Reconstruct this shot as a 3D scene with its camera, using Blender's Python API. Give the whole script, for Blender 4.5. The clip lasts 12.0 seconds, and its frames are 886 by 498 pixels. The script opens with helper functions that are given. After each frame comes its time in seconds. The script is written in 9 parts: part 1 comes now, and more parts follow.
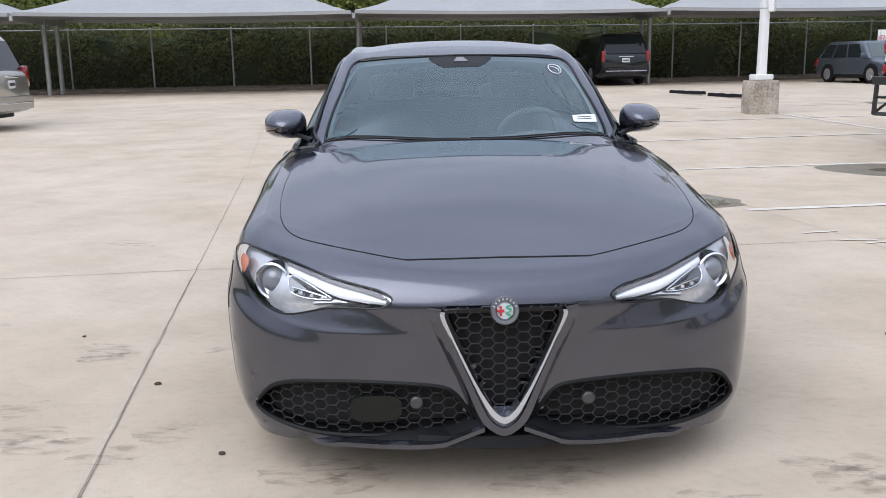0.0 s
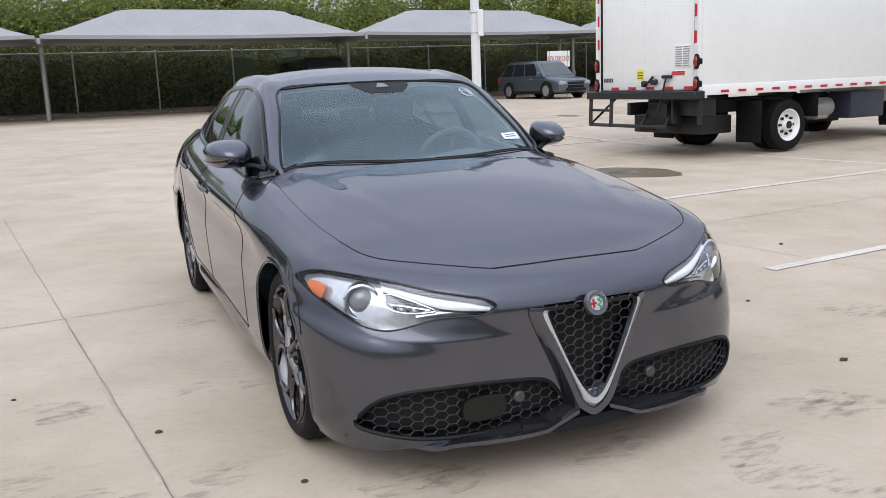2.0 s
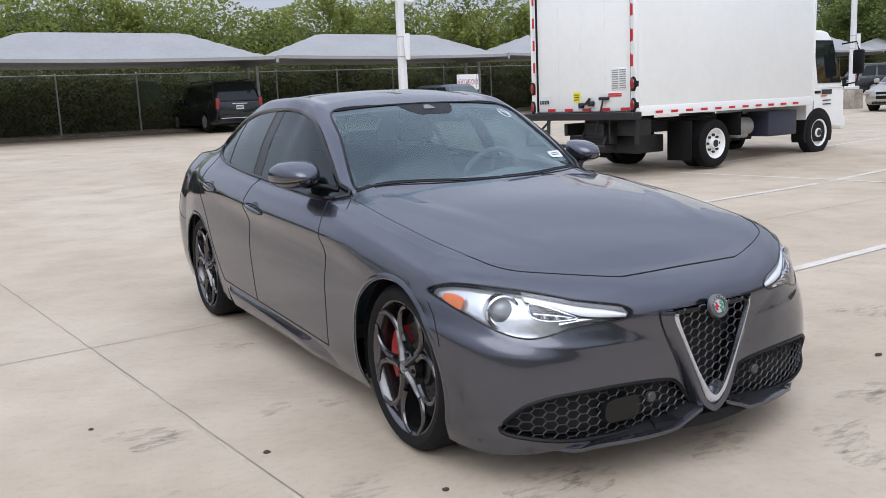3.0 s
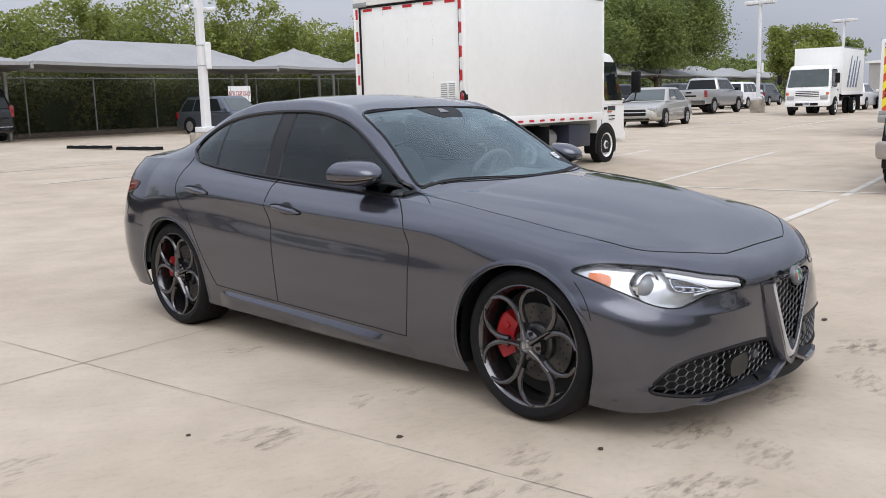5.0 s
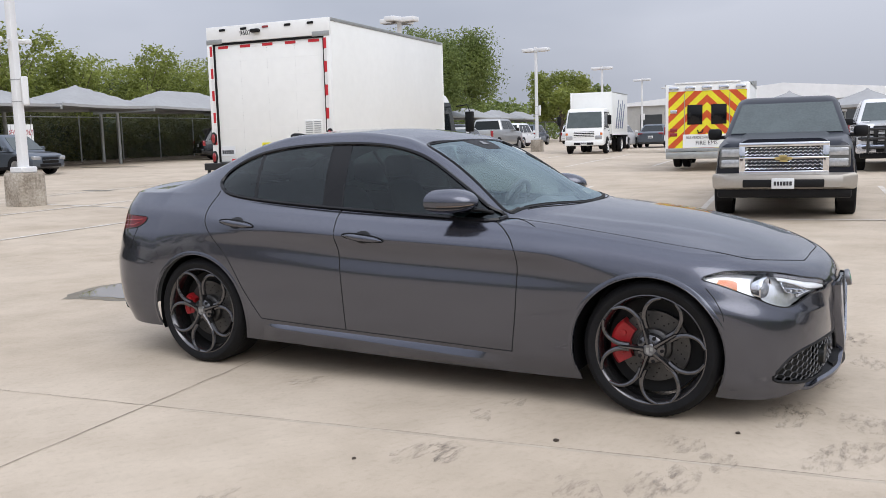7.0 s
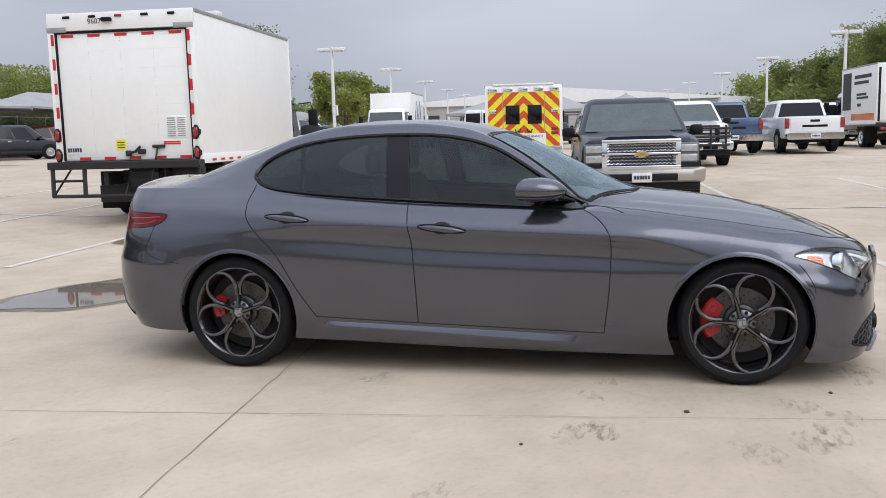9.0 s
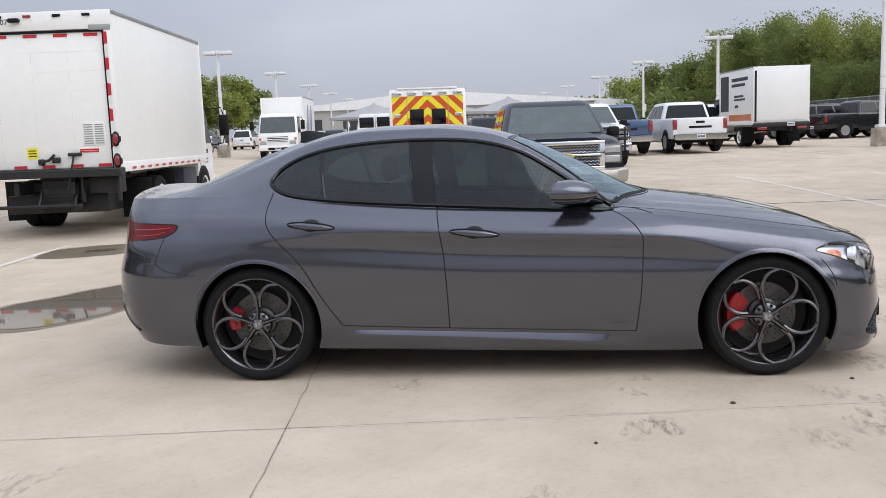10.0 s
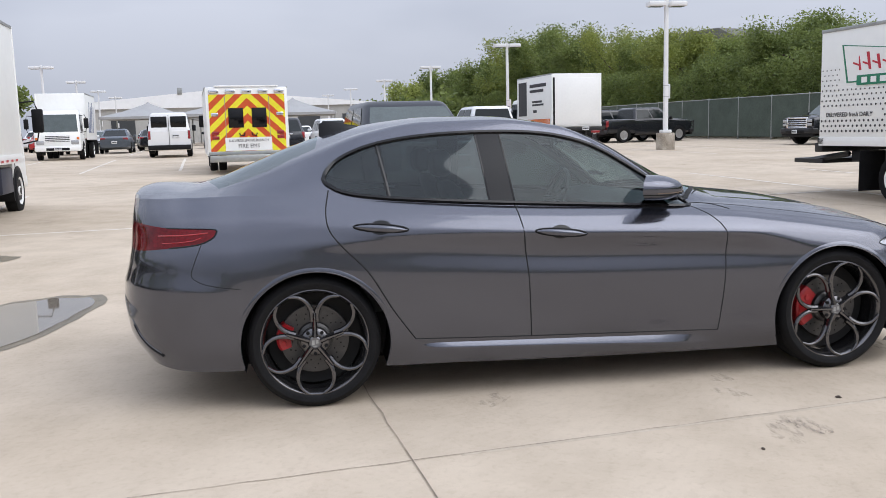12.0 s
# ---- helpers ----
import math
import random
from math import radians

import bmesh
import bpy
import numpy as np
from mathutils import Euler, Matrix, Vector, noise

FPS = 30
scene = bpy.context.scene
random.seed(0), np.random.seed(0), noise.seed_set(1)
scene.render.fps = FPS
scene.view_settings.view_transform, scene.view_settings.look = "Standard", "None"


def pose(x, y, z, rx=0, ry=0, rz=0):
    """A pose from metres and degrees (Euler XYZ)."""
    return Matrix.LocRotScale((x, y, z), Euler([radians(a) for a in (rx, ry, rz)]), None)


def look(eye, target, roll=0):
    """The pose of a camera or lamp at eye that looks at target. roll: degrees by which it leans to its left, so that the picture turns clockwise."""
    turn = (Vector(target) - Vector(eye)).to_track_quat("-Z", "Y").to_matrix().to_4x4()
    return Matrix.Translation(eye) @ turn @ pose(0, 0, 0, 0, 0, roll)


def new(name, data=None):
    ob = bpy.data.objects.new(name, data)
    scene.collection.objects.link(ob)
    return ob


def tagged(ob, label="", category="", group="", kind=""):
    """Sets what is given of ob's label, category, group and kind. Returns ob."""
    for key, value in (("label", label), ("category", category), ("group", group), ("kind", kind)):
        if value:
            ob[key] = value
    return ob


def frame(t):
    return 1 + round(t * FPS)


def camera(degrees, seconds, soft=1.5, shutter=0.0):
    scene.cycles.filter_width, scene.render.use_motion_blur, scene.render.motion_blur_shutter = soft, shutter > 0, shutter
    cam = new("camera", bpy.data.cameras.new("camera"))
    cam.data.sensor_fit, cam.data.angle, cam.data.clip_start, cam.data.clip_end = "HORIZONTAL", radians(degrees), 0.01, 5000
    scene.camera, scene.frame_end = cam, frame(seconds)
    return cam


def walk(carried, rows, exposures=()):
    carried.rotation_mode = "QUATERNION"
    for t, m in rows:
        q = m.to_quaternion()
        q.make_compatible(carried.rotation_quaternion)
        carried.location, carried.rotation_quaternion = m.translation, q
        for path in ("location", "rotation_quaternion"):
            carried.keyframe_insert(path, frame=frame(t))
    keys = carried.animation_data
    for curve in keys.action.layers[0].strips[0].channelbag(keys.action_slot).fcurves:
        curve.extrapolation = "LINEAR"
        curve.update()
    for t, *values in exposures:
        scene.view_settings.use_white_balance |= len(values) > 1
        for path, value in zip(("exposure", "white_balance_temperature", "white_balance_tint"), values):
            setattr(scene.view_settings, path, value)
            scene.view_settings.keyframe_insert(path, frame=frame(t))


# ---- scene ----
cam = camera(53.5, 12.0, soft=0.8)
PATH = [
    (0, (-0.266, -3.253, 1.289), (-0.195, -1.296, 0.882), -0.9),
    (0.5, (-0.523, -3.298, 1.306), (-0.265, -1.36, 0.884), -1.1),
    (1, (-0.83, -3.263, 1.341), (-0.407, -1.355, 0.916), -2.0),
    (1.5, (-1.196, -3.272, 1.342), (-0.58, -1.41, 0.948), -2.1),
    (2, (-1.549, -3.212, 1.334), (-0.793, -1.4, 0.958), -2.2),
    (2.5, (-1.916, -3.057, 1.354), (-1.023, -1.302, 1.005), -2.5),
    (3, (-2.346, -2.965, 1.357), (-1.372, -1.251, 1.022), -2.5),
    (3.2, (-2.473, -2.896, 1.35), (-1.456, -1.206, 1.018), -2.2),
    (4.8, (-3.579, -2.336, 1.337), (-2.182, -0.942, 1.016), -1.6),
    (5, (-3.722, -2.24, 1.352), (-2.289, -0.883, 1.029), -1.6),
    (5.5, (-4.086, -1.999, 1.352), (-2.564, -0.738, 1.052), -1.5),
    (6, (-4.418, -1.755, 1.351), (-2.825, -0.58, 1.067), -1.4),
    (6.5, (-4.646, -1.409, 1.36), (-2.97, -0.349, 1.098), -1.5),
    (7, (-4.907, -1.08, 1.351), (-3.16, -0.14, 1.103), -1.6),
    (8.8, (-5.489, 0.274, 1.344), (-3.573, 0.782, 1.08), -1.3),
    (9, (-5.523, 0.458, 1.339), (-3.594, 0.919, 1.079), -1.5),
    (9.5, (-5.582, 0.862, 1.349), (-3.627, 1.199, 1.089), -1.7),
    (10, (-5.648, 1.273, 1.369), (-3.675, 1.467, 1.109), -2.1),
    (10.5, (-5.563, 1.68, 1.357), (-3.582, 1.755, 1.092), -1.9),
    (11, (-5.463, 2.1, 1.34), (-3.482, 2.042, 1.072), -1.7),
    (11.5, (-5.36, 2.494, 1.35), (-3.388, 2.295, 1.079), -1.6),
    (12, (-5.16, 2.861, 1.356), (-3.204, 2.543, 1.087), -1.5),
]
EXPOSURE = [(0, 0.16, 6250, 10), (1.5, 0.09, 6400, 10), (3, 0.04, 6250, 10), (5, 0.04, 6550, 10), (7, 0.05, 6500, 10), (9.5, 0.05, 6500, 10), (11, 0.11, 6450, 10), (12, 0.14, 6400, 10)]
walk(cam, [(t, look(eye, target, roll)) for t, eye, target, roll in PATH], EXPOSURE)

# ---- world, sun and exposure ----
world = bpy.data.worlds.new("overcast_sky")
scene.world = world
world.use_nodes = True
wn, wl = world.node_tree.nodes, world.node_tree.links
wn.clear()
w_out = wn.new("ShaderNodeOutputWorld")
w_bg = wn.new("ShaderNodeBackground")
w_sky = wn.new("ShaderNodeTexSky")
w_sky.sky_type = "NISHITA"
w_sky.sun_disc = False
w_sky.sun_elevation, w_sky.sun_rotation = radians(42), radians(217)
w_sky.air_density, w_sky.dust_density = 1.0, 4.0
w_hsv = wn.new("ShaderNodeHueSaturation")
w_hsv.inputs["Saturation"].default_value = 0.22
w_hsv.inputs["Value"].default_value = 0.055
w_geo = wn.new("ShaderNodeTexCoord")
w_map = wn.new("ShaderNodeMapping")
w_map.inputs["Scale"].default_value = (1.0, 1.0, 3.2)
w_noise = wn.new("ShaderNodeTexNoise")
w_noise.inputs["Scale"].default_value = 1.7
w_noise.inputs["Detail"].default_value = 4.0
w_ramp = wn.new("ShaderNodeValToRGB")
w_ramp.color_ramp.elements[0].position, w_ramp.color_ramp.elements[0].color = 0.36, (0.497, 0.540, 0.650, 1)
w_ramp.color_ramp.elements[1].position, w_ramp.color_ramp.elements[1].color = 0.64, (0.677, 0.715, 0.828, 1)
w_mix = wn.new("ShaderNodeMixRGB")
w_mix.inputs["Fac"].default_value = 0.78
wl.new(w_geo.outputs["Generated"], w_map.inputs["Vector"])
wl.new(w_map.outputs["Vector"], w_noise.inputs["Vector"])
wl.new(w_noise.outputs["Fac"], w_ramp.inputs["Fac"])
wl.new(w_sky.outputs["Color"], w_hsv.inputs["Color"])
wl.new(w_hsv.outputs["Color"], w_mix.inputs["Color1"])
wl.new(w_ramp.outputs["Color"], w_mix.inputs["Color2"])
w_sep = wn.new("ShaderNodeSeparateXYZ")
w_rise = wn.new("ShaderNodeMapRange")
w_rise.inputs["From Min"].default_value, w_rise.inputs["From Max"].default_value = 0.05, 0.9
w_rise.inputs["To Min"].default_value, w_rise.inputs["To Max"].default_value = 0.88, 2.45
wl.new(w_geo.outputs["Generated"], w_sep.inputs["Vector"])
wl.new(w_sep.outputs["Z"], w_rise.inputs["Value"])
wl.new(w_mix.outputs["Color"], w_bg.inputs["Color"])
wl.new(w_rise.outputs[0], w_bg.inputs["Strength"])
wl.new(w_bg.outputs["Background"], w_out.inputs["Surface"])

sun_data = bpy.data.lights.new("sun", "SUN")
sun_data.energy, sun_data.angle, sun_data.color = 1.15, radians(55), (1.0, 0.99, 0.985)
sun = new("sun", sun_data)
sun.matrix_world = look((-24, -32, 36), (0, 0, 0))


# ---- materials ----
def material(name, color, rough=0.5, metal=0.0, vary=0.0, scale=3.0, bump=0.0, bump_scale=60.0, coat=0.0, spec=0.5, random_shift=0.0, color2=None, spot=0.0):
    """A procedural surface: base colour with two scales of variation, fine relief, roughness wear."""
    m = bpy.data.materials.new(name)
    m.use_nodes = True
    n, l = m.node_tree.nodes, m.node_tree.links
    b = n["Principled BSDF"]
    b.inputs["Roughness"].default_value = rough
    b.inputs["Metallic"].default_value = metal
    b.inputs["Specular IOR Level"].default_value = spec
    b.inputs["Coat Weight"].default_value = coat
    b.inputs["Coat Roughness"].default_value = 0.03
    b.inputs["Base Color"].default_value = (*color, 1)
    tc = n.new("ShaderNodeTexCoord")
    src = None
    if vary > 0 or color2:
        a = n.new("ShaderNodeTexNoise")
        a.inputs["Scale"].default_value, a.inputs["Detail"].default_value = scale, 6
        c = n.new("ShaderNodeTexNoise")
        c.inputs["Scale"].default_value, c.inputs["Detail"].default_value = scale * 9, 4
        l.new(tc.outputs["Object"], a.inputs["Vector"])
        l.new(tc.outputs["Object"], c.inputs["Vector"])
        add = n.new("ShaderNodeMath")
        add.operation = "MULTIPLY_ADD"
        add.inputs[1].default_value = 0.45
        l.new(c.outputs["Fac"], add.inputs[0])
        half = n.new("ShaderNodeMath")
        half.operation = "MULTIPLY"
        half.inputs[1].default_value = 0.55
        l.new(a.outputs["Fac"], half.inputs[0])
        l.new(half.outputs[0], add.inputs[2])
        ramp = n.new("ShaderNodeValToRGB")
        other = color2 or tuple(v * (1 - vary) for v in color)
        ramp.color_ramp.elements[0].position, ramp.color_ramp.elements[0].color = 0.36, (*other, 1)
        ramp.color_ramp.elements[1].position, ramp.color_ramp.elements[1].color = 0.64, (*color, 1)
        l.new(add.outputs[0], ramp.inputs["Fac"])
        src = ramp.outputs["Color"]
        rr = n.new("ShaderNodeMapRange")
        rr.inputs["To Min"].default_value, rr.inputs["To Max"].default_value = min(1, rough * 1.15), rough * 0.88
        l.new(add.outputs[0], rr.inputs["Value"])
        l.new(rr.outputs[0], b.inputs["Roughness"])
    if random_shift > 0:
        oi = n.new("ShaderNodeObjectInfo")
        hs = n.new("ShaderNodeHueSaturation")
        mr = n.new("ShaderNodeMapRange")
        mr.inputs["To Min"].default_value, mr.inputs["To Max"].default_value = 1 - random_shift, 1 + random_shift
        l.new(oi.outputs["Random"], mr.inputs["Value"])
        l.new(mr.outputs[0], hs.inputs["Value"])
        if src:
            l.new(src, hs.inputs["Color"])
        else:
            hs.inputs["Color"].default_value = (*color, 1)
        src = hs.outputs["Color"]
    if src:
        l.new(src, b.inputs["Base Color"])
    if bump > 0:
        bn = n.new("ShaderNodeTexNoise")
        bn.inputs["Scale"].default_value, bn.inputs["Detail"].default_value = bump_scale, 5
        l.new(tc.outputs["Object"], bn.inputs["Vector"])
        bp = n.new("ShaderNodeBump")
        bp.inputs["Strength"].default_value, bp.inputs["Distance"].default_value = bump, 0.01
        l.new(bn.outputs["Fac"], bp.inputs["Height"])
        l.new(bp.outputs["Normal"], b.inputs["Normal"])
    return m


def glass(name, tint, gloss=0.02, head_on=0.05, sheen=(0.85, 0.92, 0.94)):
    """A thin pane: tinted see-through, with mirror gloss that grows towards grazing sight."""
    m = bpy.data.materials.new(name)
    m.use_nodes = True
    n, l = m.node_tree.nodes, m.node_tree.links
    n.clear()
    out = n.new("ShaderNodeOutputMaterial")
    tr = n.new("ShaderNodeBsdfTransparent")
    tr.inputs["Color"].default_value = (*tint, 1)
    gl = n.new("ShaderNodeBsdfGlossy")
    gl.inputs["Roughness"].default_value = gloss
    gl.inputs["Color"].default_value = (*sheen, 1)
    lw = n.new("ShaderNodeLayerWeight")
    lw.inputs["Blend"].default_value = 0.5
    up = n.new("ShaderNodeMath")
    up.operation = "POWER"
    up.inputs[1].default_value = 4.5
    l.new(lw.outputs["Facing"], up.inputs[0])
    ma = n.new("ShaderNodeMath")
    ma.operation = "MULTIPLY_ADD"
    ma.inputs[1].default_value, ma.inputs[2].default_value = 1 - head_on, head_on
    l.new(up.outputs[0], ma.inputs[0])
    mx = n.new("ShaderNodeMixShader")
    l.new(ma.outputs[0], mx.inputs[0])
    l.new(tr.outputs[0], mx.inputs[1])
    l.new(gl.outputs[0], mx.inputs[2])
    l.new(mx.outputs[0], out.inputs["Surface"])
    return m


def car_paint(name, color, metal=0.55, rough=0.32, flake=0.25, coat=1.0):
    m = bpy.data.materials.new(name)
    m.use_nodes = True
    n, l = m.node_tree.nodes, m.node_tree.links
    b = n["Principled BSDF"]
    b.inputs["Metallic"].default_value = metal
    b.inputs["Roughness"].default_value = rough
    b.inputs["Coat Weight"].default_value = coat
    b.inputs["Coat Roughness"].default_value = 0.02
    b.inputs["Coat IOR"].default_value = 1.45
    b.inputs["Specular Tint"].default_value = (0.55, 0.56, 0.60, 1)
    tc = n.new("ShaderNodeTexCoord")
    v = n.new("ShaderNodeTexNoise")
    v.inputs["Scale"].default_value, v.inputs["Detail"].default_value = 900, 1
    big = n.new("ShaderNodeTexNoise")
    big.inputs["Scale"].default_value, big.inputs["Detail"].default_value = 2.5, 5
    l.new(tc.outputs["Object"], v.inputs["Vector"])
    l.new(tc.outputs["Object"], big.inputs["Vector"])
    ramp = n.new("ShaderNodeValToRGB")
    ramp.color_ramp.elements[0].position, ramp.color_ramp.elements[0].color = 0.3, (*[c * (1 - flake) for c in color], 1)
    ramp.color_ramp.elements[1].position, ramp.color_ramp.elements[1].color = 0.7, (*[min(1, c * (1 + flake)) for c in color], 1)
    l.new(v.outputs["Fac"], ramp.inputs["Fac"])
    l.new(ramp.outputs["Color"], b.inputs["Base Color"])
    mr = n.new("ShaderNodeMapRange")
    mr.inputs["To Min"].default_value, mr.inputs["To Max"].default_value = 0.01, 0.05
    l.new(big.outputs["Fac"], mr.inputs["Value"])
    l.new(mr.outputs[0], b.inputs["Coat Roughness"])
    return m


PAINT = car_paint("graphite_paint", (0.098, 0.102, 0.124), 0.90, 0.21, 0.2)
BLACK_GLOSS = material("black_gloss_trim", (0.006, 0.006, 0.007), 0.12, 0, 0.2, 8, spec=0.35)
GRILLE_GREY = material("grille_grey", (0.05, 0.05, 0.054), 0.28, 0.1, 0.2, 30)
BLACK_PLASTIC = material("black_plastic", (0.008, 0.008, 0.009), 0.5, 0, 0.3, 20, 0.1, 300, spec=0.22)
# near-black: shade of gaps, holes and grille depths put into colour
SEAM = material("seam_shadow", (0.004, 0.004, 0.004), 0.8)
RUBBER = material("tyre_rubber", (0.010, 0.010, 0.011), 0.7, 0, 0.35, 14, 0.15, 200, spec=0.18)
RIM_DARK = material("dark_alloy", (0.140, 0.137, 0.142), 0.20, 0.92, 0.15, 12)
DISC_STEEL = material("brake_disc_steel", (0.10, 0.097, 0.095), 0.42, 0.8, 0.25, 30)
CALIPER_RED = material("red_caliper", (0.34, 0.010, 0.014), 0.35, 0, 0.2, 15)
CHROME = material("chrome", (0.78, 0.79, 0.82), 0.08, 1.0, 0.06, 10)
SATIN_SILVER = material("satin_silver", (0.66, 0.70, 0.78), 0.22, 0.9, 0.06, 10)
CAP_GREY = material("cap_grey", (0.20, 0.20, 0.21), 0.4, 0.8, 0.08, 10)
GLASS_DARK = glass("privacy_glass", (0.15, 0.185, 0.185), 0.012, 0.05)
GLASS_SIDE = glass("tinted_side_glass", (0.135, 0.185, 0.187), 0.012, 0.038)
GLASS_WIND = glass("windscreen_glass", (0.66, 0.78, 0.77), 0.012, 0.105, (0.76, 0.92, 0.98))
GLASS_LAMP = glass("lamp_lens", (0.96, 0.97, 0.98), 0.01, 0.035, (0.95, 0.96, 1.0))
GLASS_VEH = material("vehicle_glass", (0.012, 0.016, 0.017), 0.05, 0, 0.2, 4, spec=0.4)
TAIL_RED = material("tail_lamp_red", (0.15, 0.002, 0.006), 0.12, 0, 0.6, 9, coat=0.1, spec=0.25)
AMBER = material("amber_reflector", (0.72, 0.17, 0.03), 0.15, 0, 0.25, 25, coat=0.6)
LEATHER = material("dark_interior", (0.095, 0.098, 0.100), 0.6, 0, 0.25, 10, 0.2, 150)
HEADLINER = material("grey_headliner", (0.46, 0.48, 0.48), 0.85, 0, 0.1, 8)
WHITE_PAINT = material("white_paint", (0.84, 0.84, 0.82), 0.35, 0, 0.05, 1.2)
WHITE_PANEL = material("white_fibre_panel", (0.84, 0.84, 0.81), 0.38, 0, 0.05, 0.8, 0.03, 40)
STEEL_GALV = material("galvanised_steel", (0.42, 0.43, 0.42), 0.45, 0.6, 0.25, 6)
BLACK_STEEL = material("black_steel", (0.015, 0.015, 0.016), 0.5, 0.0, 0.4, 5, 0.1, 60)
RED_TAPE = material("red_reflective_tape", (0.55, 0.02, 0.03), 0.3, 0, 0.15, 30)
WHITE_TAPE = material("white_reflective_tape", (0.78, 0.78, 0.76), 0.3, 0, 0.1, 30)
YELLOW_TAPE = material("yellow_reflective", (0.84, 0.75, 0.03), 0.35, 0, 0.12, 10)
ORANGE_TAPE = material("red_orange_reflective", (0.62, 0.09, 0.02), 0.35, 0, 0.15, 10)
INK = material("dark_print", (0.03, 0.03, 0.035), 0.6)
CONCRETE_BASE = material("weathered_concrete", (0.50, 0.45, 0.38), 0.9, 0, 0.3, 2.2, 0.4, 40, color2=(0.20, 0.165, 0.125))


# ---- mesh helpers ----
def part(name, bm, mat, parent, label="", smooth=True, normals=True):
    """Links a bmesh as one mesh object under a thing or a part."""
    if normals:
        bmesh.ops.recalc_face_normals(bm, faces=bm.faces)
    me = bpy.data.meshes.new(name)
    bm.to_mesh(me)
    bm.free()
    for m in (mat if isinstance(mat, (list, tuple)) else (mat,)):
        me.materials.append(m)
    if smooth:
        me.polygons.foreach_set("use_smooth", [True] * len(me.polygons))
        me.set_sharp_from_angle(angle=radians(38))
    ob = new(name, me)
    if parent:
        ob.parent = parent
    if label:
        ob["label"] = label
    return ob


def thing(name, m, label, category, group="", kind=""):
    """A top-level Empty at the base of a thing."""
    ob = new(name)
    ob.empty_display_size = 0.2
    ob.matrix_world = m
    return tagged(ob, label, category, group, kind)


def box(bm, lo, hi, bevel=0.0, seg=1, m=None):
    t = bmesh.new()
    bmesh.ops.create_cube(t, size=1)
    for v in t.verts:
        v.co = Vector([lo[i] + (hi[i] - lo[i]) * (v.co[i] + 0.5) for i in range(3)])
    if bevel > 0:
        bmesh.ops.bevel(t, geom=t.edges[:], offset=bevel, segments=seg, affect="EDGES", profile=0.5, clamp_overlap=True)
    if m is not None:
        t.transform(m)
    join(bm, t)


def join(bm, t):
    vs = [bm.verts.new(v.co) for v in t.verts]
    t.verts.index_update()
    for f in t.faces:
        try:
            nf = bm.faces.new([vs[v.index] for v in f.verts])
            nf.material_index = f.material_index
        except ValueError:
            pass
    t.free()


def ring_pts(c, u, v, r, n, r2=None):
    r2 = r if r2 is None else r2
    return [c + u * (math.cos(2 * math.pi * i / n) * r) + v * (math.sin(2 * math.pi * i / n) * r2) for i in range(n)]


def skin(bm, rings, closed=True, cap=True):
    """Quads between rings of equal length."""
    rows = [[bm.verts.new(p) for p in r] for r in rings]
    n = len(rows[0])
    for a, b in zip(rows, rows[1:]):
        for i in range(n if closed else n - 1):
            j = (i + 1) % n
            bm.faces.new((a[i], a[j], b[j], b[i]))
    if cap and closed:
        bm.faces.new(rows[0])
        bm.faces.new(rows[-1][::-1])
    return rows


def tube(bm, pts, r, n=8, r2=None, up=None, taper=None, cap=True):
    """A swept tube along points; r may taper; r2 makes it elliptical (across 'up')."""
    pts = [Vector(p) for p in pts]
    rings = []
    for i, p in enumerate(pts):
        d = (pts[min(i + 1, len(pts) - 1)] - pts[max(i - 1, 0)]).normalized()
        ref = Vector(up) if up else (Vector((0, 0, 1)) if abs(d.z) < 0.9 else Vector((1, 0, 0)))
        u = d.cross(ref)
        u = u.normalized() if u.length > 1e-6 else d.orthogonal().normalized()
        v = u.cross(d).normalized()
        k = taper[i] if taper else 1.0
        rings.append(ring_pts(p, u, v, r * k, n, (r2 if r2 else r) * k))
    skin(bm, rings, True, cap)


def cyl(bm, p0, p1, r0, r1=None, n=16):
    p0, p1 = Vector(p0), Vector(p1)
    d = (p1 - p0).normalized()
    u = d.orthogonal().normalized()
    v = d.cross(u)
    skin(bm, [ring_pts(p0, u, v, r0, n), ring_pts(p1, u, v, r0 if r1 is None else r1, n)])


def lathe_x(bm, prof, n=48, centre=(0, 0, 0), cap=False):
    """Revolves (x, radius) pairs about the x axis."""
    c = Vector(centre)
    rings = [[c + Vector((x, math.cos(2 * math.pi * i / n) * r, math.sin(2 * math.pi * i / n) * r)) for i in range(n)] for x, r in prof]
    skin(bm, rings, True, cap)


def prism(bm, pts, axis, lo, hi, inset=0.0):
    """Extrudes a 2D outline along an axis ('x': points are y, z)."""
    def place(p, h):
        return Vector((h, p[0], p[1])) if axis == "x" else Vector((p[0], h, p[1])) if axis == "y" else Vector((p[0], p[1], h))
    a = [bm.verts.new(place(p, lo)) for p in pts]
    b = [bm.verts.new(place(p, hi)) for p in pts]
    n = len(pts)
    for i in range(n):
        bm.faces.new((a[i], a[(i + 1) % n], b[(i + 1) % n], b[i]))
    bm.faces.new(a[::-1])
    bm.faces.new(b)


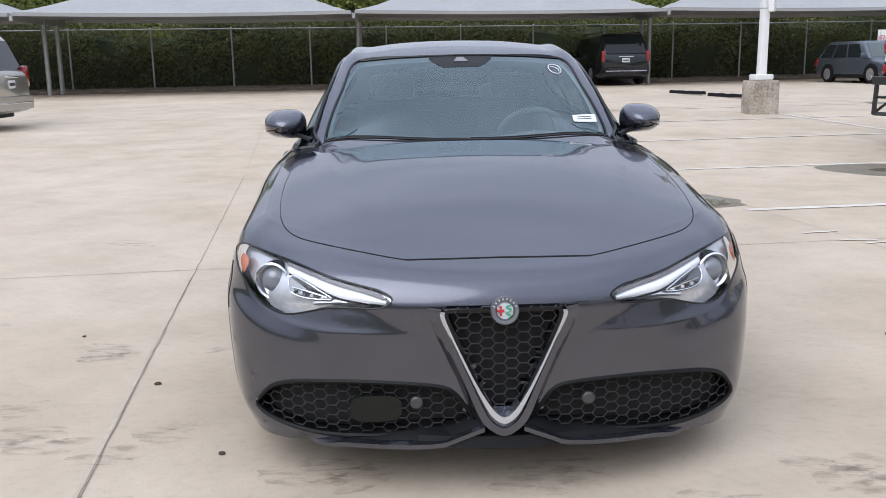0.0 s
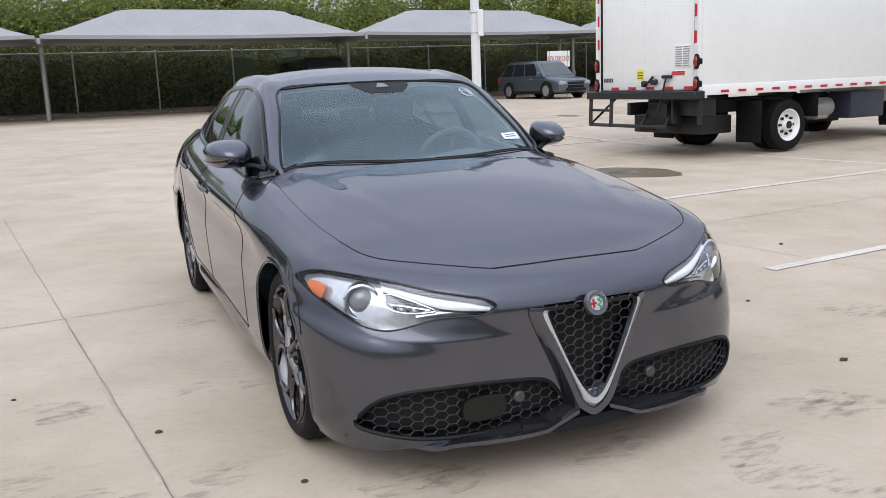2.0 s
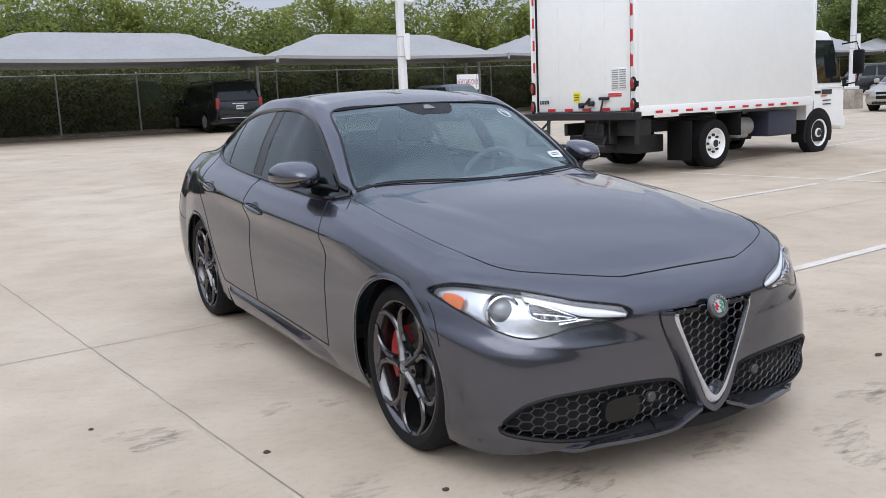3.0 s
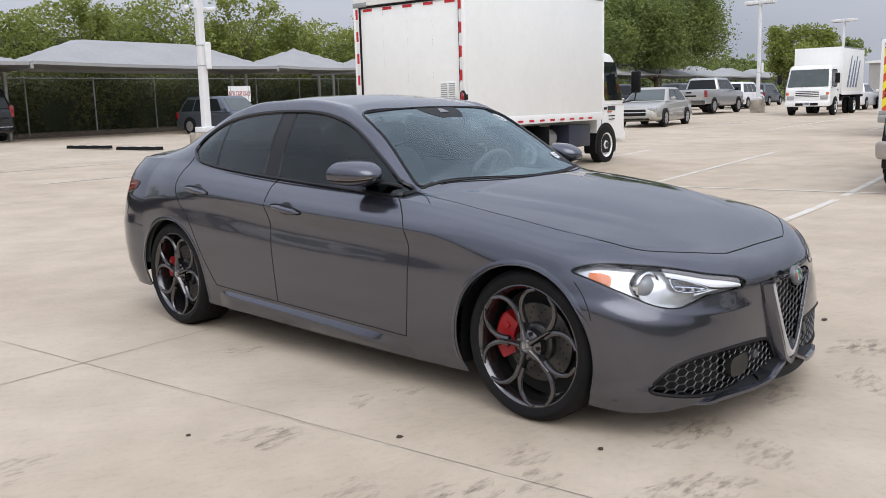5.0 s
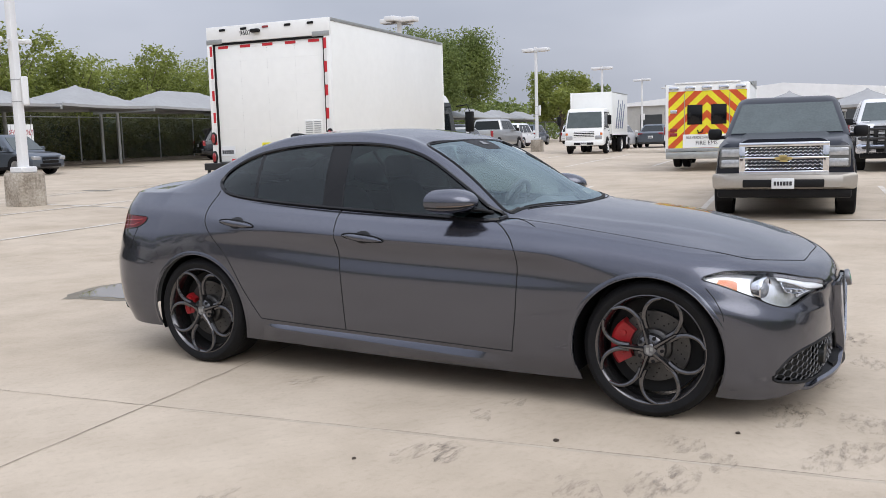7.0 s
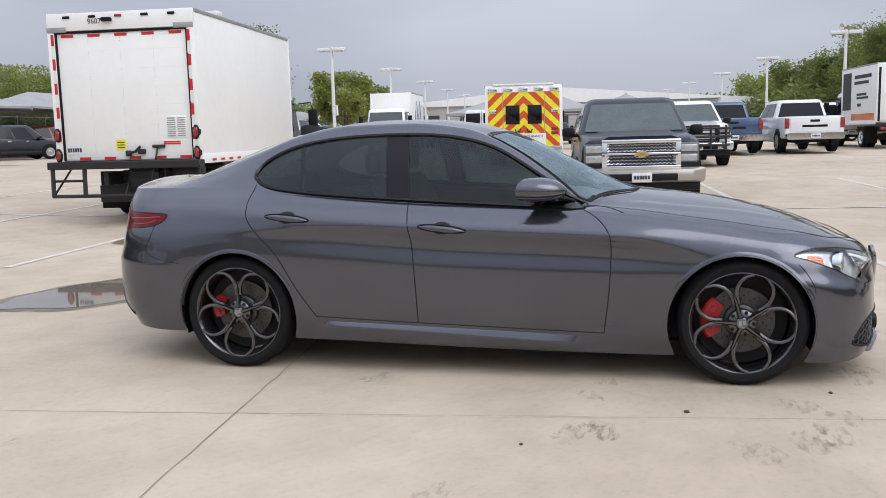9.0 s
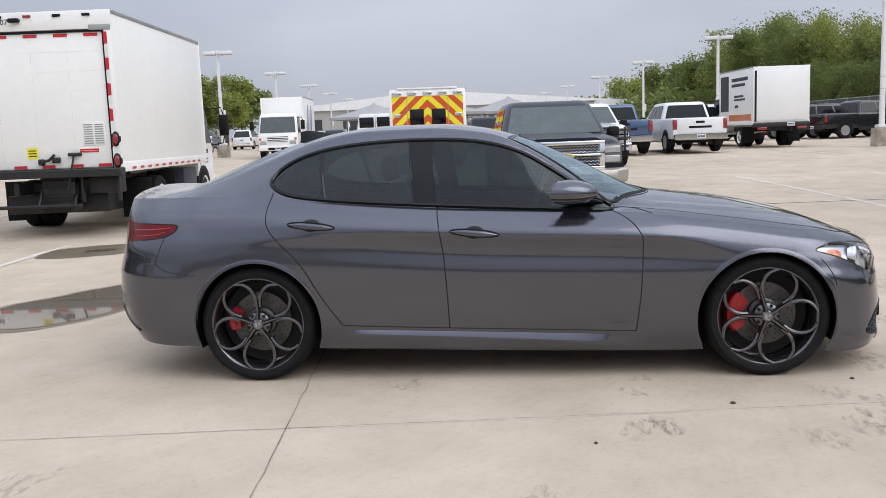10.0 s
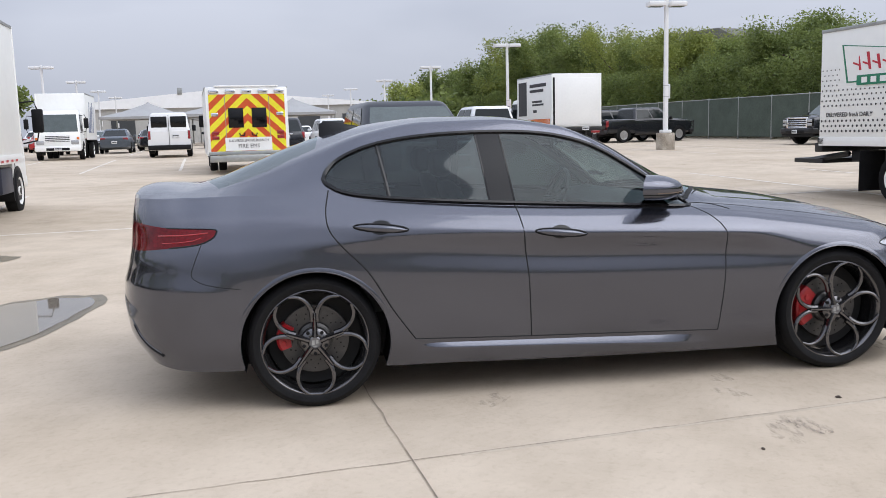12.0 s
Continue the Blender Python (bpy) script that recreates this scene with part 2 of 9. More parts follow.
def cub(pts, q):
    """A smooth curve through (t, value) pairs, evaluated at q (number or array)."""
    xs, ys = np.array([p[0] for p in pts], float), np.array([p[1] for p in pts], float)
    h, d = np.diff(xs), np.diff(ys) / np.diff(xs)
    m = np.zeros(len(xs))
    m[0], m[-1] = d[0], d[-1]
    for i in range(1, len(xs) - 1):
        m[i] = 0 if d[i - 1] * d[i] <= 0 else 2 * d[i - 1] * d[i] / (d[i - 1] + d[i])
    qq = np.clip(np.asarray(q, float), xs[0], xs[-1])
    k = np.clip(np.searchsorted(xs, qq, side="right") - 1, 0, len(xs) - 2)
    t = (qq - xs[k]) / h[k]
    return ((1 + 2 * t) * (1 - t) ** 2 * ys[k] + t * (1 - t) ** 2 * h[k] * m[k] + t * t * (3 - 2 * t) * ys[k + 1] + t * t * (t - 1) * h[k] * m[k + 1])


def smooth_line(pts, n=8, closed=False):
    """Catmull-Rom through points of any dimension."""
    p = np.array(pts, float)
    if closed:
        p = np.vstack([p[-1:], p, p[:2]])
    else:
        p = np.vstack([2 * p[:1] - p[1:2], p, 2 * p[-1:] - p[-2:-1]])
    out = []
    for i in range(1, len(p) - 2):
        for t in np.linspace(0, 1, n, endpoint=False):
            out.append(0.5 * (2 * p[i] + (p[i + 1] - p[i - 1]) * t + (2 * p[i - 1] - 5 * p[i] + 4 * p[i + 1] - p[i + 2]) * t * t + (3 * p[i] - p[i - 1] - 3 * p[i + 1] + p[i + 2]) * t ** 3))
    if not closed:
        out.append(p[-2])
    return np.array(out)


def smoothstep(a, b, x):
    t = np.clip((np.asarray(x, float) - a) / (b - a), 0, 1)
    return t * t * (3 - 2 * t)


def text_part(name, words, size, mat, parent, m, label="", depth=0.002, align="CENTER", squeeze=1.0):
    """Lettering as a mesh, from the built-in font."""
    cu = bpy.data.curves.new(name, "FONT")
    cu.body, cu.size, cu.align_x, cu.align_y = words, size, align, "CENTER"
    cu.extrude = depth
    cu.resolution_u = 2
    tmp = bpy.data.objects.new("lettering_tmp", cu)
    me = bpy.data.meshes.new_from_object(tmp)
    bpy.data.objects.remove(tmp)
    me.transform(Matrix.Diagonal((squeeze, 1, 1, 1)))
    me.materials.clear()
    me.materials.append(mat)
    ob = new(name, me)
    ob.parent = parent
    ob.matrix_local = m
    if label:
        ob["label"] = label
    return ob


# ---- ground ----
def ground_z(x, y):
    """The lot is level round the car and rises gently to the north and east."""
    gx = 0.45 * (1 - math.exp(-max(0.0, x - 8) / 18))
    gy = 0.60 * (1 - math.exp(-max(0.0, y - 8) / 16))
    return math.hypot(gx, gy)


# ---- the grey saloon: one surface, cut into panels ----
# Long lines from sill to belt: nose y, nose z, tail y, tail z, (y, z) along the flank, (y, half width)
FLANK = [
    (-0.735, 0.190, 3.71, 0.25, [(-0.12, 0.165), (0.5, 0.150), (2.4, 0.185), (3.15, 0.21)], [(-0.12, 0.85), (0.6, 0.85), (2.3, 0.86), (3.15, 0.86)]),
    (-0.750, 0.225, 3.78, 0.36, [(-0.12, 0.24), (0.6, 0.258), (2.4, 0.316), (3.15, 0.34)], [(-0.12, 0.888), (0.6, 0.886), (1.5, 0.884), (2.4, 0.894), (3.15, 0.89)]),
    (-0.752, 0.340, 3.80, 0.50, [(-0.12, 0.39), (0.6, 0.40), (2.4, 0.45), (3.15, 0.47)], [(-0.12, 0.908), (0.6, 0.897), (1.5, 0.896), (2.3, 0.906), (2.8, 0.915), (3.15, 0.90)]),
    (-0.752, 0.430, 3.79, 0.61, [(-0.12, 0.54), (0.6, 0.570), (1.5, 0.598), (2.4, 0.63), (3.15, 0.62)], [(-0.12, 0.915), (0.1, 0.914), (0.6, 0.9015), (1.5, 0.9015), (2.3, 0.912), (2.8, 0.918), (3.15, 0.90)]),
    (-0.752, 0.505, 3.775, 0.70, [(-0.12, 0.61), (0.2, 0.645), (0.6, 0.688), (1.5, 0.722), (2.4, 0.768), (3.15, 0.76)], [(-0.12, 0.905), (0.15, 0.905), (0.6, 0.8905), (1.5, 0.8880), (2.2, 0.8985), (2.8, 0.909), (3.15, 0.886)]),
    (-0.755, 0.600, 3.755, 0.80, [(-0.12, 0.675), (0.2, 0.725), (0.6, 0.783), (1.5, 0.822), (2.4, 0.852), (3.15, 0.84)], [(-0.12, 0.892), (0.15, 0.896), (0.6, 0.909), (1.5, 0.913), (2.3, 0.905), (2.8, 0.897), (3.15, 0.864)]),
    (-0.70, 0.675, 3.742, 0.95, [(-0.12, 0.752), (0.2, 0.800), (0.6, 0.858), (1.5, 0.900), (2.4, 0.945), (3.15, 0.958)], [(-0.12, 0.858), (0.6, 0.868), (1.5, 0.870), (2.3, 0.858), (2.8, 0.85), (3.15, 0.81)]),
    (-0.585, 0.722, 3.732, 1.045, [(-0.12, 0.797), (0.2, 0.845), (0.8, 0.915), (1.77, 0.962), (2.44, 1.012), (2.75, 1.045), (3.15, 1.055)], [(-0.12, 0.785), (0.3, 0.805), (0.8, 0.808), (1.77, 0.805), (2.44, 0.785), (2.8, 0.755), (3.15, 0.71)]),
]
FRONT_END, REAR_START = -0.12, 3.15
ROOF_X = [(0.80, 0.700), (1.05, 0.660), (1.30, 0.615), (1.60, 0.580), (2.0, 0.575), (2.4, 0.572), (2.8, 0.575), (3.1, 0.58), (3.72, 0.50)]
ROOF_Z = [(0.80, 0.925), (1.05, 1.118), (1.30, 1.272), (1.50, 1.348), (1.85, 1.384), (2.2, 1.380), (2.5, 1.332), (2.8, 1.228), (3.1, 1.125), (3.35, 1.075), (3.72, 1.06)]
CENTRE_Z = [(-0.585, 0.722), (-0.45, 0.782), (-0.25, 0.848), (0.1, 0.925), (0.41, 0.964), (0.50, 0.975), (0.55, 0.981), (0.58, 0.990), (0.66, 1.022), (0.975, 1.185), (1.3, 1.333), (1.53, 1.398), (1.8, 1.430), (2.1, 1.432), (2.35, 1.412), (2.6, 1.370), (2.86, 1.296), (3.13, 1.192), (3.32, 1.118), (3.45, 1.092), (3.64, 1.102), (3.70, 1.092), (3.72, 1.078)]
N_FRONT, N_SIDE, N_REAR, N_SEG, N_TOP = 96, 330, 60, 12, 10


def car_grid():
    """The half section at every station, as an array (stations, points, 3), from sill to centre line."""
    lines = []
    for row, (yf, zf, yr, zr, zs, ws) in enumerate(FLANK):
        half = N_FRONT // 2
        turn = math.acos(0.62 ** (1 / 0.8))
        a = np.concatenate([np.linspace(0, turn, half, endpoint=False), np.arccos(np.linspace(0.62, 0, N_FRONT - half, endpoint=False) ** (1 / 0.8))])
        kf = 2 / (2.9, 2.85, 2.75, 2.55, 2.35, 2.15, 2.0, 2.0)[row]
        y1 = yf + (FRONT_END - yf) * (1 - np.cos(a) ** kf)
        w1 = cub(ws, FRONT_END) * np.sin(a) ** kf
        z1 = zf + (cub(zs, FRONT_END) - zf) * smoothstep(0, math.pi / 2, a) ** (1, 1, 1, 1.6, 1.7, 1, 1, 1)[row]
        z1 = z1 - (0.050, 0.026, 0.006, 0, 0, 0, 0, 0)[row] * np.sin(np.clip(a * 1.55, 0, math.pi)) ** 2
        slope = (cub(zs, FRONT_END + 0.02) - cub(zs, FRONT_END)) / 0.02
        u = (y1 - yf) / (FRONT_END - yf)
        z1 = z1 + slope * (FRONT_END - yf) * (u - 1) * u ** 4
        y2 = np.linspace(FRONT_END, REAR_START, N_SIDE, endpoint=False)
        w2, z2 = cub(ws, y2), cub(zs, y2)
        k = 2 / 3.0
        b = np.concatenate([np.arccos(np.linspace(0, 0.7, N_REAR // 2, endpoint=False) ** (1 / k)), np.linspace(math.acos(0.7 ** (1 / k)), 0, N_REAR - N_REAR // 2)])
        y3 = yr - (yr - REAR_START) * (1 - np.cos(b) ** k)
        w3 = cub(ws, REAR_START) * np.sin(b) ** k
        z3 = zr + (cub(zs, REAR_START) - zr) * smoothstep(0, math.pi / 2, b)
        lines.append(np.stack([np.concatenate([w1, w2, w3]), np.concatenate([y1, y2, y3]), np.concatenate([z1, z2, z3])], 1))
    flank = np.stack(lines, 1)
    nu = flank.shape[0]
    rows = np.empty((nu, 7 * N_SEG + 5 * N_TOP + 1, 3))
    for i in range(nu):
        low = smooth_line(flank[i], N_SEG)
        g = flank[i, 7]
        y = g[1]
        w = float(smoothstep(0.70, 0.90, y))
        zc = float(cub(CENTRE_Z, y))
        xr_h, xr_g = g[0] * 0.87, float(cub(ROOF_X, y))
        zr_h = g[2] + (zc - g[2]) * (1 - 0.87 ** 2.4)
        if y < 0.9:
            ze = min(zc, 0.975)
            zr_h = g[2] + (ze - g[2]) * (1 - 0.87 ** 2.4) + 0.006 * float(smoothstep(-0.42, -0.05, y))
        xr, zr = xr_h + (min(xr_g, g[0] * 0.9) - xr_h) * w, zr_h + (float(cub(ROOF_Z, y)) - zr_h) * w
        m = np.array([(g[0] + xr) / 2 + 0.018 * w * min(1, (zr - g[2]) / 0.3 if zr > g[2] else 0), y, (g[2] + zr) / 2 + 0.004 * (1 - w) * float(smoothstep(-0.42, -0.05, y))])
        ctrl = [g, m, np.array([xr, y, zr])]
        for f in (0.80, 0.45, 0.0):
            zz = zr + (zc - zr) * (1 - f ** 2.3)
            ctrl.append(np.array([xr * f, y, zz]))
        top = smooth_line(ctrl[:3], N_TOP)[:-1]
        roof = smooth_line([ctrl[1], ctrl[2], ctrl[3], ctrl[4], ctrl[5], np.array([-xr * 0.45, y, ctrl[4][2]])], N_TOP)
        roof = roof[N_TOP:4 * N_TOP + 1]
        pick = np.arange(len(roof))
        rows[i] = np.vstack([low[:-1], top, roof[pick]])
    # front bumper relief: a facet below each lamp that ends in a crease
    x, y, z = rows[..., 0].copy(), rows[..., 1].copy(), rows[..., 2].copy()
    crease = cub([(0.0, 0.505), (0.26, 0.505), (0.51, 0.505), (0.58, 0.510), (0.654, 0.519), (0.711, 0.535), (0.761, 0.557), (0.795, 0.582), (0.825, 0.624)], x)
    upper = cub([(0.0, 0.510), (0.255, 0.512), (0.32, 0.542), (0.45, 0.578), (0.55, 0.570), (0.645, 0.548), (0.70, 0.550), (0.75, 0.570), (0.80, 0.606), (0.83, 0.632)], x)
    high = 0.012 * smoothstep(0.22, 0.42, x) * smoothstep(0.88, 0.36, x) * smoothstep(-0.36, -0.47, y)
    facet = np.where(z > crease, np.clip((upper - z) / np.maximum(upper - crease, 0.018), 0, 1), np.clip(1 - (crease - z) / 0.13, 0, 1) ** 1.5) * high
    d = facet
    way = np.stack([np.clip(x, 0, 1) ** 2 * 0.9, -np.ones_like(x)], -1)
    way /= np.linalg.norm(way, axis=-1, keepdims=True)
    # a soft crease along each side of the bonnet
    top_line = cub([(-0.45, 0.40), (-0.30, 0.44), (0.0, 0.52), (0.28, 0.585), (0.60, 0.625)], y)
    rows[..., 2] += 0.006 * np.clip(1 - np.abs(x - top_line) / 0.075, 0, 1) * smoothstep(-0.42, -0.15, y) * smoothstep(0.66, 0.52, y) * (z > 0.72)
    # the sharp line along the doors, through both handles
    line = cub([(0.0, 0.765), (0.66, 0.792), (1.565, 0.830), (2.472, 0.888), (3.0, 0.915)], y)
    run = smoothstep(0.20, 0.60, y) * smoothstep(2.95, 2.55, y) * (x > 0.6)
    fold = np.where(z > line, np.clip(1 - (z - line) / 0.06, 0, 1), np.clip(1 - (line - z) / 0.05, 0, 1)) * run
    rows[..., 0] += 0.0065 * fold
    # the ledge of the rear bumper: a crease between the wheel arch and the tail
    ledge = cub([(3.0, 0.600), (3.2, 0.606), (3.45, 0.622), (3.8, 0.640)], y)
    step = np.where(z > ledge, np.clip(1 - (z - ledge) / 0.085, 0, 1) ** 1.5, np.clip(1 - (ledge - z) / 0.22, 0, 1)) * smoothstep(3.14, 3.40, y) * 0.010
    tail_way = np.stack([np.clip((3.85 - y) / 0.7, 0, 1), smoothstep(3.3, 3.7, y)], -1)
    rows[..., 0] += step * tail_way[..., 0] * (x > 0.02)
    rows[..., 1] += step * tail_way[..., 1]
    rows[..., 0] += d * way[..., 0]
    rows[..., 1] += d * way[..., 1]
    return rows


HALF = car_grid()
NU, NH = HALF.shape[:2]
GRID = np.concatenate([HALF * np.array([-1, 1, 1]), HALF[:, -2::-1]], 1)
NV = GRID.shape[1]
from mathutils.bvhtree import BVHTree
_faces = [(i * NV + j, i * NV + j + 1, (i + 1) * NV + j + 1, (i + 1) * NV + j) for i in range(NU - 1) for j in range(NV - 1)]
CAR_BVH = BVHTree.FromPolygons([Vector(p) for p in GRID.reshape(-1, 3)], _faces)


def in_poly(px, py, poly):
    """Even-odd test for arrays of points."""
    inside = np.zeros(px.shape, bool)
    n = len(poly)
    for i in range(n):
        (x0, y0), (x1, y1) = poly[i], poly[(i + 1) % n]
        if y0 == y1:
            continue
        cross = ((y0 > py) != (y1 > py)) & (px < (x1 - x0) * (py - y0) / (y1 - y0) + x0)
        inside ^= cross
    return inside


def nearest_on(poly, q):
    best, dist = None, 1e9
    for i in range(len(poly)):
        a, b = poly[i], poly[(i + 1) % len(poly)]
        d = b - a
        t = np.clip(np.dot(q - a, d) / max(1e-12, np.dot(d, d)), 0, 1)
        p = a + d * t
        e = np.hypot(*(p - q))
        if e < dist:
            best, dist = p, e
    return best


CAT = np.zeros((NU - 1, NV - 1), int)
AX = {"side": (1, 2), "top": (0, 1), "front": (0, 2)}


def centres():
    return (GRID[:-1, :-1] + GRID[1:, :-1] + GRID[:-1, 1:] + GRID[1:, 1:]) / 4


def carve(code, view, outline, allow, sides=(-1, 1), smooth=0):
    """Gives the faces inside an outline (seen from the side, top or front) a code, and draws the grid onto the outline."""
    a, b = AX[view]
    for s in sides:
        poly = np.array(outline, float)
        if view != "side":
            poly = poly * np.array([s, 1])
        if smooth:
            poly = smooth_line(poly, smooth, True)
        c = centres()
        ok = allow(c) & (c[..., 0] * s > -1e-6)
        inside = in_poly(c[..., a], c[..., b], poly) & ok
        pad = np.zeros((NU + 1, NV + 1), int)
        pad[1:-1, 1:-1] = inside
        count = pad[:-1, :-1] + pad[1:, :-1] + pad[:-1, 1:] + pad[1:, 1:]
        lo, hi = poly.min(0) - 0.03, poly.max(0) + 0.03
        moves = []
        for i, j in zip(*np.where((count > 0) & (count < 4))):
            if i in (0, NU - 1) or j in (0, NV - 1) or j == NH - 1:
                continue
            p = GRID[i, j]
            q = p[[a, b]]
            if (q < lo).any() or (q > hi).any():
                continue
            t = nearest_on(poly, q)
            pu, pv = (GRID[i + 1, j] - GRID[i - 1, j]) / 2, (GRID[i, j + 1] - GRID[i, j - 1]) / 2
            jac = np.array([pu[[a, b]], pv[[a, b]]]).T
            det = np.linalg.det(jac)
            if abs(det) < 1e-9:
                continue
            du, dv = np.linalg.solve(jac, t - q)
            if max(abs(du), abs(dv)) < 0.8:
                moves.append((i, j, p + du * pu + dv * pv))
        for i, j, p in moves:
            GRID[i, j] = p
        CAT[inside] = code


def on_side(y, z, s, off=0.0):
    h = CAR_BVH.ray_cast(Vector((s * 2.0, y, z)), Vector((-s, 0, 0)))
    return h[0] + h[1] * (off if h[1].x * s > 0 else -off) if h[0] else None


def on_front(x, z, off=0.0):
    h = CAR_BVH.ray_cast(Vector((x, -3.0, z)), Vector((0, 1, 0)))
    return h[0] + h[1] * (off if h[1].y < 0 else -off) if h[0] else None


def on_top(x, y, off=0.0):
    h = CAR_BVH.ray_cast(Vector((x, y, 3.0)), Vector((0, 0, -1)))
    return h[0] + h[1] * (off if h[1].z > 0 else -off) if h[0] else None


# outlines, seen from the side as (y, z)
DLO = [(0.815, 0.926), (1.187, 0.944), (1.768, 0.976), (2.137, 1.000), (2.445, 1.026), (2.62, 1.052), (2.705, 1.088), (2.735, 1.128), (2.69, 1.192), (2.59, 1.250), (2.44, 1.296), (2.22, 1.326), (1.95, 1.338), (1.68, 1.332), (1.47, 1.303), (1.28, 1.238), (1.06, 1.103), (0.90, 0.990)]
FRONT_DOOR = [(0.815, 0.922), (0.74, 0.88), (0.684, 0.82), (0.662, 0.74), (0.672, 0.5), (0.700, 0.268), (1.2, 0.283), (1.718, 0.299), (1.731, 0.60), (1.752, 0.80), (1.776, 0.968), (1.80, 1.36), (1.50, 1.33), (1.29, 1.26), (1.05, 1.12)]
REAR_DOOR = [(1.718, 0.299), (2.1, 0.314), (2.317, 0.324), (2.426, 0.481), (2.539, 0.67), (2.66, 0.80), (2.722, 0.885), (2.735, 0.97), (2.715, 1.07), (2.66, 1.10), (2.45, 1.32), (2.2, 1.355), (1.80, 1.36), (1.776, 0.968), (1.752, 0.80), (1.731, 0.60)]
HOOD = [(0, -0.616), (0.15, -0.618), (0.285, -0.616), (0.36, -0.588), (0.50, -0.522), (0.62, -0.447), (0.682, -0.365), (0.712, -0.266), (0.738, -0.05), (0.748, 0.26), (0.735, 0.62), (0.712, 0.80), (0.60, 0.72), (0.40, 0.60), (0.2, 0.545), (0, 0.53)]
WINDSCREEN = [(0, 0.553), (0.25, 0.584), (0.45, 0.664), (0.60, 0.768), (0.652, 0.835), (0.585, 1.115), (0.512, 1.365), (0.25, 1.335), (0, 1.325)]
REAR_SCREEN = [(0, 2.74), (0.25, 2.745), (0.46, 2.765), (0.53, 3.0), (0.57, 3.26), (0.3, 3.33), (0, 3.345)]
HEADLAMP = [(0.328, 0.611), (0.365, 0.634), (0.42, 0.645), (0.514, 0.663), (0.617, 0.69), (0.70, 0.706), (0.80, 0.717), (0.845, 0.708), (0.872, 0.686), (0.860, 0.662), (0.835, 0.632), (0.80, 0.602), (0.752, 0.566), (0.70, 0.546), (0.645, 0.544), (0.57, 0.564), (0.522, 0.577), (0.45, 0.582), (0.36, 0.586)]
INTAKE = [(0.775, 0.222), (0.756, 0.270), (0.712, 0.314), (0.650, 0.338), (0.58, 0.349), (0.45, 0.357), (0.327, 0.356), (0.206, 0.347), (0.155, 0.330), (0.118, 0.285), (0.085, 0.222), (0.20, 0.192), (0.35, 0.180), (0.55, 0.176), (0.70, 0.196)]
SHIELD = [(0, 0.598), (0.172, 0.596), (0.163, 0.565), (0.10, 0.42), (0.035, 0.285), (0, 0.262)]
TAIL = [(3.256, 0.900), (3.268, 0.878), (3.289, 0.862), (3.348, 0.840), (3.486, 0.824), (3.80, 0.800), (3.80, 0.935), (3.5, 0.918), (3.34, 0.913), (3.272, 0.909)]

ARCHES = ((0.012, 0.322, 0.366), (2.808, 0.324, 0.368))
for cy, cz, r in ARCHES:
    ring = [(cy + r * math.cos(t), cz + r * math.sin(t)) for t in np.linspace(-0.75, math.pi + 0.75, 40)]
    ring = ring + [(ring[-1][0], -0.2), (ring[0][0], -0.2)]
    carve(1, "side", ring, lambda c: (np.abs(c[..., 0]) > 0.55) & (c[..., 2] < 0.75))
flank_part = lambda c: (np.abs(c[..., 0]) > 0.45) & (c[..., 1] > 0.5) & (c[..., 1] < 2.9)
carve(2, "side", FRONT_DOOR, lambda c: flank_part(c) & (CAT == 0))
carve(3, "side", REAR_DOOR, lambda c: flank_part(c) & (CAT == 0))
carve(4, "side", DLO, lambda c: flank_part(c) & (CAT != 1), smooth=4)
carve(5, "top", HOOD, lambda c: (c[..., 2] > 0.68) & (CAT == 0))
carve(6, "top", WINDSCREEN, lambda c: (c[..., 2] > 0.9) & (c[..., 1] < 1.6) & (CAT == 0))
carve(7, "top", REAR_SCREEN, lambda c: (c[..., 2] > 1.0) & (c[..., 1] > 2.3) & (CAT == 0))
front_face = lambda c: (c[..., 1] < -0.1) & (CAT == 0)
carve(8, "front", HEADLAMP, front_face, smooth=2)
carve(9, "front", INTAKE, front_face, smooth=2)
carve(10, "front", SHIELD, front_face)
carve(11, "side", TAIL, lambda c: (c[..., 1] > 3.2) & (np.abs(c[..., 0]) > 0.3) & (CAT == 0), smooth=2)
c_all = centres()
CAT[(CAT == 0) & (c_all[..., 1] < -0.315 + 0.35 * (c_all[..., 2] - 0.55)) & (c_all[..., 2] < 0.715)] = 12
CAT[(CAT == 0) & (c_all[..., 1] > 3.36) & (c_all[..., 2] < 0.66 + 0.1 * (c_all[..., 1] - 3.36))] = 13
CAT[(CAT == 0) & (c_all[..., 1] > 3.30) & (np.abs(c_all[..., 0]) < 0.60)] = 14

pu = np.gradient(GRID, axis=0)
pv = np.gradient(GRID, axis=1)
NORM = np.cross(pv, pu)
NORM /= np.maximum(1e-9, np.linalg.norm(NORM, axis=2, keepdims=True))
if NORM[NU // 2, NH - 1, 2] < 0:
    NORM = -NORM

saloon = thing("saloon_car", Matrix(), "dark graphite grey sports saloon car parked on pale concrete", "car")


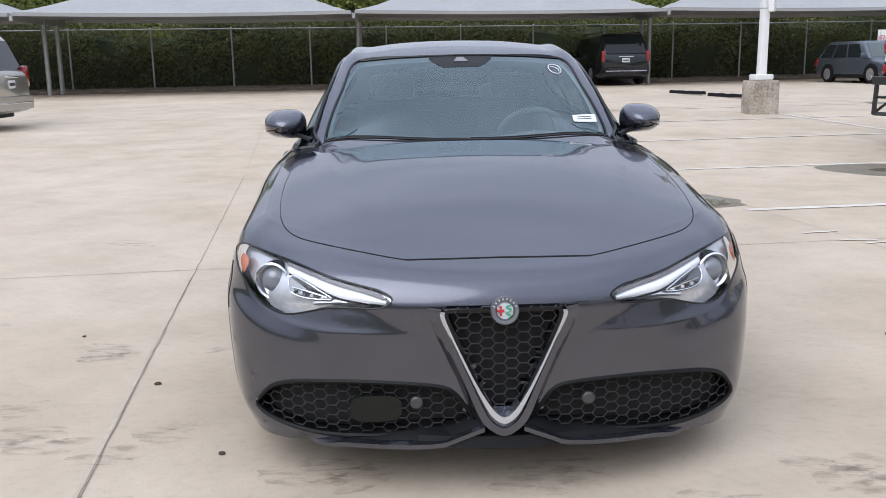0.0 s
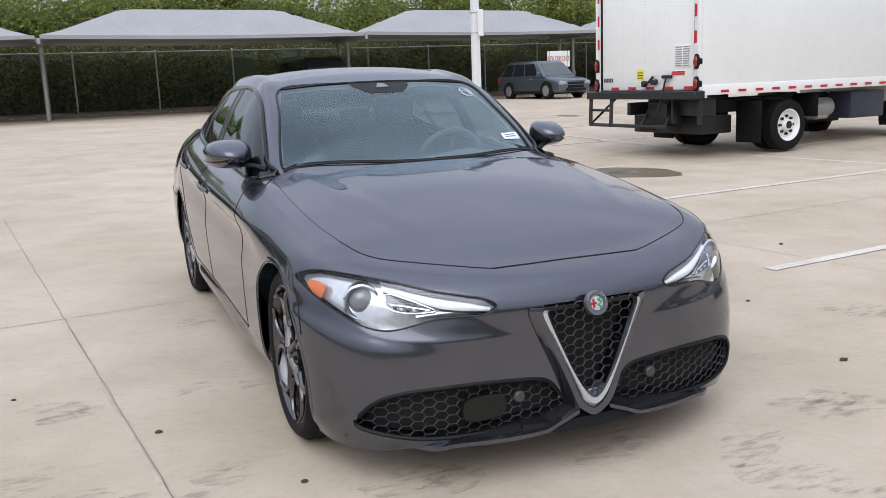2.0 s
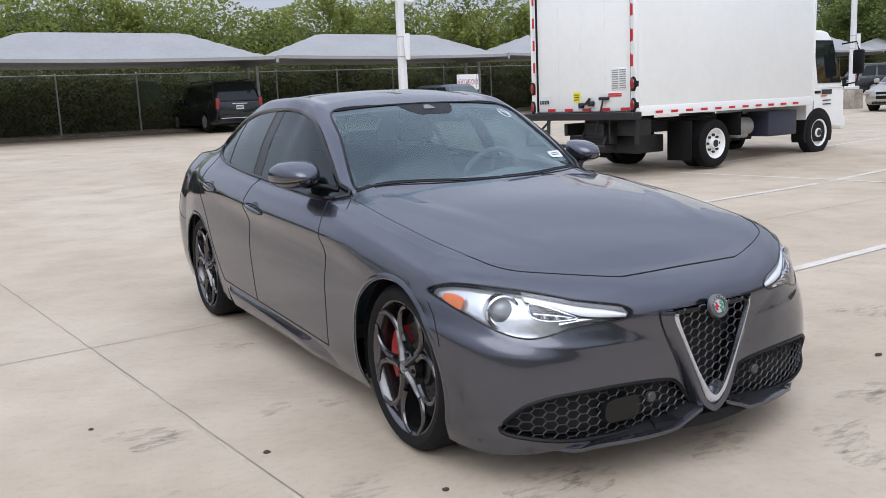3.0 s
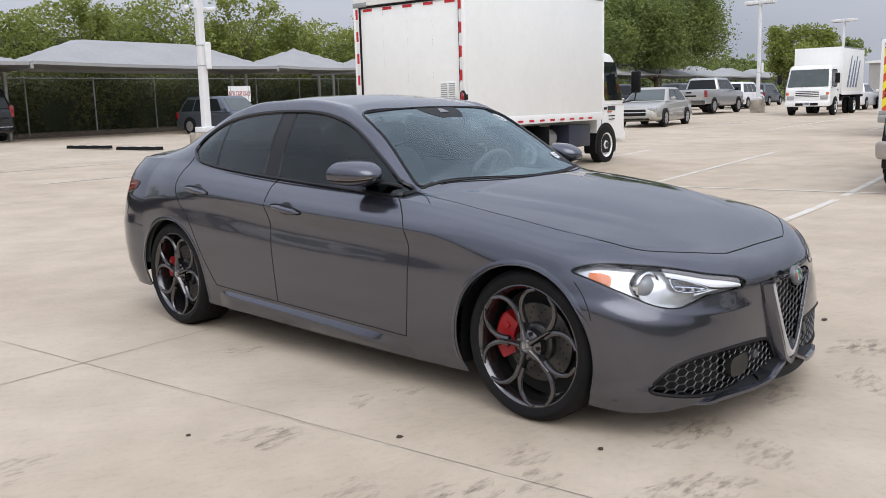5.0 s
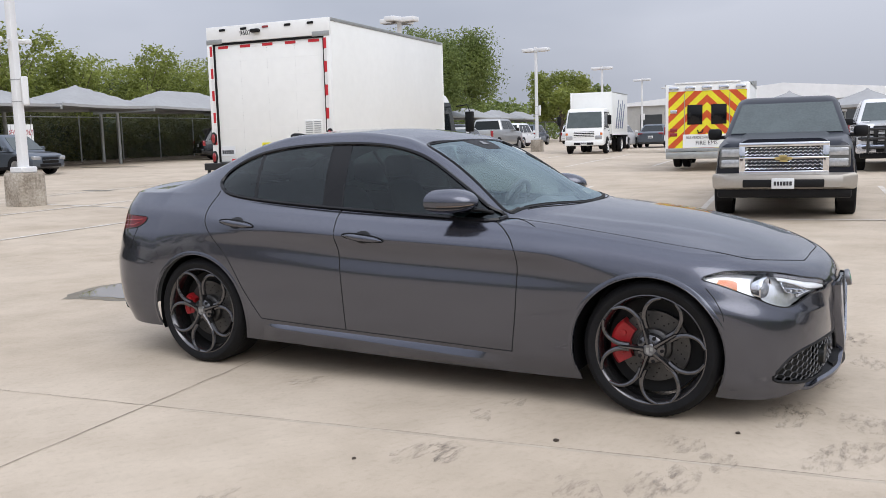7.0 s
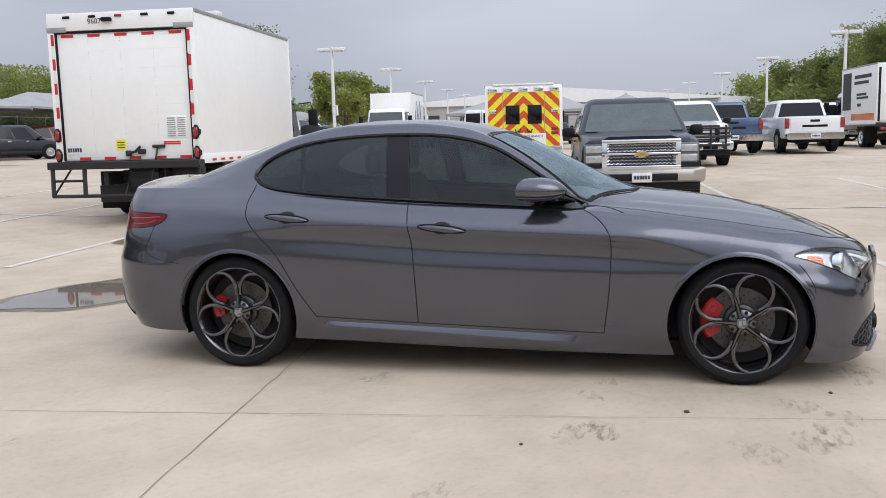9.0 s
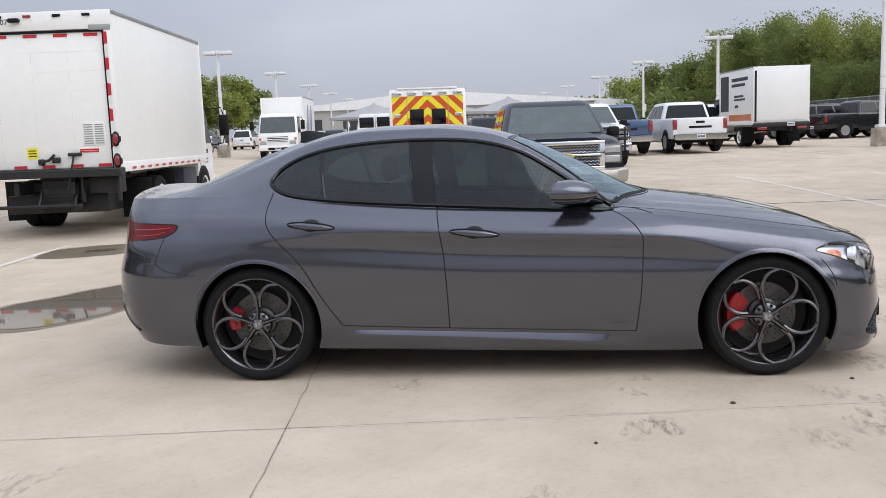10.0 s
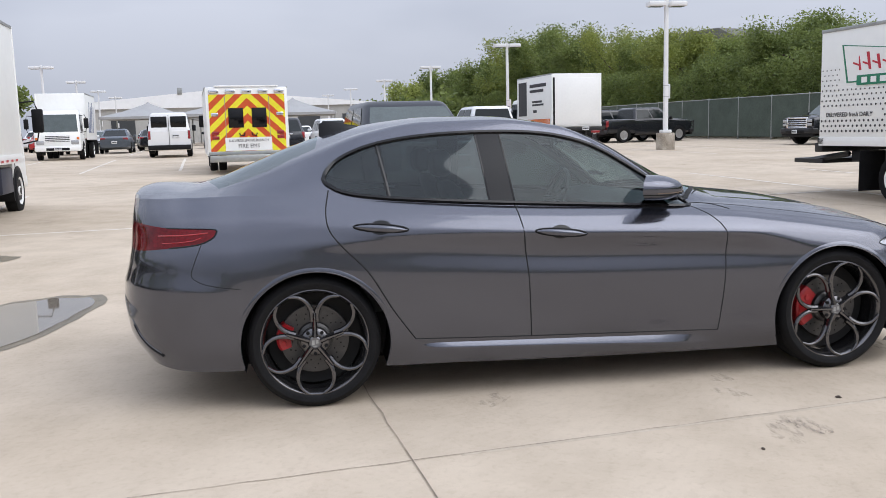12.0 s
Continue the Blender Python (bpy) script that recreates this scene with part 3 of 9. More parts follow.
def panel(name, mask, mat, parent, label="", inward=0.0, clip=None, side=0):
    """One panel of the surface, with the whole surface's normals."""
    sel = mask.copy()
    if side:
        cols = np.arange(NV - 1)
        sel = sel & ((cols < NH - 1) if side < 0 else (cols >= NH - 1))[None, :]
    ii, jj = np.where(sel)
    used = {}
    pts, nrm, faces = [], [], []
    for i, j in zip(ii, jj):
        f = []
        for a, b in ((i, j), (i + 1, j), (i + 1, j + 1), (i, j + 1)):
            k = (a, b)
            if k not in used:
                used[k] = len(pts)
                pts.append(GRID[a, b] - NORM[a, b] * inward)
                nrm.append(NORM[a, b])
            f.append(used[k])
        faces.append(f)
    me = bpy.data.meshes.new(name)
    vote = 0.0
    for f in faces[::max(1, len(faces) // 60)]:
        p = [np.array(pts[k]) for k in f]
        vote += np.dot(np.cross(p[2] - p[0], p[3] - p[1]), nrm[f[0]])
    if vote < 0:
        faces = [f[::-1] for f in faces]
    me.from_pydata([tuple(p) for p in pts], [], faces)
    me.materials.append(mat)
    me.polygons.foreach_set("use_smooth", [True] * len(me.polygons))
    me.normals_split_custom_set_from_vertices([tuple(v) for v in nrm])
    ob = new(name, me)
    ob.parent = parent
    if label:
        ob["label"] = label
    return ob


body = panel("body_shell", CAT == 0, PAINT, saloon)
bonnet = panel("bonnet", CAT == 5, PAINT, saloon)
front_bumper = panel("front_bumper", CAT == 12, PAINT, saloon)
rear_bumper = panel("rear_bumper", CAT == 13, PAINT, saloon)
boot_lid = panel("boot_lid", CAT == 14, PAINT, saloon)
windscreen = panel("windscreen", CAT == 6, GLASS_WIND, saloon, "windscreen glass with a sticker")
panel("rear_window", CAT == 7, GLASS_DARK, saloon)
PILLAR_BLACK = material("pillar_black", (0.008, 0.008, 0.009), 0.22, spec=0.25)
doors = {}
for s in (-1, 1):
    doors[s, 0] = panel("front_door", CAT == 2, PAINT, saloon, side=s)
    doors[s, 1] = panel("rear_door", CAT == 3, PAINT, saloon, side=s)
    # side glass, split by the black pillar and the quarter divider
    cy, cz = c_all[..., 1], c_all[..., 2]
    pillar_f, pillar_r = 1.775 + 0.10 * (cz - 0.97), 1.905 + 0.10 * (cz - 0.97)
    divider = 2.41 + 0.16 * (cz - 1.0)
    win = CAT == 4
    panel("side_window", win & (cy < pillar_f), GLASS_SIDE, doors[s, 0], side=s)
    panel("centre_pillar_trim", win & (cy >= pillar_f) & (cy <= pillar_r), PILLAR_BLACK, doors[s, 1], side=s)
    panel("side_window", win & (cy > pillar_r) & (cy < divider - 0.012), GLASS_DARK, doors[s, 1], side=s)
    panel("window_divider", win & (cy >= divider - 0.012) & (cy <= divider + 0.012), BLACK_GLOSS, doors[s, 1], side=s)
    panel("quarter_window", win & (cy > divider + 0.012), GLASS_DARK, doors[s, 1], side=s)

# interior lining, so that the glass looks into a cabin
cabin_side = ((CAT == 0) | (CAT == 2) | (CAT == 3)) & (c_all[..., 1] > 0.62) & (c_all[..., 1] < 3.3)
panel("headliner", cabin_side & (c_all[..., 2] > 1.0), HEADLINER, saloon, inward=0.03)
panel("door_lining", cabin_side & (c_all[..., 2] <= 1.0) & (c_all[..., 2] > 0.36), LEATHER, saloon, inward=0.04)


def seam(points, view, s=1, r=0.0024, name="panel_gap", parent=None, mat=None, n=6, off=0.0004, closed=False):
    """A dark gap drawn along the surface."""
    line = smooth_line(points, n, closed) if n > 1 else np.array(points)
    fine = []
    for p, q in zip(line, line[1:]):
        k = max(1, int(np.hypot(*(q - p)) / 0.012))
        fine += [p + (q - p) * t / k for t in range(k)]
    fine.append(line[-1])
    if closed:
        fine.append(line[0])
    pts = []
    for p in fine:
        h = on_side(p[0], p[1], s, off) if view == "side" else on_top(p[0] * s, p[1], off) if view == "top" else on_front(p[0] * s, p[1], off)
        if h is not None:
            pts.append(h)
    bm = bmesh.new()
    if len(pts) > 1:
        tube(bm, pts, r, 6)
    return part(name, bm, mat or SEAM, parent or saloon)


for s in (-1, 1):
    seam(FRONT_DOOR[:6], "side", s, 0.0042, off=-0.0022)
    seam(FRONT_DOOR[5:8] + REAR_DOOR[1:3], "side", s, 0.0026)
    seam([FRONT_DOOR[10], FRONT_DOOR[9], FRONT_DOOR[8], FRONT_DOOR[7]], "side", s, 0.0046, off=-0.0024)
    seam(REAR_DOOR[2:9], "side", s, 0.0044, off=-0.0022)
    seam(DLO, "side", s, 0.012, "window_trim", mat=BLACK_GLOSS, n=4, off=0.002, closed=True)
    for ya, yb in ((1.775, 1.811), (1.905, 1.941)):
        seam([(ya, 0.985), ((ya + yb) / 2, 1.15), (yb, 1.325)], "side", s, 0.0065, "pillar_trim", doors[s, 1], BLACK_GLOSS, off=-0.003)
    seam([(2.412, 1.025), (2.434, 1.15), (2.458, 1.285)], "side", s, 0.010, "divider_bar", doors[s, 1], BLACK_GLOSS, off=-0.006)
    seam(HOOD[2:8], "top", s, 0.0018, n=4)
    seam(HOOD[7:12], "top", s, 0.0008)
    seam([(0.712, 0.80), (0.735, 0.70), (0.80, 0.60)], "top", s, 0.002)
    seam(WINDSCREEN[3:8], "top", s, 0.007, "windscreen_trim", mat=BLACK_GLOSS, off=0.001)
    seam([(-0.262, 0.645), (-0.30, 0.60), (-0.335, 0.54), (-0.345, 0.50)], "side", s, 0.002)
    seam([(3.33, 0.845), (3.365, 0.76), (3.385, 0.70), (3.365, 0.672), (3.30, 0.645), (3.16, 0.62)], "side", s, 0.0018)
    seam([(3.70, 0.43), (3.665, 0.375), (3.61, 0.325), (3.55, 0.292)], "side", s, 0.007, "bumper_vent", rear_bumper, BLACK_PLASTIC)
    seam([(3.71, 0.455), (3.675, 0.395), (3.62, 0.342), (3.56, 0.306)], "side", s, 0.003, "vent_blade", rear_bumper, CAP_GREY)
    seam(HEADLAMP, "front", s, 0.0032, "headlamp_surround", mat=BLACK_GLOSS, n=3, off=0.0, closed=True)
    seam(INTAKE, "front", s, 0.008, "intake_surround", mat=BLACK_PLASTIC, n=3, off=-0.003, closed=True)
    seam(TAIL[:5], "side", s, 0.004, "lamp_surround", mat=BLACK_GLOSS, n=3)
    seam(TAIL[7:] + TAIL[:1], "side", s, 0.003, "lamp_surround", mat=BLACK_GLOSS, n=3)
    for cy, cz, r in ARCHES:
        rim_line = [(cy + r * math.cos(t), cz + r * math.sin(t)) for t in np.linspace(-0.42, math.pi + 0.42, 60)]
        seam(rim_line, "side", s, 0.005, "arch_lip", mat=PAINT, n=1, off=-0.004)
        bm = bmesh.new()
        flange = []
        for t in np.linspace(-0.30, math.pi + 0.30, 70):
            band = [(on_side(cy + (r + w_) * math.cos(t), cz + (r + w_) * math.sin(t), s), o_) for w_, o_ in ((0.003, -0.006), (0.003, 0.0022), (0.015, 0.0018), (0.021, -0.0008))]
            if all(h for h, o_ in band):
                flange.append([h + Vector((s * o_, 0, 0)) for h, o_ in band])
        skin(bm, flange, False)
        part("arch_flange", bm, PAINT, saloon)
        bm = bmesh.new()
        lin = [[Vector((s * x, cy + (r + 0.004) * math.cos(t), cz + (r + 0.004) * math.sin(t))) for x in (0.60, 0.70, 0.78, 0.852)] for t in np.linspace(-0.36, math.pi + 0.36, 40)]
        skin(bm, lin, False)
        bm.faces.new([bm.verts.new((s * 0.60, cy + (r + 0.004) * math.cos(t), cz + (r + 0.004) * math.sin(t))) for t in np.linspace(-0.36, math.pi + 0.36, 40)])
        part("wheel_housing", bm, BLACK_PLASTIC, saloon)
seam([(-0.285, -0.616), (-0.15, -0.618), (0, -0.616), (0.15, -0.618), (0.285, -0.616)], "top", 1, 0.0026)
seam([(-0.60, 0.72), (-0.40, 0.60), (-0.2, 0.545), (0, 0.53), (0.2, 0.545), (0.40, 0.60), (0.60, 0.72)], "top", 1, 0.003, mat=SEAM)
seam([(-0.512, 1.365), (-0.25, 1.335), (0, 1.325), (0.25, 1.335), (0.512, 1.365)], "top", 1, 0.007, "windscreen_trim", mat=BLACK_GLOSS)

# cowl panel and wipers at the foot of the windscreen
bm = bmesh.new()
cowl = []
for x in np.linspace(-0.66, 0.66, 45):
    y0, y1 = 0.53 + 0.24 * (abs(x) / 0.66) ** 2 + 0.004, 0.553 + 0.25 * (abs(x) / 0.66) ** 2.1 + 0.001
    cowl.append([on_top(x, y0 + (y1 - y0) * k, 0.0025) for k in (0, 0.5, 1)])
skin(bm, cowl, False)
part("cowl_panel", bm, SEAM, saloon)
for x0, x1, yy in ((-0.58, -0.02, 0.09), (0.0, 0.56, 0.075)):
    bm = bmesh.new()
    tube(bm, [on_top(x0 + (x1 - x0) * k, 0.552 + 0.25 * (abs(x0 + (x1 - x0) * k) / 0.66) ** 2.1 + yy * (1 - k) * 0.06, 0.003) for k in np.linspace(0, 1, 14)], 0.0024, 6)
    wiper = part("wiper", bm, BLACK_PLASTIC, saloon)

# intakes and shield: shade-black backing, honeycomb, sensor
def honeycomb(name, outline, s, recess, parent, r=0.0022, px=0.036, pz=0.032, flat=None):
    """A mesh of flat-topped hexagons inside an outline."""
    poly = smooth_line(np.array(outline) * np.array([s, 1]), 2, True)
    lo, hi = poly.min(0), poly.max(0)
    seen = set()
    bm = bmesh.new()
    for col in range(-1, int((hi[0] - lo[0]) / px) + 3):
        for row in range(-1, int((hi[1] - lo[1]) / pz) + 3):
            cx = lo[0] + col * px
            cz = lo[1] + (row + 0.5 * (col % 2)) * pz
            cor = [(cx + px * 2 / 3, cz), (cx + px / 3, cz + pz / 2), (cx - px / 3, cz + pz / 2), (cx - px * 2 / 3, cz), (cx - px / 3, cz - pz / 2), (cx + px / 3, cz - pz / 2)]
            for k in range(6):
                p, q = cor[k], cor[(k + 1) % 6]
                key = (round((p[0] + q[0]) * 500), round((p[1] + q[1]) * 500))
                if key in seen:
                    continue
                seen.add(key)
                mx, mz = (p[0] + q[0]) / 2, (p[1] + q[1]) / 2
                if not in_poly(np.array([mx]), np.array([mz]), poly)[0]:
                    continue
                ends = []
                for e in (p, q):
                    t = on_front(e[0], e[1]) if flat is None else Vector((e[0], flat, e[1]))
                    ends.append(t + Vector((0, recess, 0)) if t else None)
                if None in ends:
                    continue
                tube(bm, ends, r, 4, r2=r * 1.8, up=(0, 1, 0), cap=False)
    return tagged(part(name, bm, GRILLE_GREY, parent), kind="stuff")


for s in (-1, 1):
    # sheet painted near-black for the shade behind the intake mesh
    back = panel("intake_shade_backing", CAT == 9, SEAM, front_bumper, inward=0.045, side=s)
    bm = bmesh.new()
    rows = []
    for x, z in smooth_line(INTAKE, 3, True):
        h = on_front(s * x, max(z, 0.19), -0.002)
        if h is None:
            continue
        h.z = z
        rows.append([h, h + Vector((-s * 0.02, 0.05, 0)), h + Vector((-s * 0.05, 0.10, 0))])
    skin(bm, rows + rows[:1], False)
    part("intake_wall", bm, BLACK_PLASTIC, front_bumper)
    honeycomb("intake_mesh", INTAKE, s, 0.014, front_bumper)
    bm = bmesh.new()
    p = on_front(s * 0.262, 0.292)
    lathe_x(bm, [(0, 0.020), (0.012, 0.020), (0.016, 0.015), (0.016, 0.0005)], 20)
    bm.transform(Matrix.Translation(p + Vector((0, 0.016, 0))) @ Matrix.Rotation(-math.pi / 2, 4, "Z"))
    part("parking_sensor", bm, material("sensor_grey", (0.05, 0.05, 0.052), 0.4), front_bumper)
    # lower lip of the bumper: a painted blade with a black ledge above it
    blade = smooth_line([(0.060, -0.790, 0.222), (0.13, -0.790, 0.196), (0.20, -0.785, 0.172), (0.34, -0.762, 0.163), (0.48, -0.716, 0.156), (0.565, -0.672, 0.144), (0.66, -0.588, 0.172), (0.755, -0.468, 0.222)], 6)
    bm, ledge = bmesh.new(), bmesh.new()
    rows, shelf = [], []
    for x, y, z in blade:
        p = Vector((s * x, y, z))
        n_ = Vector((s * x * 0.9, -0.6, 0)).normalized()
        rows.append([p - n_ * 0.020 + Vector((0, 0, 0.012)), p - n_ * 0.002 + Vector((0, 0, 0.004)), p - n_ * 0.002 - Vector((0, 0, 0.010)), p - n_ * 0.06 - Vector((0, 0, 0.016))])
        shelf.append([p - n_ * 0.019 + Vector((0, 0, 0.0125)), p - n_ * 0.045 + Vector((0, 0, 0.030)), p - n_ * 0.075 + Vector((0, 0, 0.044))])
    skin(bm, rows, False)
    part("lip_blade", bm, PAINT, front_bumper)
    skin(ledge, shelf, False)
    part("intake_ledge", ledge, BLACK_PLASTIC, front_bumper)
radar = bmesh.new()
p = on_front(-0.385, 0.275)
prism(radar, [(-0.385 + 0.078 * math.copysign(abs(math.cos(t)) ** 0.6, math.cos(t)), 0.272 + 0.042 * math.copysign(abs(math.sin(t)) ** 0.6, math.sin(t))) for t in np.linspace(0, 2 * math.pi, 28, endpoint=False)], "y", p.y + 0.002, p.y + 0.05)
part("radar_cover", radar, material("sensor_cover_black", (0.010, 0.011, 0.010), 0.35, 0, 0.2, 30, spec=0.3), front_bumper, "smooth black plastic sensor cover")

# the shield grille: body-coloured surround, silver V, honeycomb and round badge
# backing is near-black too: the shade behind the shield mesh, in colour
shield = panel("shield_shade_backing", CAT == 10, SEAM, front_bumper, inward=0.03)
honeycomb("shield_mesh", [(-0.172, 0.596), (0.172, 0.596), (0.163, 0.565), (0.10, 0.42), (0.035, 0.285), (0, 0.262), (-0.035, 0.285), (-0.10, 0.42), (-0.163, 0.565)], 1, 0, front_bumper, flat=-0.772)


def vee(offset, top, thick=0.0, over=True):
    half = [(0, top + offset), (0.09, top + offset), (0.150 + offset * 0.6, top + offset), (0.172 + offset, top + offset * 0.3 - 0.006)] if over else [(0.176 + offset, top)]
    half += [(0.176 + offset, min(top - 0.02, 0.565)), (0.145 + offset, 0.49), (0.090 + offset, 0.365 + thick * 0.3), (0.045 + offset * 0.9, 0.268 - offset * 0.6 + thick), (0.018 + offset * 0.4, 0.238 - offset + thick), (0, 0.230 - offset * 1.15 + thick)]
    r = smooth_line(half, 6)
    return [(-x, z) for x, z in r] + [(x, z) for x, z in r[::-1][1:]]


def shield_frame(name, o0, o1, y0, y1, mat, top=0.598, thick=0.0, bulge=0.026, over=True):
    """A V-shaped frame between two offsets, from depth y0 (inner) to y1 (outer edge)."""
    bm = bmesh.new()
    a, b = vee(o0, top, thick, over), vee(o1, top, 0.0, over)
    rows = []
    for (xa, za), (xb, zb) in zip(a, b):
        low = 0.08 + 0.92 * np.clip((0.6 - za) / 0.30, 0, 1)
        rows.append([Vector((xa, y0 + 0.05, za)), Vector((xa, y0 - 0.012 * low, za)), Vector(((xa + xb) / 2, y0 * 0.4 + y1 * 0.6 - bulge * low, (za + zb) / 2)), Vector((xb, y1, zb)), Vector((xb * 1.01, y1 + 0.06, zb))])
    skin(bm, rows, False)
    return part(name, bm, mat, front_bumper)


shield_frame("shield_surround", 0.008, 0.048, -0.776, -0.752, PAINT, 0.594, bulge=0.030, over=False)
shield_frame("shield_inner_frame", -0.014, -0.002, -0.772, -0.776, BLACK_GLOSS, 0.594, bulge=0.004)
shield_frame("silver_vee", -0.003, 0.010, -0.782, -0.778, SATIN_SILVER, 0.586, 0.026, 0.016, False)["label"] = "satin silver V trim"
bm = bmesh.new()
rows = []
for x in np.linspace(-0.26, 0.26, 21):
    k = 1 - (x / 0.26) ** 2
    rows.append([Vector((x, -0.70, 0.215 + 0.01 * (1 - k))), Vector((x, -0.752 - 0.03 * k, 0.195)), Vector((x, -0.762 - 0.032 * k, 0.172 - 0.012 * k)), Vector((x, -0.60, 0.155))])
skin(bm, rows, False)
part("splitter", bm, BLACK_PLASTIC, front_bumper)

BADGE_RED = material("badge_red", (0.45, 0.02, 0.03), 0.2, coat=1)
BADGE_GREEN = material("badge_green", (0.03, 0.28, 0.13), 0.2, coat=1)
BADGE_WHITE = material("badge_white", (0.50, 0.54, 0.56), 0.2, coat=1)


def badge(parent, m, r):
    """A plain round emblem: metal rings, a cross and a wavy shape."""
    bm = bmesh.new()
    lathe_x(bm, [(0.012, r * 1.0), (-0.004, r), (-0.008, r * 0.94), (-0.007, r * 0.68), (-0.009, r * 0.64), (-0.004, r * 0.58)], 40)
    bm.transform(m)
    emblem = part("emblem", bm, CAP_GREY, parent, "round metal emblem with red and green shapes")
    bm = bmesh.new()
    lathe_x(bm, [(-0.003, r * 0.62), (-0.0045, r * 0.3), (-0.005, 0.0002)], 40)
    bm.transform(m)
    part("emblem_face", bm, BADGE_WHITE, emblem)
    bm = bmesh.new()
    box(bm, (-0.007, -r * 0.56, -r * 0.09), (-0.003, -r * 0.06, r * 0.09))
    box(bm, (-0.0072, -r * 0.39, -r * 0.34), (-0.003, -r * 0.23, r * 0.34))
    bm.transform(m)
    part("emblem_cross", bm, BADGE_RED, emblem)
    bm = bmesh.new()
    tube(bm, [(-0.006, r * (0.24 + 0.15 * math.sin(t * 2.2)), r * (-0.45 + 0.9 * t / 6.3)) for t in np.linspace(0, 6.3, 24)], r * 0.075, 6)
    bm.transform(m)
    part("emblem_wave", bm, BADGE_GREEN, emblem)
    bm = bmesh.new()
    for k in range(8):
        t = math.pi * (0.12 + 0.76 * k / 7)
        b0 = Matrix.Rotation(t - math.pi / 2, 4, "X")
        box(bm, (-0.0095, -r * 0.05, r * 0.74), (-0.006, r * 0.05, r * 0.88), m=b0)
    bm.transform(m)
    part("emblem_bars", bm, CHROME, emblem)


badge(front_bumper, Matrix.Translation((0, -0.800, 0.592)) @ Matrix.Rotation(radians(-12), 4, "X") @ Matrix.Rotation(math.pi / 2, 4, "Z") @ Matrix.Diagonal((1, -1, 1, 1)), 0.042)

# headlamps
LAMP_CHROME = material("lamp_reflector", (0.88, 0.89, 0.91), 0.15, 0.6, 0.25, 55)
LAMP_POCKET = material("lamp_pocket", (0.20, 0.205, 0.22), 0.14, 0.7, 0.3, 60)
LAMP_WHITE = material("lamp_light_guide", (0.90, 0.91, 0.93), 0.25)
for s in (-1, 1):
    lamp = panel("headlamp", CAT == 8, GLASS_LAMP, saloon, "clear headlamp with chrome reflector and amber side", side=s)
    panel("reflector_bowl", CAT == 8, LAMP_CHROME, lamp, inward=0.034, side=s)
    q = on_front(s * 0.725, 0.622)
    ax = Vector((s * 0.30, -0.95, -0.02)).normalized()
    rot = Vector((-1, 0, 0)).rotation_difference(ax).to_matrix().to_4x4()
    bm = bmesh.new()
    lathe_x(bm, [(0.03, 0.062), (-0.012, 0.062), (-0.016, 0.057), (-0.010, 0.050), (0.012, 0.044)], 32)
    bm.transform(Matrix.Translation(q - ax * 0.045) @ rot)
    part("projector_ring", bm, CHROME, lamp)
    bm = bmesh.new()
    lathe_x(bm, [(0.012, 0.0445), (-0.004, 0.041), (-0.016, 0.030), (-0.022, 0.014), (-0.023, 0.0005)], 32)
    bm.transform(Matrix.Translation(q - ax * 0.045) @ rot)
    part("projector_lens", bm, material("projector_glass", (0.16, 0.17, 0.19), 0.03, 0, coat=1, spec=0.9), lamp)
    bm = bmesh.new()
    low_edge = smooth_line([(0.350, 0.592), (0.42, 0.599), (0.50, 0.610), (0.555, 0.632), (0.61, 0.654), (0.66, 0.668)], 4)
    top_edge = smooth_line([(0.348, 0.608), (0.42, 0.628), (0.50, 0.644), (0.56, 0.660), (0.61, 0.674), (0.66, 0.687)], 4)
    rows = []
    for (xa, za), (xb, zb) in zip(low_edge, top_edge):
        rows.append([on_front(s * (xa + (xb - xa) * k), za + (zb - za) * k, -0.010 - 0.006 * (2 * k - 1) ** 2) for k in (0, 0.25, 0.5, 0.75, 1)])
    skin(bm, rows, False)
    part("light_guide", bm, LAMP_WHITE, lamp)
    bm = bmesh.new()
    tube(bm, [on_front(s * x, z - 0.004, -0.014) for x, z in low_edge], 0.003, 5)
    part("guide_edge", bm, BLACK_GLOSS, lamp)
    bm = bmesh.new()
    lid = smooth_line([(0.36, 0.627), (0.42, 0.640), (0.514, 0.658), (0.56, 0.671), (0.61, 0.683), (0.66, 0.694)], 4)
    skin(bm, [[on_front(s * xa, za, -0.012), on_front(s * (xa + xb) / 2, (za + zb) / 2, -0.006), on_front(s * xb, zb, -0.004)] for (xa, za), (xb, zb) in zip(top_edge, lid)], False)
    part("upper_bezel", bm, material("grey_bezel", (0.30, 0.30, 0.33), 0.25, 0.3, 0.2, 20), lamp)
    bm = bmesh.new()
    strip = [(0.37, 0.600), (0.46, 0.598), (0.53, 0.592), (0.58, 0.584)]
    tube(bm, [on_front(s * x, z, -0.024) for x, z in smooth_line(strip, 4)], 0.008, 6)
    part("lower_light_guide", bm, LAMP_CHROME, lamp)
    # the dark pocket beside the lens, its bright edge, facets and cells
    bm = bmesh.new()
    wedge = smooth_line([(0.520, 0.602), (0.560, 0.628), (0.605, 0.648), (0.648, 0.660), (0.660, 0.636), (0.650, 0.610), (0.60, 0.598)], 4, True)
    mid = on_front(s * 0.605, 0.626, -0.026)
    rim_w = [on_front(s * x, z, -0.012) for x, z in wedge]
    hub_v = bm.verts.new(mid)
    vs = [bm.verts.new(p) for p in rim_w]
    for a_, b_ in zip(vs, vs[1:] + vs[:1]):
        bm.faces.new((hub_v, a_, b_))
    pocket = part("lamp_pocket", bm, LAMP_POCKET, lamp, smooth=False)
    bm = bmesh.new()
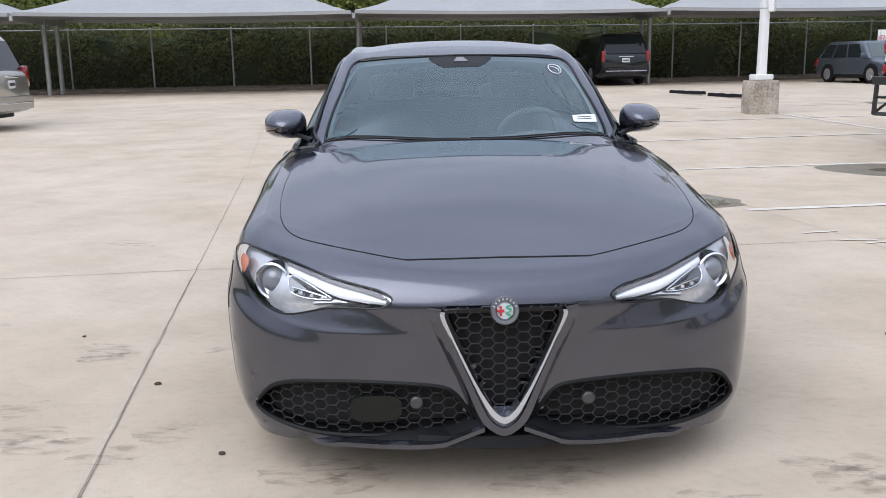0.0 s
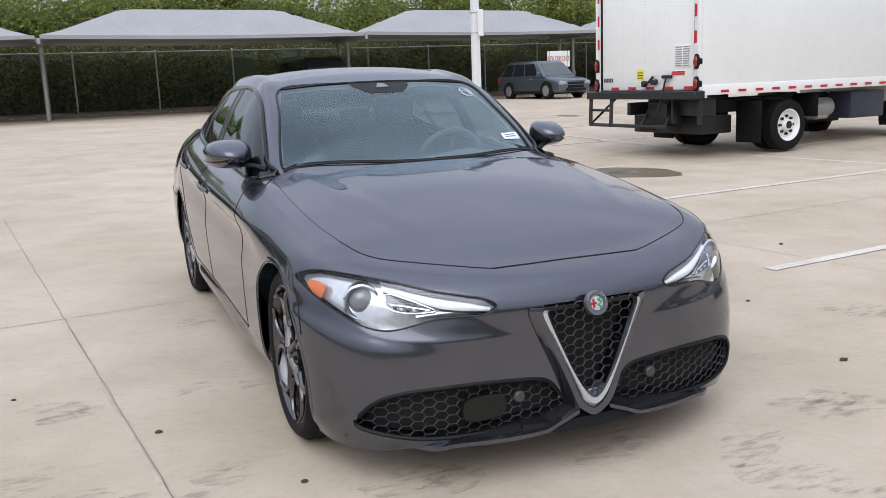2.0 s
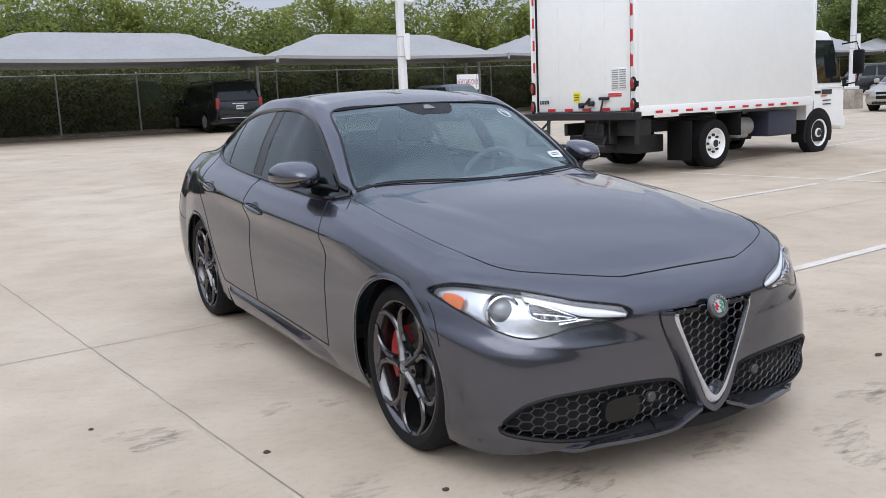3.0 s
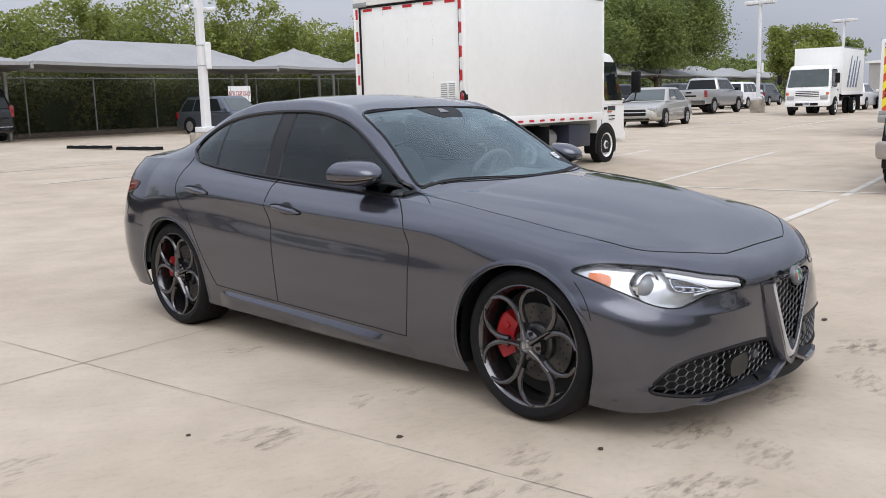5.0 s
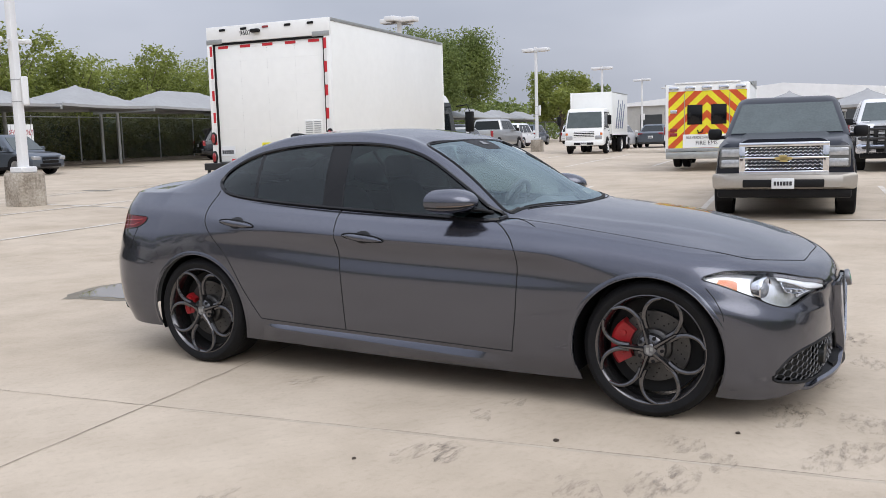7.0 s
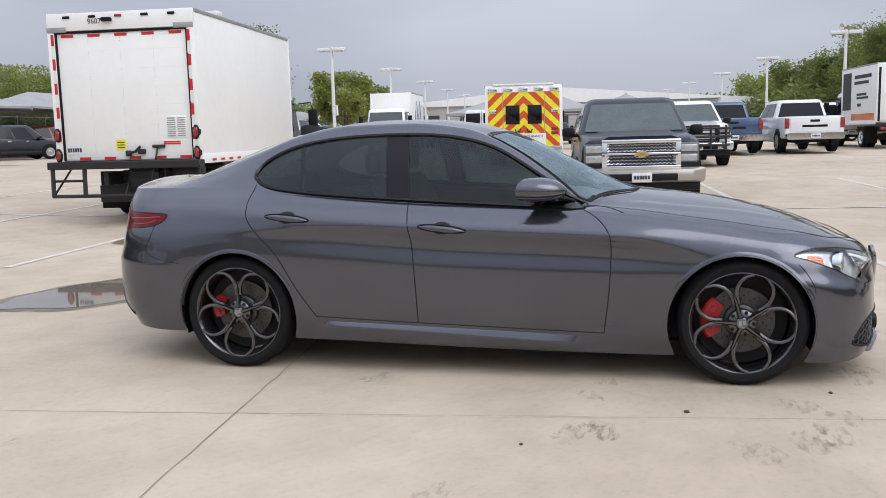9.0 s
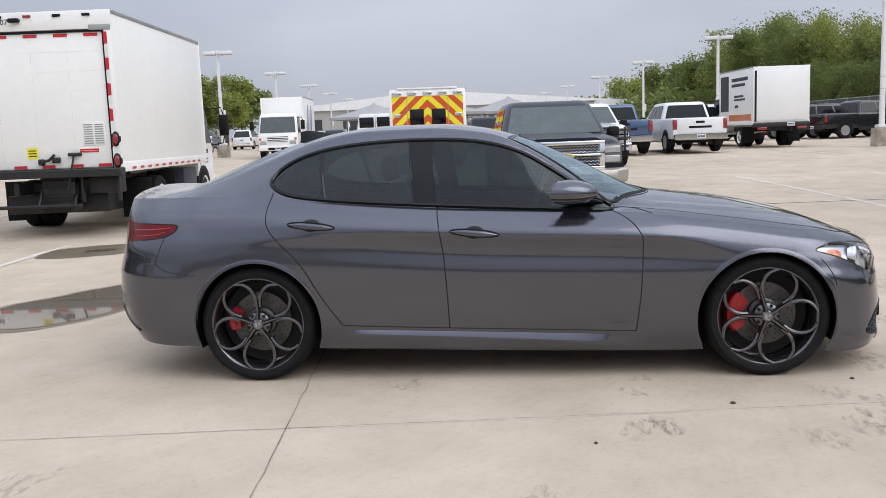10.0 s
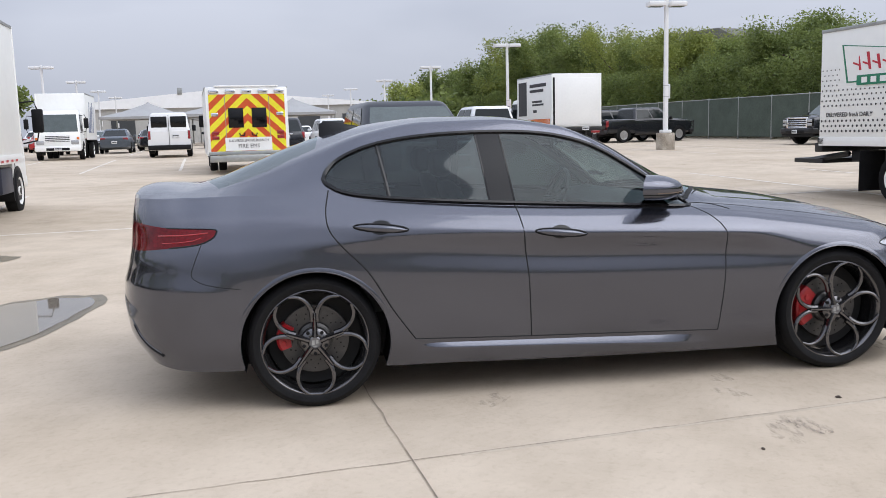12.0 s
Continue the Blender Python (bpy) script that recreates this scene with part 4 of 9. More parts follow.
    tube(bm, rim_w + rim_w[:1], 0.0026, 6)
    part("pocket_edge", bm, CHROME, lamp)
    bm = bmesh.new()
    tube(bm, [on_front(s * x, z, -0.016) for x, z in ((0.650, 0.626), (0.61, 0.621), (0.57, 0.614), (0.535, 0.606))], 0.0028, 5)
    part("pocket_bar", bm, CHROME, pocket)
    for k in range(6):
        x = 0.548 + 0.018 * k
        h = on_front(s * x, 0.603 + 0.0022 * k, -0.016)
        bm = bmesh.new()
        box(bm, h - Vector((0.0055, 0.005, 0.005)), h + Vector((0.0055, 0.005, 0.005)), 0.0015)
        part("lamp_cell", bm, (LAMP_CHROME, DISC_STEEL)[k % 2], pocket)
    bm = bmesh.new()
    rows = []
    for y, z0, z1 in ((-0.310, 0.668, 0.684), (-0.335, 0.654, 0.686), (-0.36, 0.642, 0.684), (-0.385, 0.634, 0.676), (-0.395, 0.634, 0.666)):
        rows.append([on_side(y, z0 + (z1 - z0) * k, s, -0.012) for k in (0, 0.5, 1)])
    skin(bm, rows, False)
    part("amber_reflector", bm, AMBER, lamp, "amber side reflector")

# tail lamps
for s in (-1, 1):
    tail = panel("tail_lamp", CAT == 11, TAIL_RED, saloon, "dark red wraparound tail lamp", side=s)
    bm = bmesh.new()
    tube(bm, [on_side(y, z, s, 0.001) for y, z in ((3.30, 0.893), (3.36, 0.888), (3.42, 0.884), (3.50, 0.882), (3.54, 0.88))], 0.004, 6)
    part("lamp_light_bar", bm, material("bright_red_bar", (0.30, 0.006, 0.012), 0.15, coat=0.5), tail)
    bm = bmesh.new()
    tube(bm, [on_side(y, z, s, 0.001) for y, z in ((3.33, 0.872), (3.37, 0.858), (3.44, 0.850), (3.52, 0.846))], 0.003, 6)
    part("lamp_light_bar", bm, material("bright_red_bar", (0.30, 0.006, 0.012), 0.15, coat=0.5), tail)

for ob in saloon.children_recursive:
    if ob.name.split(".")[0] in ("headlamp", "windscreen"):
        ob.visible_shadow = False

# door handles
for s in (-1, 1):
    for (cy, cz), d in (((1.565, 0.828), doors[s, 0]), ((2.472, 0.886), doors[s, 1])):
        bm = bmesh.new()
        rows = []
        for k in np.linspace(-1, 1, 19):
            y, z = cy + 0.130 * k, cz + 0.012 * k
            h = on_side(y, z, s)
            rr = max(0.0015, 0.0165 * (1 - abs(k) ** 3.2))
            out = 0.022 * (1 - 0.75 * k * k)
            rows.append(ring_pts(h + Vector((s * out, 0, 0)), Vector((1, 0, 0)), Vector((0, 0, 1)), 0.011 * (1 - 0.6 * abs(k) ** 3), 12, rr))
        skin(bm, rows)
        handle = part("door_handle", bm, PAINT, d)
        # flat black oval: the shade of the hand recess, painted on the door
        bm = bmesh.new()
        rows = []
        for rr in (0.2, 0.6, 0.9, 1.0):
            rows.append([on_side(cy + 0.055 * rr * math.cos(t), cz + 0.003 + 0.034 * rr * math.sin(t), s, 0.0012) for t in np.linspace(0, 2 * math.pi, 24, endpoint=False)])
        skin(bm, rows, True, False)
        part("handle_recess_shade", bm, BLACK_GLOSS, d)
        bm = bmesh.new()
        tube(bm, [on_side(cy + 0.134 * math.cos(t), cz + 0.012 * math.cos(t) + 0.019 * math.sin(t), s, 0.001) for t in np.linspace(0, 2 * math.pi, 41)], 0.0042, 5)
        part("handle_gasket", bm, BLACK_PLASTIC, d)

# door mirrors
def mirror_point(s, k, t, out=0.0):
    """A point of the mirror housing: k from the nose of the shell to its glass, t round it."""
    grow = max(0.04, (1 - (1 - k) ** 2.4) ** 0.55 if k > 0 else 0.02) * (1 - 0.06 * k ** 4)
    cx, sz = math.cos(t), math.sin(t)
    ex = math.copysign(abs(cx) ** 0.68, cx) * (0.108 * grow + out)
    ez = math.copysign(abs(sz) ** 0.85, sz) * ((0.074 if sz > 0 else 0.066) * grow * (1.0 - 0.12 * cx) + out)
    return Vector((s * (0.852 + 0.010 * k) + s * ex, 0.892 + 0.205 * k + 0.055 * k * k * cx, 1.022 + 0.004 * k + ez))


for s in (-1, 1):
    bm = bmesh.new()
    skin(bm, [[mirror_point(s, k, t) for t in np.linspace(0, 2 * math.pi, 28, endpoint=False)] for k in np.linspace(0.0, 1, 19)])
    mirror = part("door_mirror", bm, PAINT, doors[s, 0], "body-coloured door mirror")
    bm = bmesh.new()
    tube(bm, [mirror_point(s, k, -0.42 - 0.10 * (1 - k), 0.0005) for k in np.linspace(0.03, 1.0, 20)], 0.0035, 5)
    tube(bm, [mirror_point(s, 0.10, t, 0.0005) for t in np.linspace(-0.52, -math.pi + 0.4, 14)], 0.0035, 5)
    part("mirror_lower_trim", bm, BLACK_GLOSS, mirror)
    bm = bmesh.new()
    tube(bm, [mirror_point(s, k, -0.25 - 0.05 * (1 - k), 0.0) for k in np.linspace(0.05, 0.75, 12)], 0.004, 5)
    part("indicator_strip", bm, material("smoked_indicator", (0.10, 0.07, 0.05), 0.15, coat=1), mirror)
    bm = bmesh.new()
    tube(bm, [(s * 0.715, 0.875, 0.958), (s * 0.76, 0.91, 0.975), (s * 0.82, 0.97, 0.985)], 0.016, 10, r2=0.010, taper=[1.4, 1.0, 1.2])
    part("mirror_arm", bm, BLACK_PLASTIC, mirror)
    bm = bmesh.new()
    rim_m = [mirror_point(s, 1.0, t) for t in np.linspace(0, 2 * math.pi, 28, endpoint=False)]
    mid = sum(rim_m, Vector()) / len(rim_m)
    skin(bm, [[mid + (p - mid) * q + Vector((0, 0.0015, 0)) for p in rim_m] for q in (0.88, 0.5, 0.01)], True, False)
    part("mirror_glass", bm, material("mirror_silver", (0.9, 0.9, 0.9), 0.02, 1.0), mirror)

# side sills: a ledge that catches the sky below the doors
for s in (-1, 1):
    bm = bmesh.new()
    rows = []
    for y in np.linspace(0.56, 2.40, 62):
        zt = float(cub([(0.45, 0.247), (0.763, 0.257), (1.72, 0.286), (2.40, 0.308)], y)) - 0.003
        hl = float(cub([(0.45, 0.052), (0.76, 0.044), (1.72, 0.026), (2.20, 0.020), (2.40, 0.012)], y))
        out = 0.017 * float(smoothstep(2.36, 2.15, y) * smoothstep(0.56, 1.10, y)) * 1.2 - 0.004
        zb = float(cub([(0.45, 0.152), (2.40, 0.186)], y)) - 0.004
        h = on_side(y, zt, s).x * s
        f = float(smoothstep(0.56, 0.95, y) * smoothstep(2.40, 2.20, y))
        base = on_side(y, zb + 0.03, s).x * s - 0.012
        x1, x2 = base + (h - 0.012 - base) * f, base - 0.02 + (h - 0.03 - base + 0.02) * f
        xm, xa, xb = [on_side(y, zt - hl - dz, s).x * s - 0.005 for dz in (0.02, 0.0, 0.006)]
        xm, xa, xb = xm + (h + out * 0.9 - xm) * f, xa + (h + out * 0.92 - xa) * f, xb + (h + out - xb) * f
        rows.append([Vector((s * (h - 0.004), y, zt + 0.002)), Vector((s * xa, y, zt - hl)), Vector((s * xb, y, zt - hl - 0.006)), Vector((s * xm, y, zt - hl - 0.02)), Vector((s * x1, y, zb + 0.008)), Vector((s * x2, y, zb)), Vector((s * (h - 0.12), y, zb))])
    tuck = [[Vector((s * 0.80, p.y + dy, p.z)) for p in r] for r, dy in ((rows[0], -0.012), (rows[-1], 0.012))]
    skin(bm, [tuck[0]] + rows + [tuck[1]], False)
    part("side_sill", bm, PAINT, saloon)

# fin, number plate recess and underbody
bm = bmesh.new()
rows = []
for k, (y, h, w) in enumerate(((2.50, 0.002, 0.008), (2.57, 0.026, 0.024), (2.64, 0.056, 0.026), (2.70, 0.074, 0.016), (2.73, 0.070, 0.006))):
    b = on_top(0, y)
    rows.append([b + Vector((-w, 0, -0.008)), b + Vector((-w * 0.4, 0, h * 0.7)), b + Vector((0, 0, h)), b + Vector((w * 0.4, 0, h * 0.7)), b + Vector((w, 0, -0.008))])
skin(bm, rows, False)
part("roof_aerial_fin", bm, BLACK_GLOSS, saloon)
bm = bmesh.new()
box(bm, (-0.58, -0.62, 0.16), (0.58, 3.45, 0.30), 0.03)
box(bm, (-0.80, 0.42, 0.155), (0.80, 2.40, 0.28), 0.03)
part("underbody", bm, BLACK_PLASTIC, saloon)

# ---- wheels ----
def wheel_parts(parent, side, rear=False, phase=0.0):
    """One alloy wheel with tyre, spokes, disc and caliper; local x points outwards."""
    w = 0.255 if rear else 0.225
    bm = bmesh.new()
    r_t, r_r = 0.331, 0.266
    hw = w / 2
    lathe_x(bm, [(-hw + 0.01, r_r - 0.01), (-hw, r_r + 0.012), (-hw - 0.006, r_r + 0.04), (-hw + 0.004, r_t - 0.018), (-hw + 0.022, r_t - 0.004), (-hw * 0.5, r_t), (hw * 0.5, r_t), (hw - 0.022, r_t - 0.004), (hw - 0.004, r_t - 0.018), (hw + 0.005, r_r + 0.034), (hw + 0.003, r_r + 0.013), (hw - 0.004, r_r + 0.002), (hw - 0.012, r_r - 0.008)], 72)
    tyre = part("tyre", bm, RUBBER, parent)
    bm = bmesh.new()
    for gx in (-0.55, -0.18, 0.18, 0.55):
        lathe_x(bm, [(hw * gx - 0.004, r_t + 0.0012), (hw * gx + 0.004, r_t + 0.0012)], 72)
    for k in range(72):
        t = 2 * math.pi * k / 72
        for gx in (0.5, -0.5):
            m = Matrix.Rotation(t, 4, "X")
            box(bm, (hw * gx - 0.028, -0.0022, r_t - 0.006), (hw * gx + 0.028, 0.0022, r_t + 0.0008), m=m @ Matrix.Translation((hw * gx, 0, r_t)) @ Matrix.Rotation(0.4 if gx > 0 else -0.4, 4, "Z") @ Matrix.Translation((-hw * gx, 0, -r_t)))
    tagged(part("tread_pattern", bm, SEAM, tyre), kind="stuff")
    bm = bmesh.new()
    face = hw - 0.006
    lathe_x(bm, [(-hw + 0.02, r_r - 0.012), (face - 0.075, r_r - 0.026), (face - 0.03, r_r - 0.022), (face - 0.006, r_r - 0.012), (face + 0.002, r_r - 0.004), (face, r_r + 0.004), (face - 0.012, r_r + 0.004)], 72)
    rim = part("rim", bm, RIM_DARK, parent)
    # five spokes, each a grooved stem that opens into two thin arms curving to the rim
    R = r_r - 0.006
    for k in range(5):
        rot = Matrix.Rotation(2 * math.pi * k / 5 + phase, 4, "X")
        bm = bmesh.new()
        stem = smooth_line([(face - 0.030, 0, 0.030), (face - 0.026, 0, 0.08), (face - 0.020, 0, 0.120), (face - 0.016, 0, 0.150)], 3)
        tube(bm, stem, 0.0150, 10, r2=0.033, up=(1, 0, 0), taper=list(np.interp(np.linspace(0, 1, len(stem)), (0, 0.35, 0.8, 1), (1.25, 0.92, 0.70, 0.55))))
        for sgn in (-1, 1):
            arm = [(face - 0.021, 0.034 * sgn * R, 0.40 * R), (face - 0.017, 0.040 * sgn * R, 0.54 * R), (face - 0.013, 0.078 * sgn * R, 0.67 * R), (face - 0.009, 0.165 * sgn * R, 0.795 * R), (face - 0.005, 0.30 * sgn * R, 0.875 * R), (face - 0.001, 0.475 * sgn * R, 0.885 * R)]
            pts = [Vector(p) for p in smooth_line(arm, 6)]
            tube(bm, pts, 0.0135, 8, r2=0.0128, up=(1, 0, 0), taper=list(np.linspace(1.15, 0.62, len(pts))))
        bm.transform(rot)
        part("spoke", bm, RIM_DARK, rim)
    bm = bmesh.new()
    lathe_x(bm, [(face - 0.05, 0.072), (face - 0.018, 0.068), (face - 0.008, 0.055), (face - 0.006, 0.036), (face - 0.010, 0.033)], 40)
    part("hub", bm, RIM_DARK, rim)
    bm = bmesh.new()
    lathe_x(bm, [(face - 0.012, 0.033), (face - 0.002, 0.031), (face + 0.002, 0.026), (face + 0.002, 0.0005)], 32)
    part("centre_cap", bm, CAP_GREY, rim)
    bm = bmesh.new()
    for a, b_, c_, d_ in ((-0.016, -0.003, -0.012, 0.012), (0.003, 0.016, -0.004, 0.014), (-0.010, 0.010, -0.019, -0.016)):
        box(bm, (face + 0.001, a, c_), (face + 0.0036, b_, d_))
    tagged(part("cap_print", bm, STEEL_GALV, rim), kind="stuff")
    for k in range(5):
        t = 2 * math.pi * (k + 0.5) / 5 + phase
        bm = bmesh.new()
        c = Vector((0, -math.sin(t) * 0.0575, math.cos(t) * 0.0575))
        cyl(bm, c + Vector((face - 0.03, 0, 0)), c + Vector((face - 0.006, 0, 0)), 0.011, 0.009, 10)
        part("wheel_bolt", bm, BLACK_PLASTIC, rim)
    bm = bmesh.new()
    disc_x = face - 0.095
    lathe_x(bm, [(disc_x - 0.026, 0.09), (disc_x - 0.026, 0.172), (disc_x, 0.172), (disc_x, 0.09), (disc_x + 0.02, 0.085), (disc_x + 0.03, 0.07), (disc_x + 0.03, 0.001)], 56)
    disc = part("brake_disc", bm, DISC_STEEL, parent)
    bm = bmesh.new()
    for k in range(15):
        for q, r in enumerate((0.112, 0.132, 0.152)):
            t = 2 * math.pi * (k + 0.28 * q) / 15
            c = Vector((disc_x, math.sin(t) * r, math.cos(t) * r))
            cyl(bm, c - Vector((0.004, 0, 0)), c + Vector((0.0012, 0, 0)), 0.0042, n=8)
    tagged(part("disc_perforation", bm, SEAM, disc), kind="stuff")
    bm = bmesh.new()
    ang = np.linspace(-0.25, 0.55, 12) if rear else np.linspace(-0.50, 0.72, 14)
    rows = []
    for a in ang:
        r0, r1 = (0.118, 0.188) if rear else (0.112, 0.204)
        r1 -= 0.014 * abs(2 * (a - ang[0]) / (ang[-1] - ang[0]) - 1) ** 3
        d = Vector((0, side * math.cos(a), math.sin(a)))
        rows.append([d * r0 + Vector((disc_x + 0.008, 0, 0)), d * r0 + Vector((disc_x + 0.034, 0, 0)), d * (r1 - 0.012) + Vector((disc_x + 0.048, 0, 0)), d * r1 + Vector((disc_x + 0.040, 0, 0)), d * (r1 + 0.004) + Vector((disc_x - 0.03, 0, 0)), d * r0 + Vector((disc_x - 0.01, 0, 0))])
    skin(bm, rows)
    cal = part("brake_caliper", bm, CALIPER_RED, parent, "red brake caliper")
    for a in ((-0.05, 0.35) if rear else (-0.2, 0.42)):
        bm = bmesh.new()
        c = Vector((disc_x + 0.036, side * math.cos(a) * 0.155, math.sin(a) * 0.155))
        cyl(bm, c, c + Vector((0.013, 0, 0)), 0.017, 0.014, 14)
        part("caliper_boss", bm, CALIPER_RED, cal)
    bm = bmesh.new()
    lathe_x(bm, [(disc_x - 0.03, 0.235), (disc_x - 0.04, 0.001)], 40)
    part("dust_shield", bm, SEAM, parent)


for s in (-1, 1):
    for y, rear, spin in ((0.0, False, radians(16)), (2.815, True, radians(-1))):
        hub = new("wheel")
        hub.parent = saloon
        out = 0.757 if not rear else 0.752
        turn = Matrix.Rotation(0, 4, "Z") if s > 0 else Matrix.Rotation(math.pi, 4, "Z")
        hub.matrix_local = Matrix.Translation((s * out, y, 0.331)) @ turn
        wheel_parts(hub, s, rear, spin)
        hub["label"] = "dark five-spoke alloy wheel with red brake caliper"

# ---- cabin ----
cabin = saloon
bm = bmesh.new()
rows = []
for x in np.linspace(-0.66, 0.66, 23):
    k = (x / 0.66) ** 2
    rows.append([Vector((x, 0.66 + 0.22 * k, 0.93 - 0.01 * k)), Vector((x, 0.80 + 0.12 * k, 0.955)), Vector((x, 1.0 + 0.03 * k, 0.95 + 0.03 * math.exp(-((x - 0.36) / 0.16) ** 2))), Vector((x, 1.12, 0.90)), Vector((x, 1.15, 0.70)), Vector((x, 1.05, 0.5))])
skin(bm, rows, False)
part("dashboard", bm, LEATHER, cabin)
bm = bmesh.new()
wheel_m = Matrix.Translation((0.36, 1.22, 0.90)) @ Matrix.Rotation(radians(-68), 4, "X")
tube(bm, [wheel_m @ Vector((0.185 * math.cos(t), 0.185 * math.sin(t), 0)) for t in np.linspace(0, 2 * math.pi, 33)], 0.016, 8)
for t in (0.0, math.pi, -math.pi / 2):
    tube(bm, [wheel_m @ Vector((0.03 * math.cos(t), 0.03 * math.sin(t), 0.01)), wheel_m @ Vector((0.18 * math.cos(t), 0.18 * math.sin(t), 0))], 0.018, 6, r2=0.008)
part("steering_wheel", bm, LEATHER, cabin)


def seat_mesh(bm, x, y, lean, w=0.25):
    rows = []
    for k, (dy, dz, ww, th) in enumerate(((0.0, 0.50, w, 0.07), (0.10, 0.70, w * 1.02, 0.07), (0.17, 0.90, w * 0.95, 0.06), (0.22, 1.04, w * 0.80, 0.05), (0.235, 1.08, w * 0.5, 0.03))):
        c = Vector((x, y + dy * lean, dz))
        rows.append([c + Vector((math.copysign(abs(math.cos(t)) ** 0.6, math.cos(t)) * ww, math.sin(t) * th, 0)) for t in np.linspace(0, 2 * math.pi, 16, endpoint=False)])
    skin(bm, rows)
    box(bm, (x - w, y - 0.48, 0.42), (x + w, y + 0.05, 0.56), 0.05, 2)


for x in (-0.36, 0.36):
    bm = bmesh.new()
    seat_mesh(bm, x, 1.78, 1.2)
    seat = part("front_seat", bm, LEATHER, cabin)
    bm = bmesh.new()
    box(bm, (x - 0.13, 2.04, 1.10), (x + 0.13, 2.14, 1.25), 0.045, 3)
    part("headrest", bm, LEATHER, seat)
bm = bmesh.new()
box(bm, (-0.62, 2.30, 0.40), (0.62, 2.72, 0.56), 0.05, 2)
prism(bm, [(2.62, 0.5), (2.76, 0.5), (2.98, 1.06), (2.88, 1.08)], "x", -0.62, 0.62)
rear_bench = part("rear_seat", bm, LEATHER, cabin)
for x in (-0.36, 0.36):
    bm = bmesh.new()
    box(bm, (x - 0.12, 2.88, 1.04), (x + 0.12, 2.97, 1.17), 0.04, 2)
    part("headrest", bm, LEATHER, rear_bench)
bm = bmesh.new()
box(bm, (-0.7, 2.9, 1.0), (0.7, 3.3, 1.03), 0.01)
part("parcel_shelf", bm, LEATHER, cabin)
bm = bmesh.new()
box(bm, (-0.80, 0.6, 0.30), (0.80, 2.36, 0.38), 0.01)
box(bm, (-0.58, 2.34, 0.302), (0.58, 3.2, 0.382), 0.01)
part("cabin_floor", bm, LEATHER, cabin)
# camera housing and inner mirror behind the windscreen
bm = bmesh.new()
rows = []
for f, ww in ((0.0, 0.165), (0.4, 0.155), (0.75, 0.125), (1.0, 0.085)):
    y = 1.335 - 0.155 * f
    rows.append([on_top(x, y, 0.0012) for x in np.linspace(-ww, ww, 13)])
skin(bm, rows, False)
housing = part("camera_housing", bm, BLACK_PLASTIC, windscreen, "black sensor patch at the top of the glass")
bm = bmesh.new()
prism(bm, [(-0.036, -0.022), (0.036, -0.022), (0.016, 0.024), (-0.016, 0.024)], "z", 0, 0.004)
h = on_top(0, 1.262, 0.0)
bm.transform(Matrix.Translation(h + Vector((0, -0.002, 0.0015))) @ Matrix.Rotation(radians(25), 4, "X"))
part("camera_window", bm, material("grey_lens_patch", (0.20, 0.20, 0.21), 0.4), housing)
bm = bmesh.new()
box(bm, (-0.12, 1.36, 1.255), (0.12, 1.39, 1.315), 0.02, 2)
part("inner_mirror", bm, BLACK_PLASTIC, windscreen)


# stickers on the windscreen
def on_glass(bm, cx, cy, w, hgt, lift=0.003):
    rows = [[on_top(cx + w * (i / 5 - 0.5), cy + hgt * (j / 3 - 0.5) + 0.5 * w * (i / 5 - 0.5), lift) for i in range(6)] for j in range(4)]
    skin(bm, rows, False)


STICKER = material("white_sticker", (0.80, 0.82, 0.84), 0.5, 0, 0.05, 30)
bm = bmesh.new()
on_glass(bm, 0.555, 0.872, 0.120, 0.046)
sticker = part("barcode_sticker", bm, STICKER, windscreen, "white paper stock sticker with dark print")
bm = bmesh.new()
for i in range(2):
    on_glass(bm, 0.553, 0.866 + 0.013 * i, 0.075, 0.004, 0.0045)
part("sticker_print", bm, INK, sticker)
bm = bmesh.new()
tube(bm, [on_top(0.470 + 0.032 * math.cos(t), 1.225 + 0.045 * math.sin(t), 0.003) for t in np.linspace(0, 2 * math.pi, 29)], 0.0022, 5)
tube(bm, [on_top(x, y, 0.003) for x, y in ((0.450, 1.238), (0.470, 1.242), (0.490, 1.225), (0.487, 1.205))], 0.002, 5)
part("round_sticker", bm, STICKER, windscreen, "thin white ring sticker")


